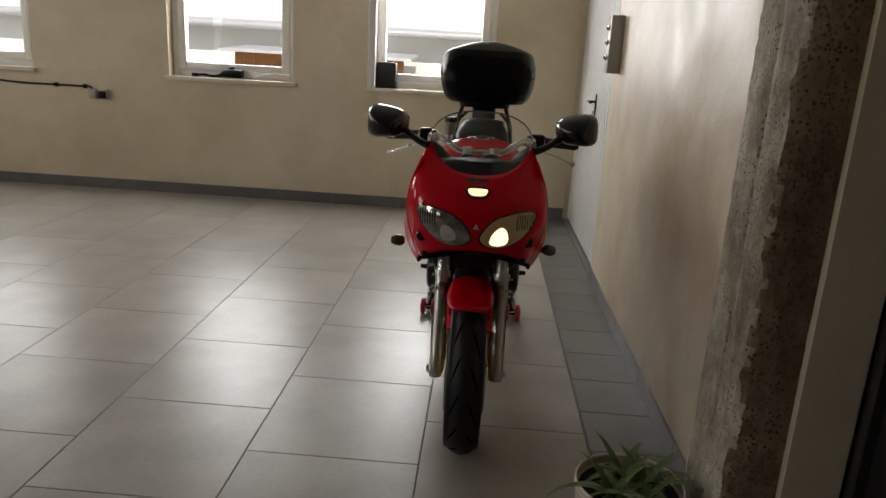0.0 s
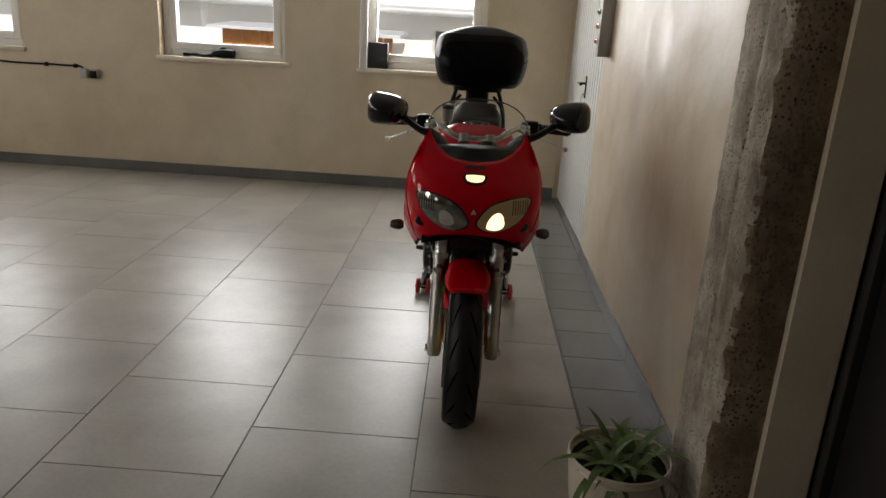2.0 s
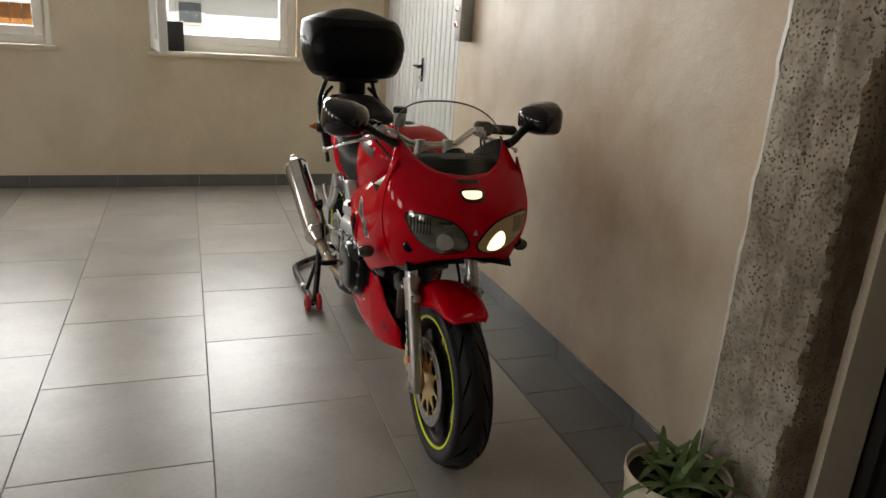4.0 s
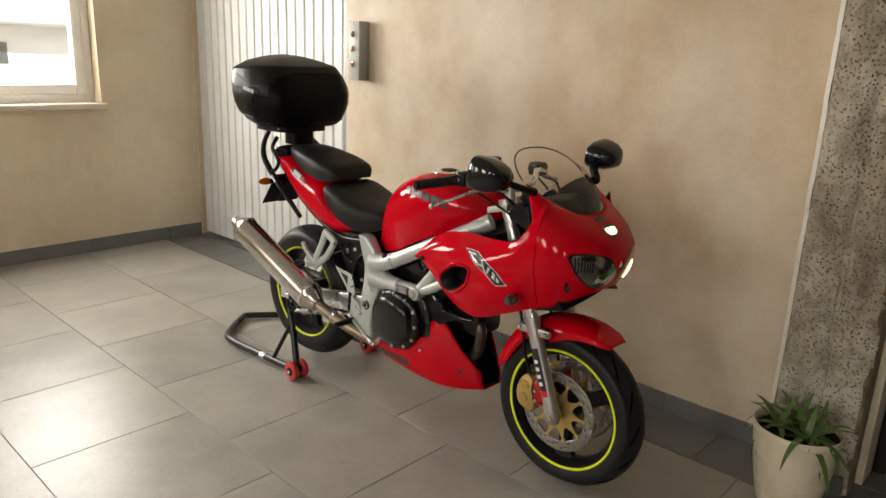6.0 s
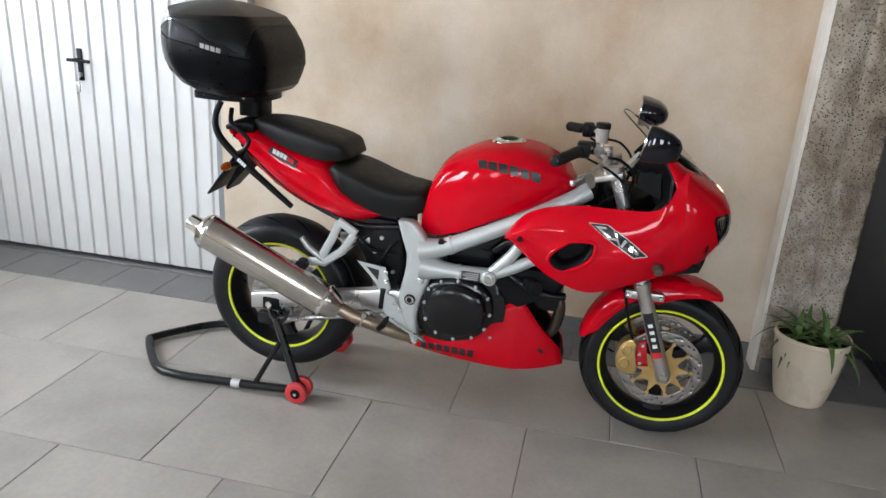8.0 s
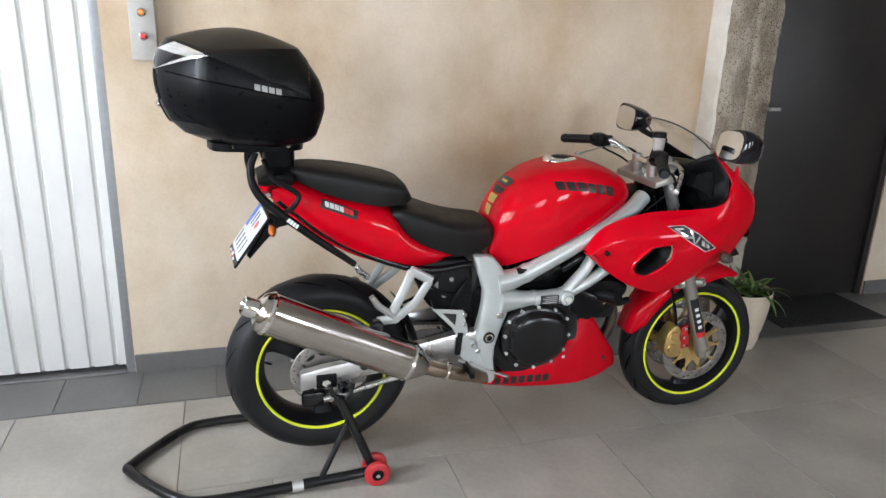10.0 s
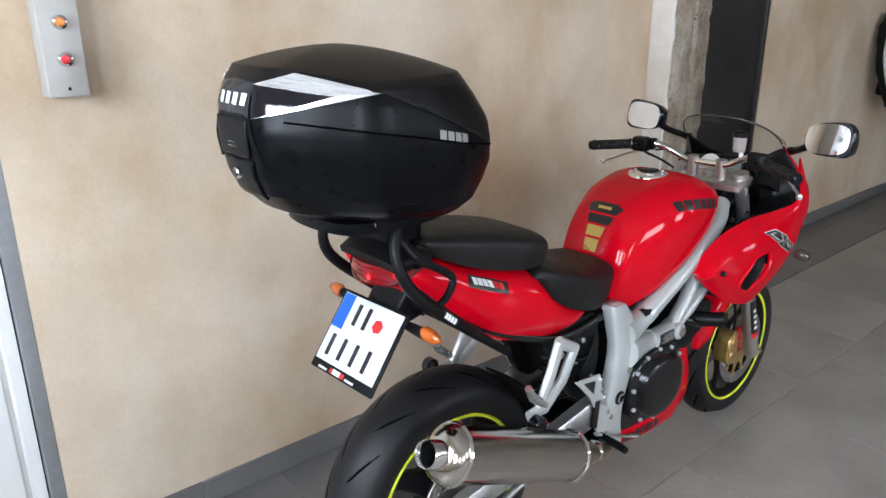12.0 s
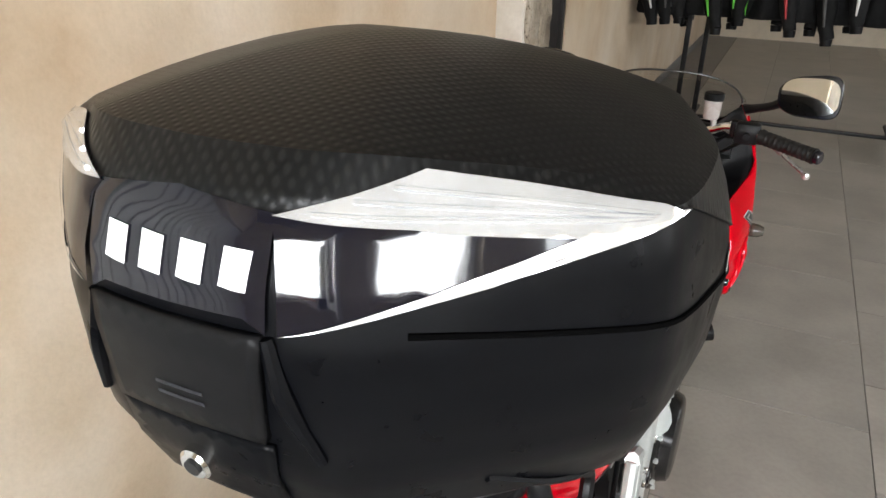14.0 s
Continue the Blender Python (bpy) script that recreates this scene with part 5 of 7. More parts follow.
    part("axle_nut", disc((xs + side * 0.030, 1.455, 0.346), (1, 0, 0), 0.015, 0.018, 6, 0.002), CHROME, arm)
    part("spool", lathe([(0.008, 0.0), (0.016, 0.002), (0.010, 0.008), (0.010, 0.018), (0.018, 0.024), (0.0, 0.026)], "X", (xs + side * (0.020 if side > 0 else 0.045) - (0.0 if side > 0 else 0.0), 1.40, 0.322), 16), GLOSS_BLACK, arm)
    part("arm_badge", disc((xs + side * 0.0195, 1.33, 0.385), (1, 0, 0), 0.014, 0.003, 16), BLACK_INK, arm)

cali = bmesh.new()
add_box(cali, (-0.118, 1.45, 0.235), (-0.062, 1.53, 0.290), 0.012)
part("rear_caliper", cali, ENGINE, bike, "black rear brake caliper")
part("torque_rod", tube([(-0.115, 1.46, 0.262), (-0.115, 1.15, 0.330), (-0.110, 1.02, 0.375)], 0.010, 10), ALU_BARE, bike)
under = bmesh.new()
add_plate(under, [(0.96, 0.70), (1.05, 0.725), (1.20, 0.715), (1.32, 0.735), (1.45, 0.80), (1.56, 0.88), (1.57, 0.91), (1.42, 0.83), (1.25, 0.77), (1.02, 0.76)], -0.085, 0.085, 0.01)
add_plate(under, [(0.955, 0.70), (1.08, 0.715), (1.06, 0.66), (1.045, 0.58), (1.02, 0.50), (0.96, 0.47), (0.945, 0.55)], -0.105, 0.105, 0.012)
part("undertray", under, BLACK_PLASTIC, bike)
guard = bmesh.new()
rows = []
for a in np.linspace(radians(142), radians(176), 12).tolist():
    rows.append([(x, 1.455 + (0.336 - 0.9 * abs(x) ** 2) * math.cos(a), 0.346 + (0.336 - 0.9 * abs(x) ** 2) * math.sin(a)) for x in np.linspace(-0.088, 0.088, 9).tolist()])
add_loft(guard, rows, closed=False)
solidify(part("rear_mudguard", guard, BLACK_PLASTIC, bike, "black inner rear mudguard"), 0.004)
for side in (-1, 1):
    part("battery_cover", plate(rounded([(0.965, 0.700), (1.060, 0.722), (1.170, 0.712), (1.150, 0.650), (1.105, 0.600), (1.075, 0.520), (1.030, 0.470), (0.965, 0.480)], 28), min(side * 0.086, side * 0.112), max(side * 0.086, side * 0.112), 0.006), BLACK_PLASTIC, bike)
for pts, r in (([(-0.100, 0.96, 0.665), (-0.122, 1.00, 0.62), (-0.118, 1.03, 0.55), (-0.126, 1.005, 0.49)], 0.007), ([(-0.108, 1.06, 0.69), (-0.122, 1.10, 0.64), (-0.132, 1.18, 0.60), (-0.140, 1.27, 0.575)], 0.005), ([(-0.108, 0.97, 0.60), (-0.125, 1.06, 0.61), (-0.118, 1.12, 0.66)], 0.006)):
    part("hose", tube(pts, r, 10, 22), BLACK_PLASTIC, bike)
for y, z in ((1.03, 0.655), (1.055, 0.60), (0.985, 0.53)):
    part("bolt", disc((-0.112, y, z), (1, 0, 0), 0.008, 0.014, 8, 0.002), ALU_BARE, bike)
part("bracket_tab", box((-0.116, 1.075, 0.625), (-0.108, 1.115, 0.650), 0.003), ALU_BARE, bike)
sub = bmesh.new()
for side in (-1, 1):
    add_tube(sub, [(side * 0.115, 0.96, 0.705), (side * 0.118, 1.15, 0.700), (side * 0.10, 1.40, 0.80), (side * 0.09, 1.58, 0.94)], 0.012, 10, 16)
part("subframe", sub, ENGINE, bike)
shock = bmesh.new()
add_tube(shock, [(0.035 * math.cos(k * 0.6), 0.985 + 0.0006 * k + 0.035 * math.sin(k * 0.6) * 0.9, 0.42 + 0.0032 * k) for k in range(70)], 0.006, 6)
part("shock_spring", shock, ENGINE, bike)

# -- engine --
eng = bmesh.new()
add_plate(eng, rounded([(0.88, 0.50), (0.80, 0.56), (0.70, 0.58), (0.60, 0.55), (0.56, 0.46), (0.58, 0.36), (0.66, 0.31), (0.80, 0.30), (0.88, 0.34)], 40), -0.135, 0.140, 0.02)
engine = part("engine", eng, ENGINE, bike, "black painted vee twin engine")
for side in (-1, 1):
    cov = bmesh.new()
    pts = rounded([(0.855, 0.455), (0.835, 0.520), (0.770, 0.555), (0.690, 0.552), (0.620, 0.515), (0.602, 0.440), (0.625, 0.370), (0.690, 0.328), (0.780, 0.325), (0.842, 0.375)], 48)
    cy, cz = 0.73, 0.44
    rings = [[(side * x, cy + (y - cy) * s, cz + (z - cz) * s) for y, z in pts] for x, s in ((0.130, 1.0), (0.158, 1.0), (0.164, 0.97), (0.168, 0.90), (0.170, 0.84), (0.192, 0.78), (0.198, 0.70), (0.201, 0.55))]
    add_loft(cov, rings)
    cover = part("clutch_cover" if side < 0 else "generator_cover", cov, ENGINE, engine, "black crankcase cover ringed with small bolts")
    for k in range(12):
        y, z = pts[k * 4]
        part("cover_bolt", disc((side * 0.168, cy + (y - cy) * 0.94, cz + (z - cz) * 0.94), (1, 0, 0), 0.0065, 0.010, 6, 0.001), ALU, cover)
front_cyl = bmesh.new()
add_box(front_cyl, (-0.075, 0.37, 0.44), (0.075, 0.52, 0.56), 0.025)
part("front_cylinder", front_cyl, ENGINE, engine)
part("cylinder_shroud", plate(rounded([(0.63, 0.55), (0.57, 0.605), (0.44, 0.612), (0.368, 0.590), (0.380, 0.545), (0.45, 0.505), (0.56, 0.455), (0.62, 0.48)], 30), -0.128, 0.128, 0.018, 3), BLACK_PLASTIC, engine, "black air shroud")
part("hose", tube([(-0.120, 0.56, 0.585), (-0.142, 0.50, 0.56), (-0.140, 0.42, 0.535), (-0.120, 0.36, 0.53)], 0.014, 12, 20), ENGINE, engine)
part("hose_clip", disc((-0.141, 0.47, 0.548), (0.05, 0.9, 0.3), 0.0165, 0.008, 16), CHROME, engine)
rear_cyl = bmesh.new()
add_box(rear_cyl, (-0.085, 0.62, 0.55), (0.085, 0.80, 0.72), 0.02)
add_box(rear_cyl, (-0.10, 0.50, 0.64), (0.10, 0.68, 0.80), 0.03)
add_tube(rear_cyl, [(-0.10, 0.62, 0.66), (-0.118, 0.58, 0.70), (-0.10, 0.52, 0.72)], 0.016, 10)
part("rear_cylinder", rear_cyl, ENGINE, engine)
part("tank_underside", plate([(0.42, 0.87), (0.52, 0.82), (0.66, 0.755), (0.77, 0.715), (0.78, 0.73), (0.70, 0.80), (0.52, 0.88)], -0.118, 0.118, 0.01), BLACK_PLASTIC, bike)
radi = bmesh.new()
add_box(radi, (-0.155, 0.285, 0.585), (0.155, 0.325, 0.76), 0.008)
part("radiator", radi, simple("radiator_black", (0.015, 0.015, 0.015), 0.5, metal=0.3), bike)
slider = bmesh.new()
add_tube(slider, [(-0.11, 0.50, 0.565), (-0.185, 0.47, 0.575), (-0.215, 0.455, 0.58)], [0.022, 0.022, 0.024], 14)
part("crash_slider", slider, BLACK_PLASTIC, bike)
head = bmesh.new()
add_tube(head, [(-0.03, 0.43, 0.50), (-0.045, 0.385, 0.490), (-0.05, 0.375, 0.43), (-0.045, 0.40, 0.36), (-0.035, 0.47, 0.31), (-0.03, 0.60, 0.285), (-0.045, 0.80, 0.285)], 0.022, 14, 36)
part("header_pipe", head, simple("dark_heat_steel", (0.10, 0.08, 0.065), 0.35, metal=0.9, vary=0.2), bike)
part("header_flange", lathe([(0.020, -0.010), (0.032, -0.008), (0.032, 0.008), (0.020, 0.010)], "Y", (-0.032, 0.425, 0.50), 16), GOLD, bike)

# -- belly pan --
def belly():
    top = [(0.915, 0.284), (0.880, 0.298), (0.760, 0.318), (0.668, 0.330), (0.610, 0.408), (0.560, 0.470), (0.520, 0.490), (0.490, 0.476), (0.430, 0.390), (0.355, 0.300)]
    low = [(0.915, 0.256), (0.880, 0.244), (0.760, 0.226), (0.668, 0.220), (0.610, 0.216), (0.560, 0.214), (0.520, 0.214), (0.490, 0.215), (0.430, 0.220), (0.342, 0.235)]
    t, l = spline(top, 30), spline(low, 30)
    bm = bmesh.new()
    rings = []
    for a, b in zip(t, l):
        w = interp((a[0] + b[0]) / 2, [0.34, 0.42, 0.52, 0.65, 0.92], [0.055, 0.105, 0.140, 0.150, 0.135])
        side = []
        for k in range(9):
            v = k / 8
            y, z = a[0] + (b[0] - a[0]) * v, a[1] + (b[1] - a[1]) * v
            side.append((w * (1 - 0.22 * v ** 4 - 0.10 * (1 - v) ** 2), y, z))
        ring = [(-x, y, z) for x, y, z in side] + [(x, y, z) for x, y, z in side[::-1]]
        rings.append(ring)
    add_loft(bm, rings, closed=False)
    return bm


belly_ob = part("belly_pan", belly(), RED, bike, "red belly pan with black lettering bars")
belly_ob.data.materials.append(BLACK_PLASTIC)
solidify(belly_ob, 0.005).modifiers[0].material_offset = 1
belly_tree = tree_of(belly_ob)
for side in (-1, 1):
    for k in range(7):
        y = (0.862 if side < 0 else 0.672) - side * 0 + (-0.030 * k if side < 0 else 0.030 * k)
        w = (-0.022 if side < 0 else 0.022)
        z = 0.252
        decal("belly_print", [(side * 0.3, y, z), (side * 0.3, y + w, z), (side * 0.3, y + w, z + 0.030), (side * 0.3, y, z + 0.030)], (-side, 0, 0), belly_tree, BLACK_INK, belly_ob, 0.0016, 2)
    decal("belly_print", [(side * 0.3, 0.435, 0.30), (side * 0.3, 0.405, 0.285), (side * 0.3, 0.428, 0.315)], (-side, 0, 0), belly_tree, BLACK_INK, belly_ob, 0.0016, 2)
    part("belly_bolt", disc((side * 0.138, 0.884, 0.278), (1, 0, 0), 0.010, 0.012, 12, 0.002), CHROME, belly_ob)
    part("belly_bolt", disc((side * 0.134, 0.606, 0.34), (1, 0, 0), 0.007, 0.016, 12, 0.002), CHROME, belly_ob)

# -- exhaust --
can_a, can_b = Vector((-0.225, 1.195, 0.425)), Vector((-0.262, 1.640, 0.648))
d = (can_b - can_a).normalized()
can = bmesh.new()
add_tube(can, [can_a - d * 0.055, can_a - d * 0.02, can_a, can_a + d * 0.012, can_b - d * 0.012, can_b, can_b + d * 0.016, can_b + d * 0.030], [0.030, 0.048, 0.054, 0.0565, 0.0565, 0.0575, 0.050, 0.030], 40, 0, True, 1.12)
muffler = part("muffler", can, STEEL_BRUSHED, bike, "polished stainless oval muffler")
for p in (can_a + d * 0.010, can_b - d * 0.006):
    part("clamp_band", tube([p - d * 0.007, p, p + d * 0.007], [0.0575, 0.0605, 0.0575], 40, 0, 1.12), CHROME, muffler)
tipb = bmesh.new()
s1 = d.orthogonal().normalized()
s2 = d.cross(s1)
rings = []
for h, r in ((0.020, 0.026), (0.022, 0.029), (0.066, 0.029), (0.070, 0.027), (0.066, 0.024), (0.030, 0.023)):
    rings.append([can_b + d * h + r * (math.cos(g) * s1 + math.sin(g) * s2) for g in (2 * math.pi * k / 28 for k in range(28))])
add_loft(tipb, rings)
part("outlet", tipb, CHROME, muffler)
part("outlet_bore", disc(can_b + d * 0.034, d, 0.0225, 0.006, 24), GROOVE, muffler)
part("link_pipe", tube([(-0.218, 1.150, 0.402), (-0.205, 1.085, 0.372), (-0.175, 0.98, 0.330), (-0.13, 0.90, 0.295), (-0.06, 0.80, 0.283)], 0.025, 18, 30), PIPE_STEEL, bike, "heat tinted exhaust link pipe")
part("pipe_clamp", disc((-0.196, 1.060, 0.362), (0.35, 0.86, 0.36), 0.031, 0.020, 24, 0.003), CHROME, bike)

# -- footrests, levers --
for side in (-1, 1):
    X = side * 0.155
    br = bmesh.new()
    for path in ([(X, 1.176, 0.708), (X * 1.02, 1.205, 0.640), (X * 1.05, 1.250, 0.558)], [(X, 1.120, 0.668), (X * 1.03, 1.165, 0.600), (X * 1.05, 1.240, 0.545)], [(X, 1.182, 0.712), (X, 1.112, 0.672)], [(X * 1.05, 1.225, 0.552), (X * 1.06, 1.290, 0.548)]):
        add_tube(br, path, 0.012, 8, 0, True, 1.3)
    hanger_ob = part("pillion_bracket", br, ALU, bike, "silver triangular footrest bracket")
    part("pillion_peg", tube([(X * 1.06, 1.235, 0.560), (X * 1.12, 1.290, 0.605), (X * 1.15, 1.312, 0.640)], [0.011, 0.012, 0.009], 10), ALU_BARE, hanger_ob, "folded pillion footrest")
    part("exhaust_bush", disc((X * 1.30, 1.300, 0.548), (1, 0, 0), 0.022, 0.030, 20, 0.004), GLOSS_BLACK, hanger_ob)
    hp = plate([(1.108, 0.572), (1.000, 0.560), (0.978, 0.482), (1.006, 0.440), (1.034, 0.500)], X - side * 0.003, X + side * 0.004, 0.002, 1)
    heel = part("heel_guard", hp, ALU, bike, "silver heel guard")
    part("guard_hole", plate([(1.072, 0.556), (1.022, 0.548), (1.026, 0.508)], X + side * 0.004, X + side * 0.0048), BLACK_INK, heel)
    part("peg_bracket", plate([(1.006, 0.470), (0.960, 0.450), (0.905, 0.345), (0.912, 0.315), (0.960, 0.330), (1.010, 0.400)], X - side * 0.006, X + side * 0.006, 0.003, 1), ALU, heel)
    for y, z in ((0.995, 0.545), (0.993, 0.510), (0.960, 0.430), (0.965, 0.365)):
        part("bolt", disc((X + side * 0.006, y, z), (1, 0, 0), 0.0075, 0.010, 8, 0.001), CHROME, heel)
    part("rider_peg", tube([(X, 0.985, 0.365), (X * 1.45, 0.985, 0.362), (X * 1.62, 0.990, 0.362)], [0.010, 0.012, 0.010], 10), BLACK_PLASTIC, heel, "ribbed footrest")
    part("pedal", tube([(X * 1.05, 1.01, 0.380), (X * 1.12, 0.94, 0.350), (X * 1.15, 0.86, 0.318), (X * 1.22, 0.835, 0.312)], [0.008, 0.007, 0.007, 0.008], 8, 14, 0.6), ALU_BARE, heel)
    part("master_cylinder", tube([(X, 1.005, 0.480), (X, 1.012, 0.400)], 0.011, 10), ENGINE, heel)

# -- handlebar --
bar = bmesh.new()
add_tube(bar, [(-0.345, 0.425, 1.048), (-0.24, 0.372, 1.060), (-0.17, 0.330, 1.066), (-0.12, 0.300, 1.045), (-0.075, 0.285, 1.022), (0.0, 0.282, 1.018), (0.075, 0.285, 1.022), (0.12, 0.300, 1.045), (0.17, 0.330, 1.066), (0.24, 0.372, 1.060), (0.345, 0.425, 1.048)], 0.0112, 12, 60)
bar_ob = part("handlebar", bar, CHROME, bike, "chrome handlebar")
yoke = bmesh.new()
add_plate(yoke, [(0.225, 0.965), (0.31, 0.945), (0.31, 0.965), (0.225, 0.987)], -0.135, 0.135, 0.004)
for x in (-0.05, 0.05):
    add_tube(yoke, [(x, 0.275, 0.965), (x, 0.282, 1.036)], 0.018, 14)
for x in (-0.105, 0.105):
    add_tube(yoke, [(x, 0.246, 0.96), (x, 0.254, 0.998)], 0.026, 18)
add_disc(yoke, (0, 0.262, 0.985), (0, 0.2, 1), 0.022, 0.02, 6, 0.003)
part("top_yoke", yoke, FORK_STEEL, bike, "silver top yoke")
part("steering_head", tube([(0, 0.265, 0.96), (0, 0.235, 0.78)], 0.045, 20), ENGINE, bike)
lower = bmesh.new()
add_plate(lower, [(0.17, 0.765), (0.25, 0.745), (0.25, 0.785), (0.17, 0.80)], -0.135, 0.135, 0.006)
part("lower_yoke", lower, ENGINE, bike)
for side in (-1, 1):
    grip = bmesh.new()
    ga, gb = Vector((side * 0.235, 0.3695, 1.0605)), Vector((side * 0.352, 0.429, 1.047))
    add_tube(grip, [ga.lerp(gb, k / 35) for k in range(36)], [0.0185, 0.0185] + [0.0163 if k % 3 else 0.0178 for k in range(32)] + [0.0185, 0.0185], 16)
    part("grip", grip, SEAT, bar_ob, "black ribbed rubber grip")
    part("bar_end", disc((side * 0.358, 0.432, 1.046), (side * 0.89, 0.45, -0.1), 0.015, 0.014, 18, 0.003), GLOSS_BLACK, bar_ob)
    sw = bmesh.new()
    add_box(sw, (side * 0.205 - 0.028, 0.335, 1.038), (side * 0.205 + 0.028, 0.378, 1.088), 0.010)
    add_box(sw, (side * 0.175 - 0.010, 0.320, 1.045), (side * 0.175 + 0.010, 0.350, 1.084), 0.005)
    add_disc(sw, (side * 0.205, 0.384, 1.060), (0, 1, 0), 0.008, 0.014, 12)
    part("switchgear", sw, BLACK_PLASTIC, bar_ob)
    part("lever_clamp", tube([(side * 0.165, 0.322, 1.063), (side * 0.190, 0.302, 1.050)], [0.017, 0.014], 10), ALU_BARE, bar_ob)
    part("lever", tube([(side * 0.175, 0.300, 1.045), (side * 0.215, 0.285, 1.038), (side * 0.265, 0.305, 1.024), (side * 0.315, 0.345, 1.000), (side * 0.345, 0.372, 0.985)], [0.010, 0.009, 0.007, 0.006, 0.006], 10, 24, 0.7), ALU_BARE, bar_ob, "silver hand lever")
    part("lever_ball", lathe([(0.0, -0.010), (0.007, -0.007), (0.0095, 0.0), (0.007, 0.007), (0.0, 0.010)], "Z", (side * 0.346, 0.373, 0.984), 14), ALU_BARE, bar_ob)
    part("cable", tube([(side * 0.180, 0.305, 1.04), (side * 0.165, 0.235, 1.03), (side * 0.12, 0.19, 0.97), (side * 0.09, 0.23, 0.86), (side * 0.08, 0.33, 0.80)], 0.0045, 8, 24), BLACK_PLASTIC, bike)
    part("cable", tube([(side * 0.195, 0.345, 1.035), (side * 0.16, 0.26, 0.99), (side * 0.10, 0.22, 0.93), (side * 0.06, 0.30, 0.84)], 0.004, 8, 24), BLACK_PLASTIC, bike)
res = part("brake_reservoir", lathe([(0.0, 0.0), (0.017, 0.0), (0.019, 0.006), (0.021, 0.042), (0.021, 0.046), (0.0, 0.046)], "Z", (-0.115, 0.305, 1.074), 24), CLOUDY, bike, "milky brake fluid reservoir with black cap")
part("cap", lathe([(0.0, 0.018), (0.020, 0.018), (0.0235, 0.015), (0.0235, 0.0), (0.0, 0.0)], "Z", (-0.115, 0.305, 1.120), 24), BLACK_PLASTIC, res)
part("bracket", tube([(-0.125, 0.305, 1.05), (-0.12, 0.303, 1.09)], 0.007, 8), ALU_BARE, res)


# ---- top case on the rack ----
case = thing("top_case", (BIKE_X + 0.008, 0, 0), "black plastic motorcycle top case locked on its carrier plate", "top case")


def plan_outline(front, front_w, mid_w, corner, rear_w, rear, bulge=0.012):
    """Closed plan of the case at one height: flat front, bowed sides, slanted rear corners and a narrow rear face."""
    cx, cy = corner[:2]
    mid_y = front[1] + 0.50 * (cy - front[1])
    half = [(0.0, front[0], front[2]), (front_w * 0.82, front[0] + 0.004, front[2]), (front_w, front[1], front[2]), (front_w + (mid_w - front_w) * 0.55, front[1] + 0.035, front[2]),
            (mid_w, mid_y, (front[2] + corner[2]) / 2), (cx + 0.006, cy - 0.034, corner[2]), (cx - 0.004, cy + 0.014, corner[2]),
            (0.56 * cx + 0.44 * rear_w, 0.44 * rear[0] + 0.56 * cy + bulge, (corner[2] + rear[2]) / 2),
            (rear_w + 0.014, rear[0] - 0.010, rear[2]), (rear_w - 0.020, rear[0] + 0.002, rear[2]), (0.0, rear[1], rear[2])]
    ring = half + [(-x, y, z) for x, y, z in half[-2:0:-1]]
    for _ in range(3):
        ring = [tuple(p[c] * w + q[c] * (1 - w) for c in range(3)) for p, q in zip(ring, ring[1:] + ring[:1]) for w in (0.80, 0.20)]
    return np.array(ring)


# height, front y, front half width, side half width, rear corner (x, y), rear face half width and y
CASE_LEVELS = [(1.116, 1.494, 0.140, 0.192, 0.158, 1.670, 0.060, 1.762), (1.124, 1.478, 0.154, 0.208, 0.174, 1.685, 0.064, 1.795), (1.142, 1.462, 0.168, 0.226, 0.196, 1.708, 0.070, 1.838),
               (1.180, 1.448, 0.178, 0.244, 0.220, 1.738, 0.078, 1.875), (1.218, 1.438, 0.186, 0.253, 0.232, 1.752, 0.082, 1.892), (1.262, 1.440, 0.188, 0.257, 0.237, 1.760, 0.084, 1.899),
               (1.300, 1.452, 0.186, 0.254, 0.237, 1.762, 0.082, 1.902), (1.340, 1.478, 0.180, 0.243, 0.233, 1.760, 0.072, 1.899), (1.366, 1.497, 0.175, 0.233, 0.227, 1.757, 0.066, 1.892)]
levels = [plan_outline((f, f + 0.018, z), fw, mw, (cx, cy, z), rw, (ry, ry + 0.006, z)) for z, f, fw, mw, cx, cy, rw, ry in CASE_LEVELS]
# the ridge round the lid, higher at the rear, and the low dome inside it
ridge = plan_outline((1.510, 1.527, 1.383), 0.170, 0.214, (0.206, 1.752, 1.378), 0.082, (1.862, 1.870, 1.400), 0.004)
case_rings = []
for a, b in zip(levels, levels[1:]):
    case_rings += [a + (b - a) * t for t in (0.0, 0.33, 0.67)]
case_rings += [levels[-1], levels[-1] + (ridge - levels[-1]) * 0.5, ridge]
DOME = np.array((0.0, 1.690, 1.432))
for sc in (0.985, 0.95, 0.90, 0.83, 0.74, 0.63, 0.50, 0.36, 0.20, 0.06):
    dome_ring = DOME + (ridge - DOME) * sc
    dome_ring[:, 2] = ridge[:, 2] + (DOME[2] - ridge[:, 2]) * (1 - sc ** 1.75)
    case_rings.append(dome_ring)
shell_bm = bmesh.new()
add_loft(shell_bm, [[tuple(p) for p in ring] for ring in case_rings])
shell = part("shell", shell_bm, CASE_BLACK, case, "satin black moulded shell", 19)
case_tree = tree_of(shell)


def on_case(points, direction):
    out = []
    d = Vector(direction).normalized()
    for p in points:
        hit, nrm, _, _ = case_tree.ray_cast(Vector(p) - d * 0.5, d)
        if hit is None:
            hit, nrm, _, _ = case_tree.find_nearest(p)
        out.append(hit)
    return out


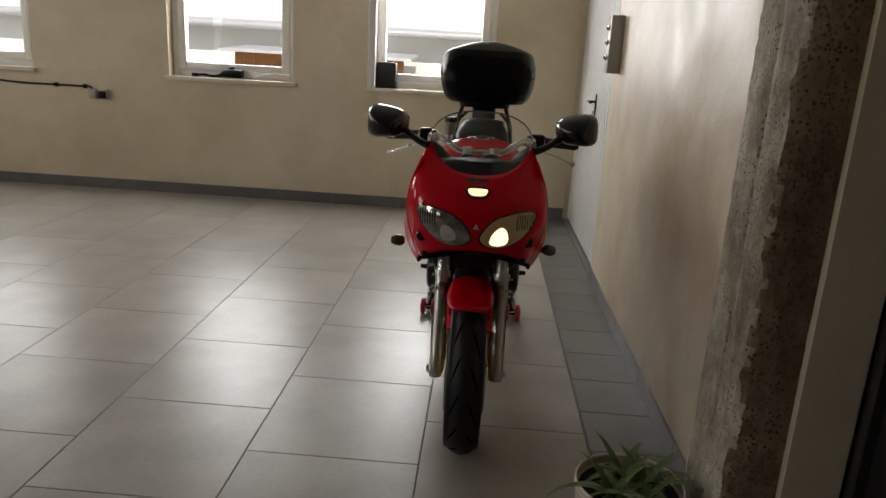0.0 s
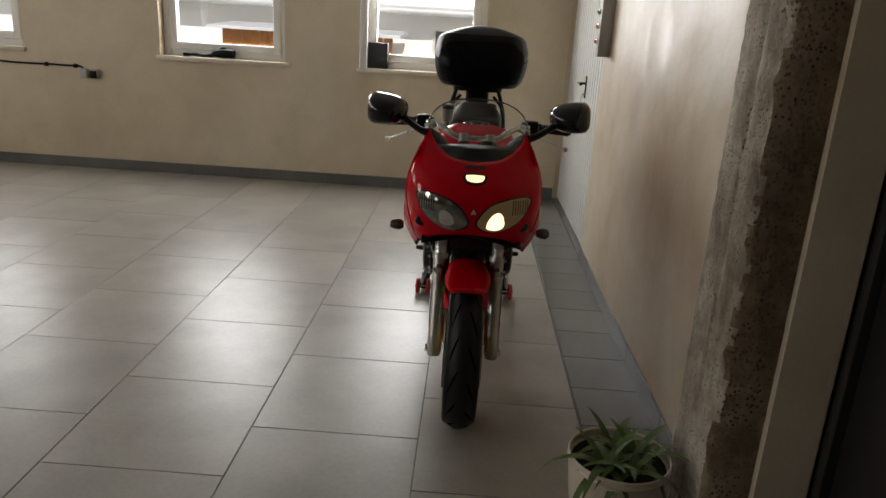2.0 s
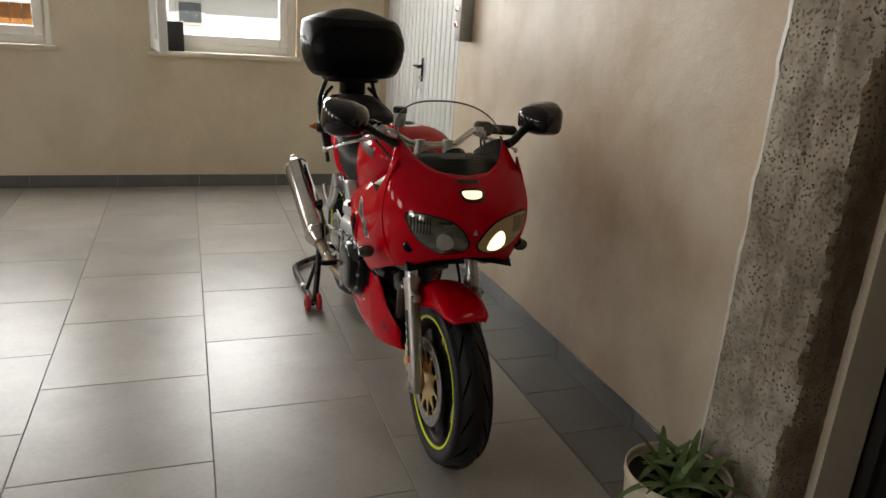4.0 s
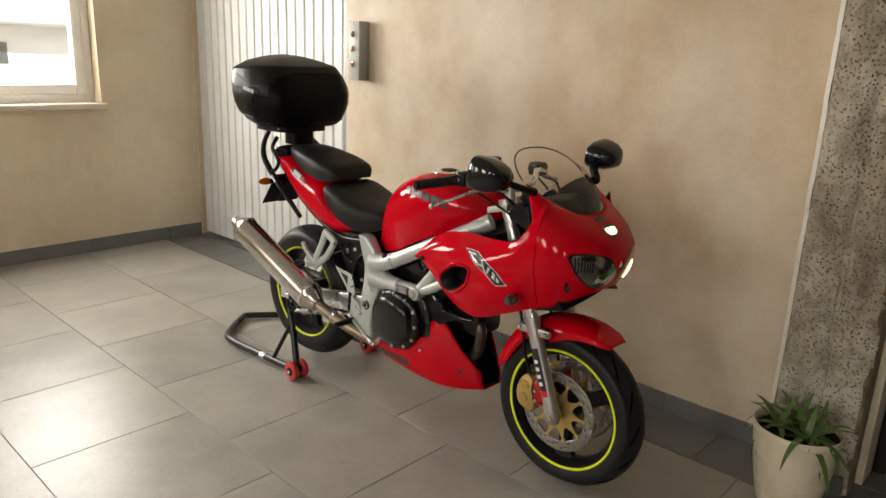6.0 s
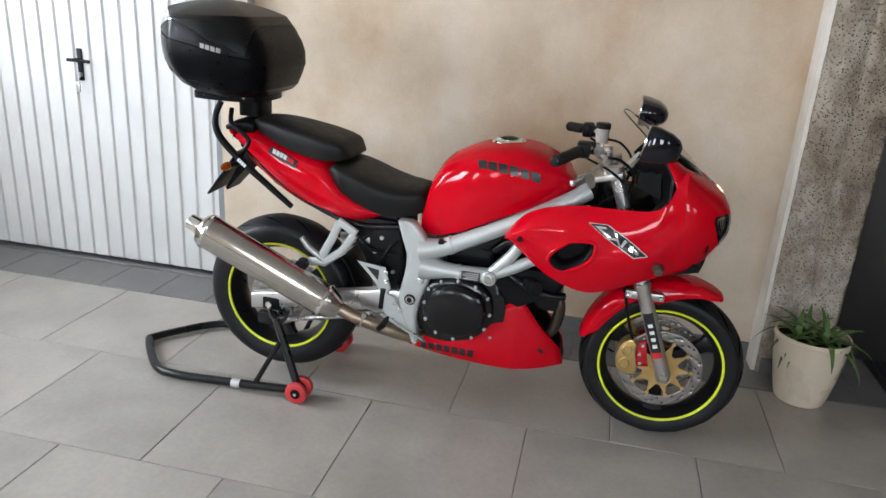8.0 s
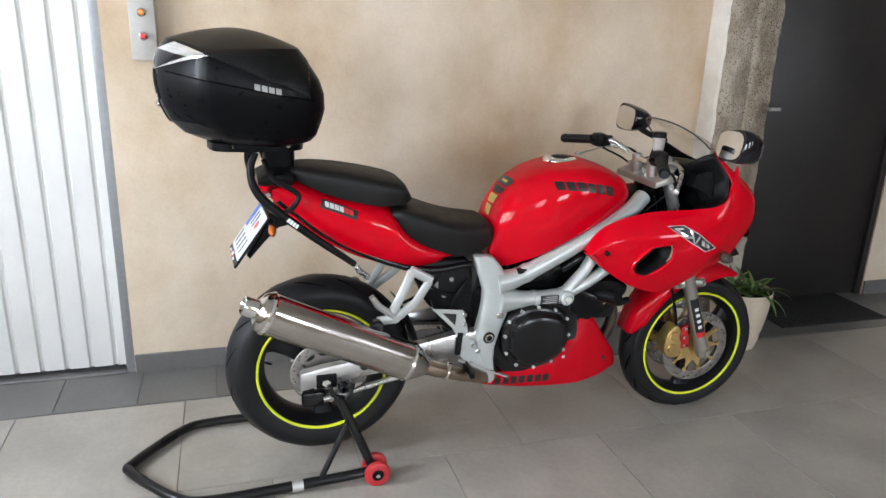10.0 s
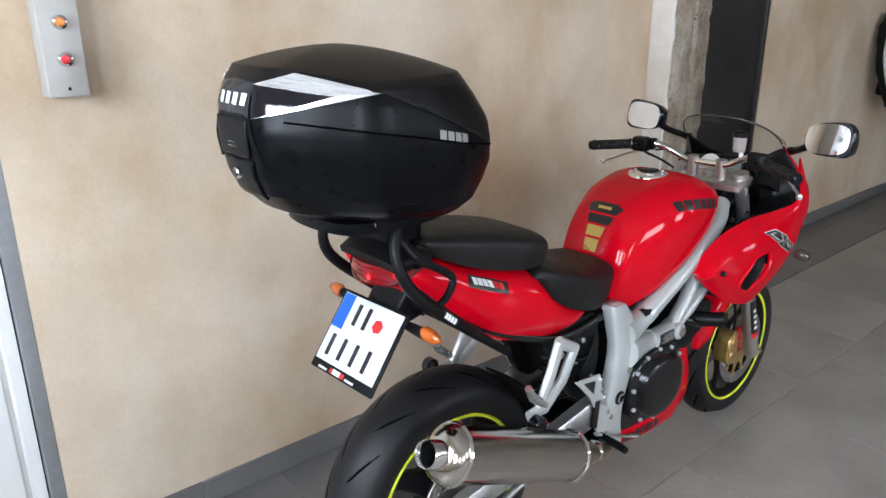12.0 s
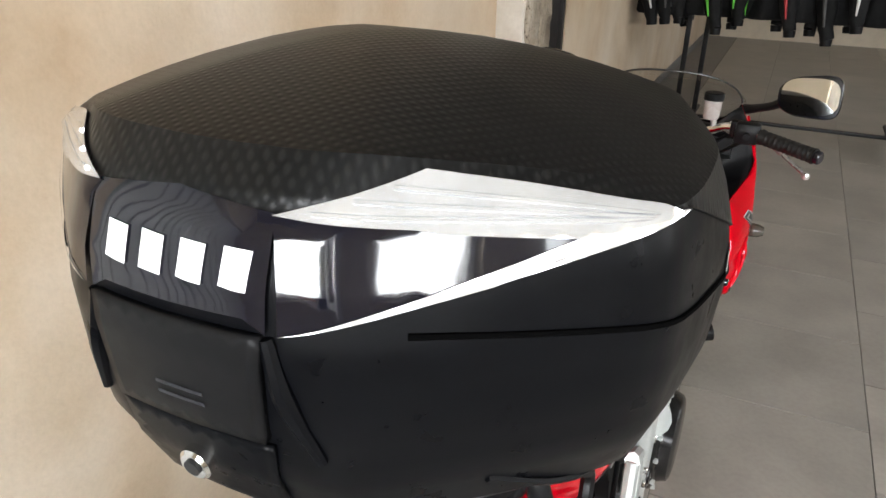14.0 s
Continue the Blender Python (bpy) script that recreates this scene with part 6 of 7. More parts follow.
def weave_material():
    """Carbon-look film: fine twill stripes."""
    m, nt, b = material("carbon_weave_film")
    tc = nt.nodes.new("ShaderNodeTexCoord")
    waves = []
    for rot in (0.6, -0.97):
        mp = nt.nodes.new("ShaderNodeMapping")
        mp.inputs["Rotation"].default_value = (0, 0, rot)
        w = nt.nodes.new("ShaderNodeTexWave")
        w.inputs["Scale"].default_value = 52.0
        w.inputs["Distortion"].default_value = 0.3
        link(nt, tc.outputs["Object"], mp.inputs[0])
        link(nt, mp.outputs[0], w.inputs["Vector"])
        waves.append(w.outputs["Fac"])
    mul = nt.nodes.new("ShaderNodeMath")
    mul.operation = "MULTIPLY"
    link(nt, waves[0], mul.inputs[0])
    link(nt, waves[1], mul.inputs[1])
    c = ramp(nt, mul.outputs[0], [(0.1, (0.003, 0.003, 0.003)), (0.6, (0.009, 0.0088, 0.0085))])
    link(nt, c.outputs[0], b.inputs["Base Color"])
    b.inputs["Roughness"].default_value = 0.38
    b.inputs["Specular IOR Level"].default_value = 0.2
    bump(nt, b, mul.outputs[0], 0.32, 0.0008)
    return m


WEAVE = weave_material()
GREY_INK = simple("grey_print", (0.28, 0.28, 0.27), 0.35)
# carbon-look lid skin, a little proud of the shell; it ends in a slanting lower edge and an upright front edge
skin_bm = bmesh.new()
for y_side in (-1, 1):
    piece = bmesh.new()
    piece.from_mesh(shell.data)
    cuts = [((0, 1.752, 0), (0, y_side, 0))]
    cuts += [((0, 1.75, 1.364), (0, -0.39, 0.92)), ((0, 1.492, 1.30), (0, 1.0, 0.04))] if y_side < 0 else [((0, 1.75, 1.364), (0, -0.07, 1.0))]
    for co, no in cuts:
        geom = [*piece.verts, *piece.edges, *piece.faces]
        bmesh.ops.bisect_plane(piece, geom=geom, plane_co=co, plane_no=no, clear_inner=True)
    piece_me = bpy.data.meshes.new("skin_piece")
    piece.to_mesh(piece_me)
    piece.free()
    skin_bm.from_mesh(piece_me)
    bpy.data.meshes.remove(piece_me)
bmesh.ops.remove_doubles(skin_bm, verts=skin_bm.verts, dist=2e-4)
skin = part("lid_skin", skin_bm, WEAVE, case, "carbon-look lid skin", 19)
solidify(skin, 0.0026, 1.0)
for side in (-1, 1):
    rim = [p + Vector((-side * 0.001, 0, 0)) for p in on_case([(side * 0.4, y, z) for y, z in ((1.492, 1.374), (1.492, 1.35), (1.494, 1.30), (1.498, 1.275), (1.512, 1.262))], (-side, 0, 0))]
    part("skin_edge", tube(rim, 0.0022, 6, 16), CASE_BLACK, skin)
for side in (-1, 1):
    seam = on_case([(side * 0.4, y, z) for y, z in spline(((1.870, 1.316), (1.84, 1.312), (1.76, 1.300), (1.66, 1.282), (1.56, 1.262), (1.48, 1.248)), 48).tolist()], (-side, 0, 0))
    part("lid_seam", tube([p + Vector((side * 0.0006, 0.0006, 0)) for p in seam], 0.0019, 6), GROOVE, shell)
    crease = on_case([(side * 0.4, y, z) for y, z in ((1.83, 1.205), (1.78, 1.180), (1.70, 1.165), (1.60, 1.160))], (-side, 0, 0))
    part("crease", tube(crease, 0.0028, 6, 24), CASE_BLACK, shell)
    # model bars
    for k in range(4):
        y = (1.642 - 0.0185 * k) if side < 0 else (1.566 + 0.0185 * k)
        sg = -1 if side < 0 else 1
        z = 1.262 + (y - 1.56) * 0.22
        decal("model_print", [(side * 0.4, y, z), (side * 0.4, y + sg * 0.0150, z + sg * 0.0033), (side * 0.4, y + sg * 0.0150, z + 0.016 + sg * 0.0033), (side * 0.4, y, z + 0.016)], (-side, 0, 0), case_tree, GREY_INK, shell, 0.0014, 2)
    # silver arrow-shaped reflector wrapping the rear corner
    dr = (-side * 0.66, -0.75, 0)
    A, B, T = (side * 0.056, 1.886, 1.373), (side * 0.106, 1.832, 1.393), (side * 0.227, 1.750, 1.363)
    I, D = (side * 0.177, 1.800, 1.3585), (side * 0.058, 1.893, 1.318)
    refl = decal("reflector", [A, B, T, I], dr, case_tree, SILVER_INK, case, 0.0048, 7, "silver arrow-shaped reflector")
    decal("reflector", [T, I, D], dr, case_tree, SILVER_INK, refl, 0.0046, 7)
    decal("band_wing", [A, I, D], dr, case_tree, GLOSS_BLACK, refl, 0.0036, 7)
    for k in range(3):
        a = Vector(A).lerp(Vector(B), (k + 0.6) / 3.6)
        line = [p + Vector((side * 0.0036, 0.0040, 0.001)) for p in on_case([a.lerp(Vector(T), u) for u in np.linspace(0.02, 0.86, 9).tolist()], dr)]
        part("reflector_rib", tube(line, [0.0016] * 8 + [0.0005], 6), SILVER_INK, refl)
# gloss black rear band with lettering bars
band = [(x, 1.95, z) for x, z in ((-0.058, 1.374), (0.0, 1.380), (0.058, 1.374), (0.058, 1.318), (0.046, 1.325), (-0.046, 1.325), (-0.058, 1.318))]
band_ob = decal("rear_band", band, (0, -1, 0), case_tree, GLOSS_BLACK, case, 0.0034, 6, "gloss black rear band")
for k in range(4):
    x = 0.042 - 0.0252 * k
    decal("brand_bar", [(x, 1.95, 1.340), (x - 0.0150, 1.95, 1.339), (x - 0.0170, 1.95, 1.3585), (x - 0.002, 1.95, 1.3595)], (0, -1, 0), case_tree, WHITE_INK, band_ob, 0.0044, 2)
# latch flap, lock plate and lock
flap = decal("latch_flap", [(x, 1.95, z) for x, z in ((-0.056, 1.317), (0.056, 1.317), (0.052, 1.250), (-0.052, 1.250))], (0, -1, 0), case_tree, BLACK_PLASTIC, case, 0.006, 5, "black latch flap")
solidify(flap, 0.006)
for k in range(2):
    decal("flap_mark", [(x, 1.95, z) for x, z in ((-0.018, 1.276 - 0.007 * k), (0.014, 1.276 - 0.007 * k), (0.014, 1.2735 - 0.007 * k), (-0.018, 1.2735 - 0.007 * k))], (0, -1, 0), case_tree, GLOSS_BLACK, flap, 0.0068, 2)
lockp = decal("lock_plate", [(x, 1.95, z) for x, z in ((-0.054, 1.245), (0.054, 1.245), (0.046, 1.172), (-0.046, 1.172))], (0, -1, 0), case_tree, CASE_BLACK, case, 0.004, 5, "lower lock plate")
solidify(lockp, 0.004)
for side in (-1, 1):
    rib = on_case([(side * x, 1.95, z) for x, z in ((0.058, 1.316), (0.066, 1.280), (0.080, 1.238))], (0, -1, 0))
    part("rear_rib", tube([p + Vector((0, 0.002, 0)) for p in rib], [0.004, 0.006, 0.003], 8, 12), CASE_BLACK, case)
hit, nrm, _, _ = case_tree.ray_cast((0.0, 2.4, 1.218), (0, -1, 0))
lock = part("lock", disc(hit + nrm * 0.006, nrm, 0.011, 0.012, 24, 0.002), CHROME, case, "chrome key lock")
part("keyhole", disc(hit + nrm * 0.0125, nrm, 0.0055, 0.002, 14), BLACK_INK, lock)

# ---- paddock stand ----
stand = thing("paddock_stand", (BIKE_X, 0, 0), "black tubular paddock stand with red wheels under the swingarm", "stand")
STAND_BLACK = simple("black_powder_coat", (0.006, 0.006, 0.0065), 0.3, vary=0.12, coat=0.1, spec=0.3)
part("base_tube", tube([(-0.225, 1.312, 0.040), (-0.228, 1.40, 0.034), (-0.233, 1.62, 0.026), (-0.238, 1.82, 0.022), (-0.205, 1.93, 0.022), (-0.03, 2.080, 0.022), (0.03, 2.080, 0.022), (0.205, 1.93, 0.022), (0.238, 1.82, 0.022), (0.233, 1.62, 0.026), (0.228, 1.40, 0.034), (0.225, 1.312, 0.040)], 0.0165, 14, 70), STAND_BLACK, stand, "bent black base tube")
for side in (-1, 1):
    x = side * 0.225
    part("upright", tube([(side * 0.215, 1.315, 0.045), (side * 0.195, 1.365, 0.17), (side * 0.178, 1.418, 0.300)], 0.0155, 12), STAND_BLACK, stand)
    part("strut", tube([(side * 0.230, 1.490, 0.032), (side * 0.200, 1.395, 0.215)], 0.010, 10), STAND_BLACK, stand)
    part("fork_cradle", tube([(side * 0.180, 1.405, 0.285), (side * 0.176, 1.380, 0.310), (side * 0.172, 1.372, 0.340)], 0.009, 8), STAND_BLACK, stand)
    part("fork_cradle", tube([(side * 0.180, 1.412, 0.290), (side * 0.176, 1.440, 0.312), (side * 0.172, 1.446, 0.335)], 0.009, 8), STAND_BLACK, stand)
    part("sleeve", tube([(side * 0.2335, 1.545, 0.0275), (side * 0.2345, 1.580, 0.0265)], 0.0185, 14), simple("bright_label_sleeve", (0.62, 0.62, 0.62), 0.3, metal=0.6), stand)
    for dx in (-0.028, 0.028):
        w = part("wheel", lathe([(0.012, -0.011), (0.036, -0.012), (0.042, -0.008), (0.0435, 0.0), (0.042, 0.008), (0.036, 0.012), (0.012, 0.011)], "X", (x + dx * 1.0, 1.305, 0.0435), 32), simple("red_polyurethane", (0.50, 0.03, 0.035), 0.4), stand, "red plastic stand wheel")
        part("hub", disc((x + dx, 1.305, 0.0435), (1, 0, 0), 0.021, 0.027, 20, 0.003), BLACK_PLASTIC, w)
        part("nut", disc((x + dx + side * (0.014 if dx * side > 0 else -0.014), 1.305, 0.0435), (1, 0, 0), 0.008, 0.008, 6, 0.001), CHROME, w)
    part("wheel_axle", tube([(x - 0.040, 1.305, 0.0435), (x + 0.040, 1.305, 0.0435)], 0.006, 8), CHROME, stand)

# ---- potted plant ----
pot_x, pot_y = 0.560, -0.630
plant = thing("potted_plant", (pot_x, pot_y, 0), "spiky green succulent in a cream ceramic pot on the floor", "plant")
CERAMIC = simple("cream_ceramic", (0.66, 0.58, 0.44), 0.3, vary=0.04, scale=30, coat=0.3)
part("pot", lathe([tuple(p) for p in spline([(0.0, 0.002), (0.084, 0.002), (0.098, 0.012), (0.116, 0.09), (0.132, 0.19), (0.141, 0.284), (0.143, 0.292), (0.140, 0.296), (0.135, 0.290), (0.133, 0.265), (0.0, 0.262)], 44)], "Z", (0, 0, 0), 56), CERAMIC, plant, "cream glazed pot")
part("soil", lathe([(0.0, 0.272), (0.06, 0.270), (0.132, 0.266)], "Z", (0, 0, 0), 24), simple("potting_soil", (0.025, 0.018, 0.012), 0.95, vary=0.4, scale=90, bumpy=0.8), plant)
LEAF = simple("succulent_green", (0.105, 0.185, 0.045), 0.42, vary=0.35, scale=22, coat=0.15)
rng = random.Random(11)
for cx, cy, n, size in ((-0.045, -0.040, 15, 0.150), (0.045, 0.015, 15, 0.165), (-0.010, 0.060, 9, 0.135), (0.020, -0.060, 9, 0.140)):
    for k in range(n):
        a = 2.4 * k + rng.uniform(-0.3, 0.3)
        ring = k / n
        L = 1.18 * size * rng.uniform(0.75, 1.15) * (0.75 + 0.45 * ring)
        lift = 1.25 - 0.95 * ring + rng.uniform(-0.15, 0.15)
        droop = 0.45 + 1.15 * ring * rng.uniform(0.6, 1.3)
        bm = bmesh.new()
        rows = []
        for i in range(8):
            t = i / 7
            ang = lift - droop * t * 1.5
            if i == 0:
                r, z = 0.006, 0.272
            else:
                r += L / 7 * math.cos(ang)
                z += L / 7 * math.sin(ang)
            w = 0.0125 * (1 - t ** 1.8) ** 0.8 + 0.0004
            th = 0.0040 * (1 - t * 0.8)
            px, py = cx + r * math.cos(a), cy + r * math.sin(a)
            sx, sy = -math.sin(a), math.cos(a)
            rows.append([(px + sx * w, py + sy * w, z + 0.25 * w), (px, py, z - th), (px - sx * w, py - sy * w, z + 0.25 * w), (px, py, z + th * 0.3)])
        add_loft(bm, rows)
        part("leaf", bm, LEAF, plant, angle=70)


# ---- control box beside the white door ----
box_ob = thing("control_box", (WALL_X, 1.995, 1.455), "grey steel gate control box with three push buttons", "control box")
part("housing", box((-0.075, -0.045, -0.155), (-0.001, 0.045, 0.165), 0.005), GREY_PLASTIC, box_ob)
for z, colour in ((0.095, (0.02, 0.28, 0.12)), (0.015, (0.75, 0.22, 0.02)), (-0.068, (0.60, 0.02, 0.03))):
    ringb = part("button_ring", lathe([(0.010, -0.012), (0.016, -0.010), (0.017, 0.0), (0.0, 0.0)], "X", (-0.075, 0, z), 20), CHROME, box_ob)
    part("button", lathe([(0.0, -0.020), (0.008, -0.019), (0.011, -0.014), (0.011, -0.004)], "X", (-0.075, 0, z), 18), simple("button_plastic", colour, 0.3, coat=0.4), ringb)
for z in (-0.135, 0.148):
    part("screw", disc((-0.076, 0, z), (1, 0, 0), 0.004, 0.004, 10), CHROME, box_ob)

# ---- door mat ----
mat_ob = thing("door_mat", (0.865, -1.365, 0), "black ribbed rubber door mat on the tiles", "mat")
mb = bmesh.new()
add_box(mb, (-0.21, -0.345, 0.0), (0.21, 0.345, 0.008), 0.003)
part("base", mb, simple("black_rubber_mat", (0.012, 0.012, 0.012), 0.75, vary=0.2, scale=60, bumpy=0.4), mat_ob)
for k in range(22):
    y = -0.325 + 0.031 * k
    part("rib", box((-0.198, y - 0.010, 0.0075), (0.198, y + 0.010, 0.012), 0.002, 1), simple("black_mat_pile", (0.016, 0.016, 0.016), 0.95, vary=0.3, scale=200, bumpy=0.6) if k == 0 else bpy.data.materials["black_mat_pile"], mat_ob)

# ---- cable and wall sockets under the far windows ----
cable = thing("wall_cable", (0, FAR_Y, 0), "black cable clipped along the cream wall", "cable")
part("cord", tube([(-5.0, -0.010, 0.93), (-4.4, -0.010, 0.925), (-4.0, -0.012, 0.905), (-3.70, -0.010, 0.905), (-3.45, -0.012, 0.905), (-3.37, -0.012, 0.90), (-3.34, -0.016, 0.865)], 0.008, 8, 40), BLACK_PLASTIC, cable)
for x, z in ((-3.68, 0.905), (-3.42, 0.905), (-4.4, 0.925)):
    part("clip", box((x - 0.015, -0.024, z - 0.018), (x + 0.015, -0.001, z + 0.018), 0.005), BLACK_PLASTIC, cable)
for x in (-3.335, -3.245):
    s = thing("wall_socket", (x, FAR_Y, 0.845), "grey surface-mounted wall socket with a hinged lid", "socket", "wall sockets")
    part("body", box((-0.036, -0.050, -0.042), (0.036, -0.001, 0.042), 0.006), GREY_PLASTIC, s)
    part("lid", box((-0.031, -0.058, -0.036), (0.031, -0.0505, 0.030), 0.004), BLACK_PLASTIC if x > -3.3 else GREY_PLASTIC, s)

# ---- things on the window sills ----
tool = thing("power_tool", (-2.12, FAR_Y + 0.02, SILL_Z + 0.004), "black hand tool lying on the window sill", "tool")
part("body", tube([(0.10, 0.02, 0.042), (0.02, 0.02, 0.045), (-0.05, 0.02, 0.040), (-0.09, 0.02, 0.030)], [0.036, 0.040, 0.032, 0.018], 14), BLACK_PLASTIC, tool)
part("grip", tube([(-0.03, 0.02, 0.055), (-0.01, 0.02, 0.085), (0.03, 0.02, 0.088)], 0.012, 10), BLACK_PLASTIC, tool)
part("cord", tube([(-0.09, 0.02, 0.028), (-0.16, 0.0, 0.012), (-0.24, 0.03, 0.022), (-0.32, 0.01, 0.012), (-0.34, 0.03, 0.02), (-0.20, 0.05, 0.014), (-0.10, 0.05, 0.012)], 0.010, 8, 40), BLACK_PLASTIC, tool)
part("plug", box((-0.345, -0.005, 0.002), (-0.29, 0.03, 0.030), 0.006), BLACK_PLASTIC, tool)
spk = thing("black_box", (-0.755, FAR_Y + 0.035, SILL_Z + 0.003), "small black box standing on the window sill", "box")
part("body", box((-0.085, -0.045, 0.0), (0.085, 0.060, 0.215), 0.006), simple("matt_black_card", (0.010, 0.010, 0.011), 0.6, vary=0.1), spk)
# open casement leaning on the third window
leaf = thing("open_casement", (-0.875, FAR_Y, SILL_Z), "white plastic casement leaf folded open into the room", "window leaf", rz=-82)
for p, q in (((0.0, -0.03, 0.02), (0.07, 0.03, 1.22)), ((0.45, -0.03, 0.02), (0.52, 0.03, 1.22)), ((0.07, -0.03, 0.02), (0.45, 0.03, 0.09)), ((0.07, -0.03, 1.15), (0.45, 0.03, 1.22))):
    part("leaf_bar", box(p, q, 0.008), PVC, leaf)
pn = part("pane", box((0.065, -0.004, 0.085), (0.455, 0.004, 1.155)), GLASS, leaf)
pn.visible_shadow = False

# ---- clothes rail with jackets ----
rail = thing("clothes_rail", (0.0, -3.78, 0), "black steel clothes rail on castor feet", "clothes rail")
RAIL_BLACK = simple("black_steel_tube", (0.008, 0.008, 0.009), 0.4, vary=0.1, spec=0.3)
part("top_bar", tube([(0.93, 0.0, 1.66), (-1.25, 0.0, 1.66)], 0.016, 12), RAIL_BLACK, rail)
for x, y in ((0.575, 0.0), (0.455, -0.16), (-1.05, 0.0), (-0.93, -0.16)):
    part("post", box((x - 0.018, y - 0.018, 0.10), (x + 0.018, y + 0.018, 1.66), 0.003), RAIL_BLACK, rail)
for x in (0.575, -1.05):
    part("foot", box((x - 0.022, -0.42, 0.075), (x + 0.022, 0.40, 0.110), 0.004), RAIL_BLACK, rail)
    for y in (-0.38, 0.37):
        part("castor", lathe([(0.0, -0.012), (0.030, -0.012), (0.036, -0.006), (0.036, 0.006), (0.030, 0.012), (0.0, 0.012)], "X", (x, y, 0.036), 18), simple("grey_castor", (0.08, 0.08, 0.08), 0.5), rail)
for x in (0.455, -0.93):
    part("foot", box((x - 0.02, -0.36, 0.112), (x + 0.02, 0.10, 0.140), 0.004), RAIL_BLACK, rail)
part("base_bar", box((-1.05, -0.02, 0.111), (0.575, 0.02, 0.135), 0.003), RAIL_BLACK, rail)


def jacket(x, y, rz, base, accent, seed, label):
    """A motorcycle jacket on a hanger: body, two sleeves with armour swellings, collar and piping."""
    j = thing("riding_jacket", (x, y, 1.645), label, "jacket", "jackets on the rail", rz)
    r = random.Random(seed)
    cloth = simple("jacket_cloth", tuple(0.35 * c for c in base), 0.7, spec=0.2, vary=0.25, scale=35, bumpy=0.5)
    bm = bmesh.new()
    rings = []
    for z, w, d in ((-0.12, 0.055, 0.05), (-0.15, 0.10, 0.06), (-0.18, 0.19, 0.075), (-0.24, 0.215, 0.10), (-0.36, 0.205, 0.115), (-0.50, 0.190, 0.11), (-0.62, 0.185, 0.105), (-0.74, 0.195, 0.10), (-0.76, 0.185, 0.085)):
        ring = []
        for k in range(40):
            g = 2 * math.pi * k / 40
            n = 1 + 0.20 * noise.noise((math.cos(g) * 2 + seed, math.sin(g) * 2, z * 7)) + 0.07 * noise.noise((math.cos(g) * 6, math.sin(g) * 6 + seed, z * 22))
            ring.append((w * n * math.copysign(abs(math.cos(g)) ** 0.8, math.cos(g)), d * n * math.sin(g), z))
        rings.append(ring)
    add_loft(bm, rings)
    part("body", bm, cloth, j, angle=60)
    part("collar", lathe([(0.050, -0.13), (0.060, -0.085), (0.054, -0.080), (0.044, -0.125)], "Z", (0, 0, 0), 18, True), cloth, j)
    for side in (-1, 1):
        sway, fwd, drop = r.uniform(-0.07, 0.05), r.uniform(-0.05, 0.09), r.uniform(0.92, 1.06)
        path = [(side * 0.180, 0, -0.20), (side * 0.238, 0.01, -0.30 * drop), (side * (0.268 + 0.4 * sway), 0.02 + 0.3 * fwd, -0.45 * drop), (side * (0.272 + 0.8 * sway), 0.035 + 0.6 * fwd, -0.58 * drop), (side * (0.262 + 1.1 * sway), 0.055 + fwd, -0.72 * drop), (side * (0.250 + 1.2 * sway), 0.07 + 1.1 * fwd, -0.80 * drop)]
        sleeve_bm = tube(path, [0.072, 0.074, 0.058, 0.068, 0.049, 0.040], 16, 40)
        for v in sleeve_bm.verts:
            v.co += 0.012 * Vector(noise.noise_vector(v.co * 14 + Vector((seed, side, 0))))
        part("sleeve", sleeve_bm, cloth, j, angle=70)
        pipe = [(px + side * 0.052, py + 0.040, pz) for px, py, pz in path[1:5]]
        part("piping", tube(pipe, [0.008, 0.013, 0.013, 0.006], 8, 16), accent, j, "coloured sleeve stripe")
        part("cuff", tube([path[-1], (path[-1][0], path[-1][1] + 0.005, path[-1][2] - 0.045)], [0.041, 0.037], 12), BLACK_PLASTIC, j)
    part("zip", box((-0.006, 0.098, -0.74), (0.006, 0.118, -0.20), 0.002), accent, j)
    part("hanger", tube([(-0.17, 0, -0.185), (0, 0, -0.10), (0.17, 0, -0.185)], 0.010, 8, 16), BLACK_PLASTIC, j)
    part("hook", tube([(0, 0, -0.10), (0, 0, -0.01), (0.018, 0, 0.018), (0.0, 0, 0.030), (-0.018, 0, 0.018)], 0.003, 8, 20), CHROME, j)
    return j


GREEN_TRIM = simple("bright_green_trim", (0.10, 0.50, 0.03), 0.5)
WHITE_TRIM = simple("white_trim", (0.62, 0.62, 0.60), 0.5)
GREY_TRIM = simple("grey_trim", (0.06, 0.06, 0.06), 0.5)
RED_TRIM = simple("red_trim", (0.35, 0.01, 0.015), 0.5)
RACK = ((0.83, 68, WHITE_TRIM), (0.70, 72, GREY_TRIM), (0.49, 14, GREY_TRIM), (0.23, 20, GREEN_TRIM), (-0.02, 24, GREEN_TRIM), (-0.27, 35, RED_TRIM), (-0.50, 40, GREY_TRIM), (-0.72, 44, WHITE_TRIM), (-0.95, 40, GREY_TRIM))
for k, (x, rz, trim) in enumerate(RACK):
    y, base = -3.78, (0.016 + 0.006 * (k % 3), 0.016 + 0.006 * (k % 3), 0.017 + 0.006 * (k % 3))
    trims = {GREEN_TRIM: "green striped", WHITE_TRIM: "white piped", GREY_TRIM: "plain", RED_TRIM: "red trimmed"}
    jacket(x, y, rz, base, trim, k * 3 + 1, "black %s motorcycle jacket hanging on the rail" % trims[trim])

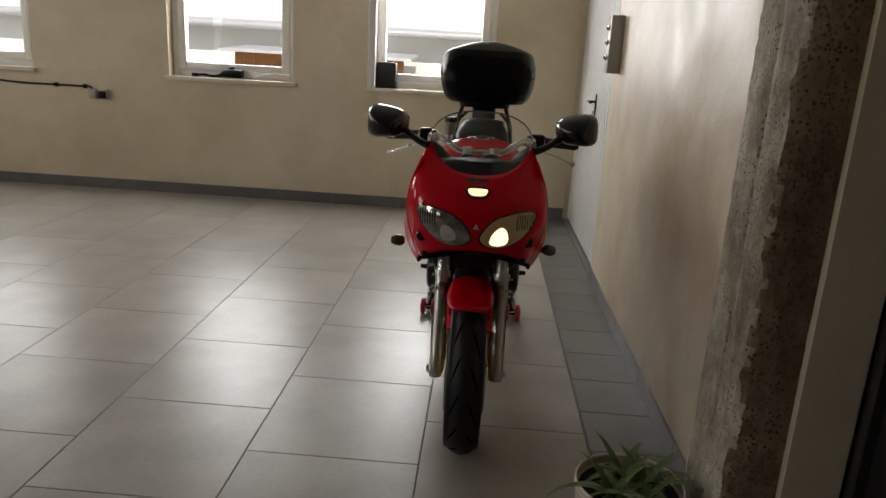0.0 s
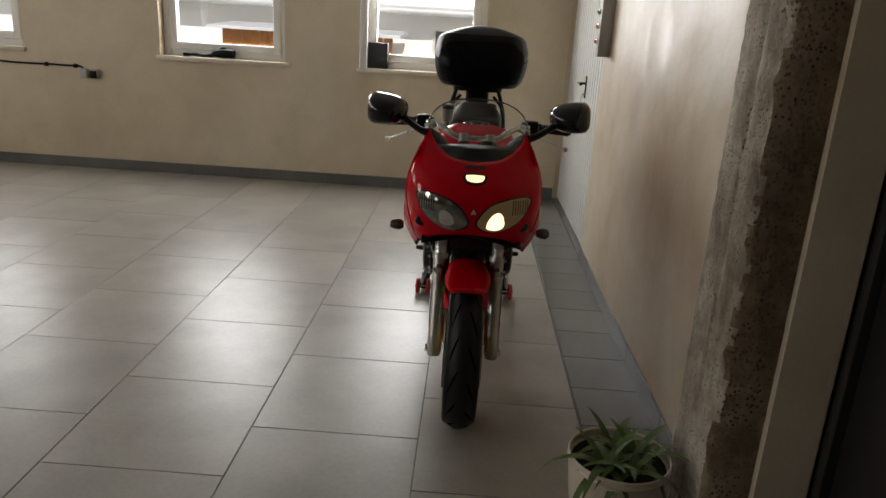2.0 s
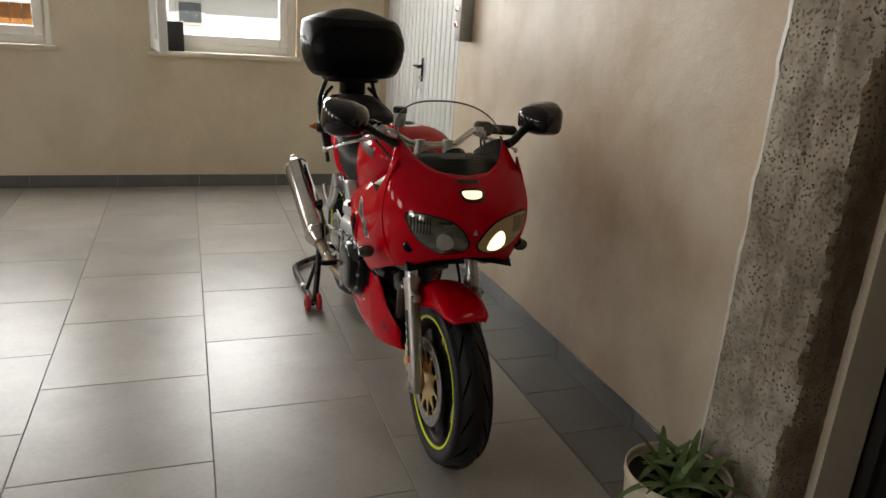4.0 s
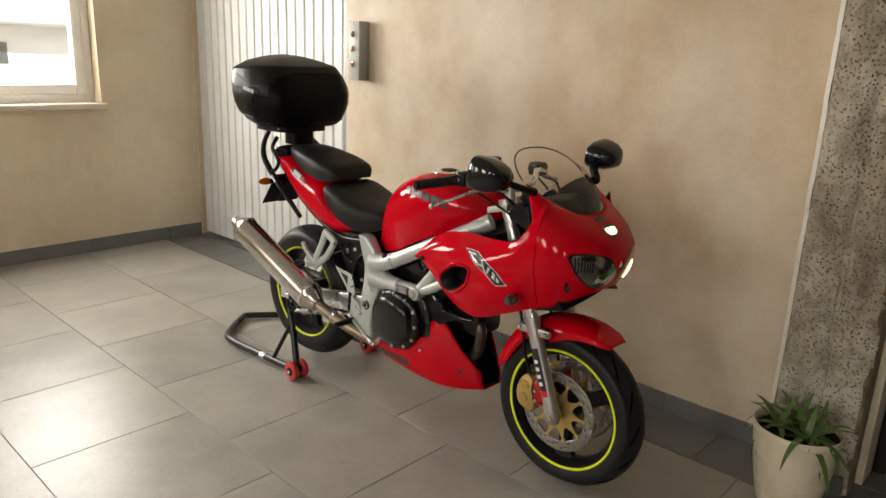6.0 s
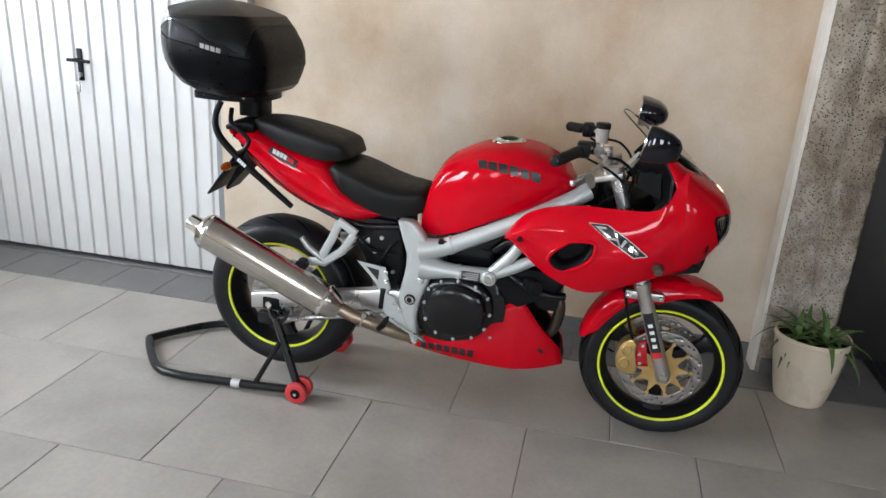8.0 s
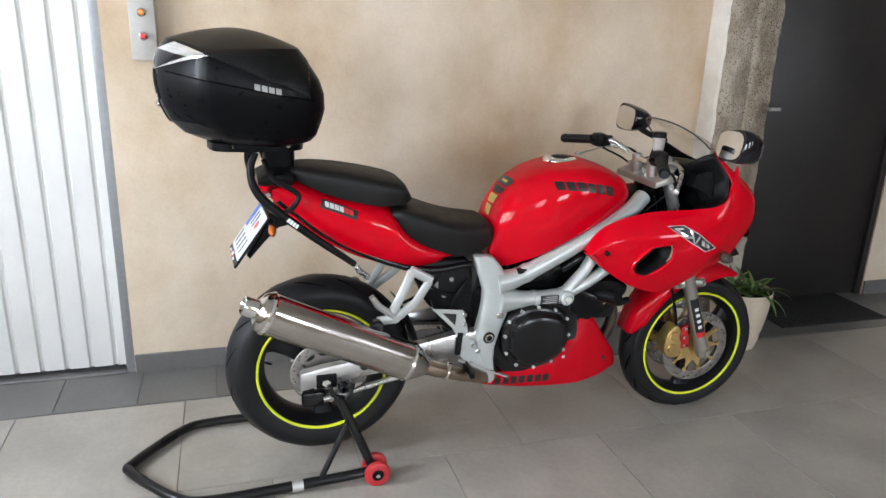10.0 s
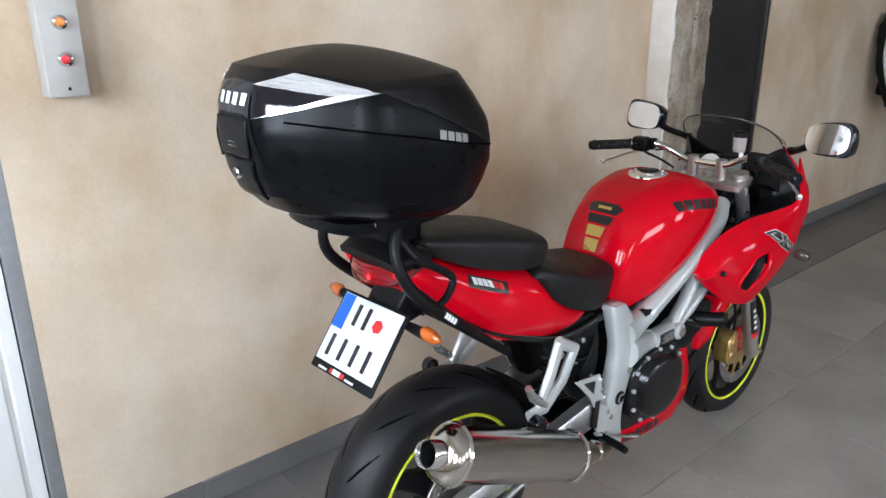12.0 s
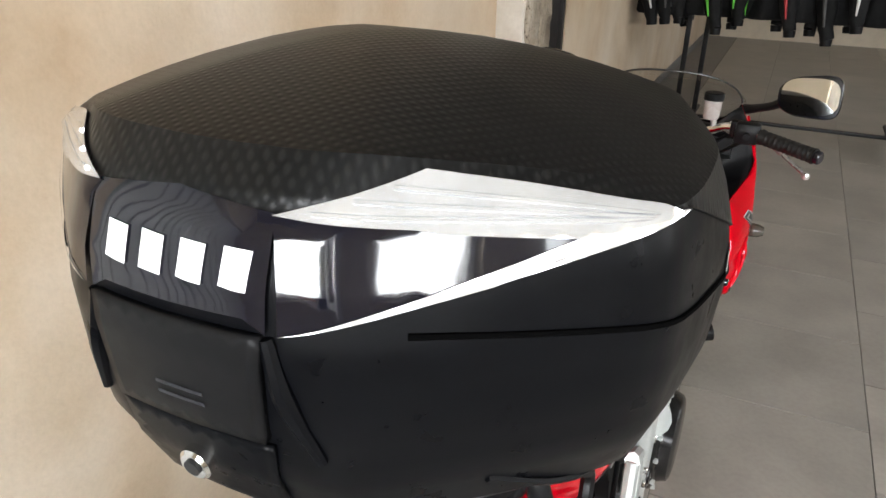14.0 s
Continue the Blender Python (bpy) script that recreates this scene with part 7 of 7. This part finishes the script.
# ---- outside ----
ground = tagged(finish("ground", box((-400, FAR_Y + 0.45, -0.6), (400, 400, -0.4)), simple("pale_asphalt", (0.40, 0.40, 0.38), 0.9, scale=3.0)), "pale yard outside the windows", "ground", kind="structure")
hall = thing("white_building", (0, 13.0, -0.4), "white rendered building with a pale roof edge across the yard", "building")
part("wall", box((-22, 0, 0), (14, 6, 2.05)), simple("white_render", (0.88, 0.88, 0.86), 0.85, scale=4.0, vary=0.03), hall)
part("roof", plate([(-0.5, 2.05), (6.3, 2.05), (6.3, 2.35), (3.0, 2.45), (-0.5, 2.20)], -22.4, 14.4), simple("pale_roof_sheet", (0.60, 0.61, 0.62), 0.5, vary=0.06), hall)
part("gutter", tube([(-22.4, -0.55, 2.10), (14.4, -0.55, 2.10)], 0.08, 10), simple("zinc_gutter", (0.55, 0.56, 0.57), 0.5, metal=0.2), hall)
for x in (-11.4, -0.55, 2.08):
    win = part("window", box((x - 0.26, -0.03, 1.34), (x + 0.26, 0.02, 1.80), 0.01), PVC, hall)
    part("pane", box((x - 0.20, -0.045, 1.39), (x + 0.20, -0.031, 1.75)), simple("dim_pane", (0.10, 0.12, 0.13), 0.1) if x < -11 else bpy.data.materials["dim_pane"], win)
shed = thing("wooden_shed", (-3.1, 11.5, -0.4), "orange-brown boarded wooden shed", "shed")
BOARD = simple("orange_larch_board", (0.50, 0.21, 0.06), 0.6, vary=0.2, scale=9)
for k in range(18):
    part("board", box((-1.6 + 0.18 * k, 0, 0), (-1.43 + 0.18 * k, 0.04, 1.58), 0.006, 1), BOARD, shed)
part("shed_roof", plate([(-0.3, 1.58), (1.2, 1.66), (1.2, 1.71), (-0.3, 1.63)], -1.8, 1.8), bpy.data.materials["pale_roof_sheet"], shed)

# bright hazy sky far behind the yard
tagged(finish("backdrop", box((-260, 150, -3), (260, 151, 90)), glow("hazy_sky", (0.93, 0.96, 1.0), 3.0)), "bright hazy white sky", "sky", kind="structure")


# ---- floor tiles, laid in half bond ----
def tile_mesh(name, w, l, mat):
    bm = box((0.0, 0.0, -0.012), (w, l, 0.0))
    top = [e for e in bm.edges if all(v.co.z > -0.001 for v in e.verts)]
    bmesh.ops.bevel(bm, geom=top, offset=0.0012, segments=1, affect="EDGES")
    bmesh.ops.recalc_face_normals(bm, faces=bm.faces)
    me = bpy.data.meshes.new(name)
    bm.to_mesh(me)
    bm.free()
    me.materials.append(mat)
    return me


FULL_TILE = tile_mesh("tile", 0.5970, 0.5970, TILE)
STRIP_TILE = tile_mesh("strip_tile", 0.285, 0.2970, TILE_DARK)
for i in range(-10, 1):
    x = -0.63 + 0.6 * (i + 1)
    shift = 0.437 if i % 2 else 0.137
    for k in range(-17, 7):
        y = shift + 0.6 * k
        if y > FAR_Y or y + 0.6 < NEAR_Y:
            continue
        ob = new("tile", FULL_TILE)
        ob.parent = floor
        ob.location = (x + 0.0015, y + 0.0015, 0.0)
for k in range(-32, 14):
    ob = new("tile", STRIP_TILE)
    ob.parent = floor
    ob.location = (0.5785, 0.02 + 0.3 * k, 0.0)
    if k < -1:
        ob = new("tile", STRIP_TILE)
        ob.parent = floor
        ob.location = (0.8660, 0.02 + 0.3 * k, 0.0)
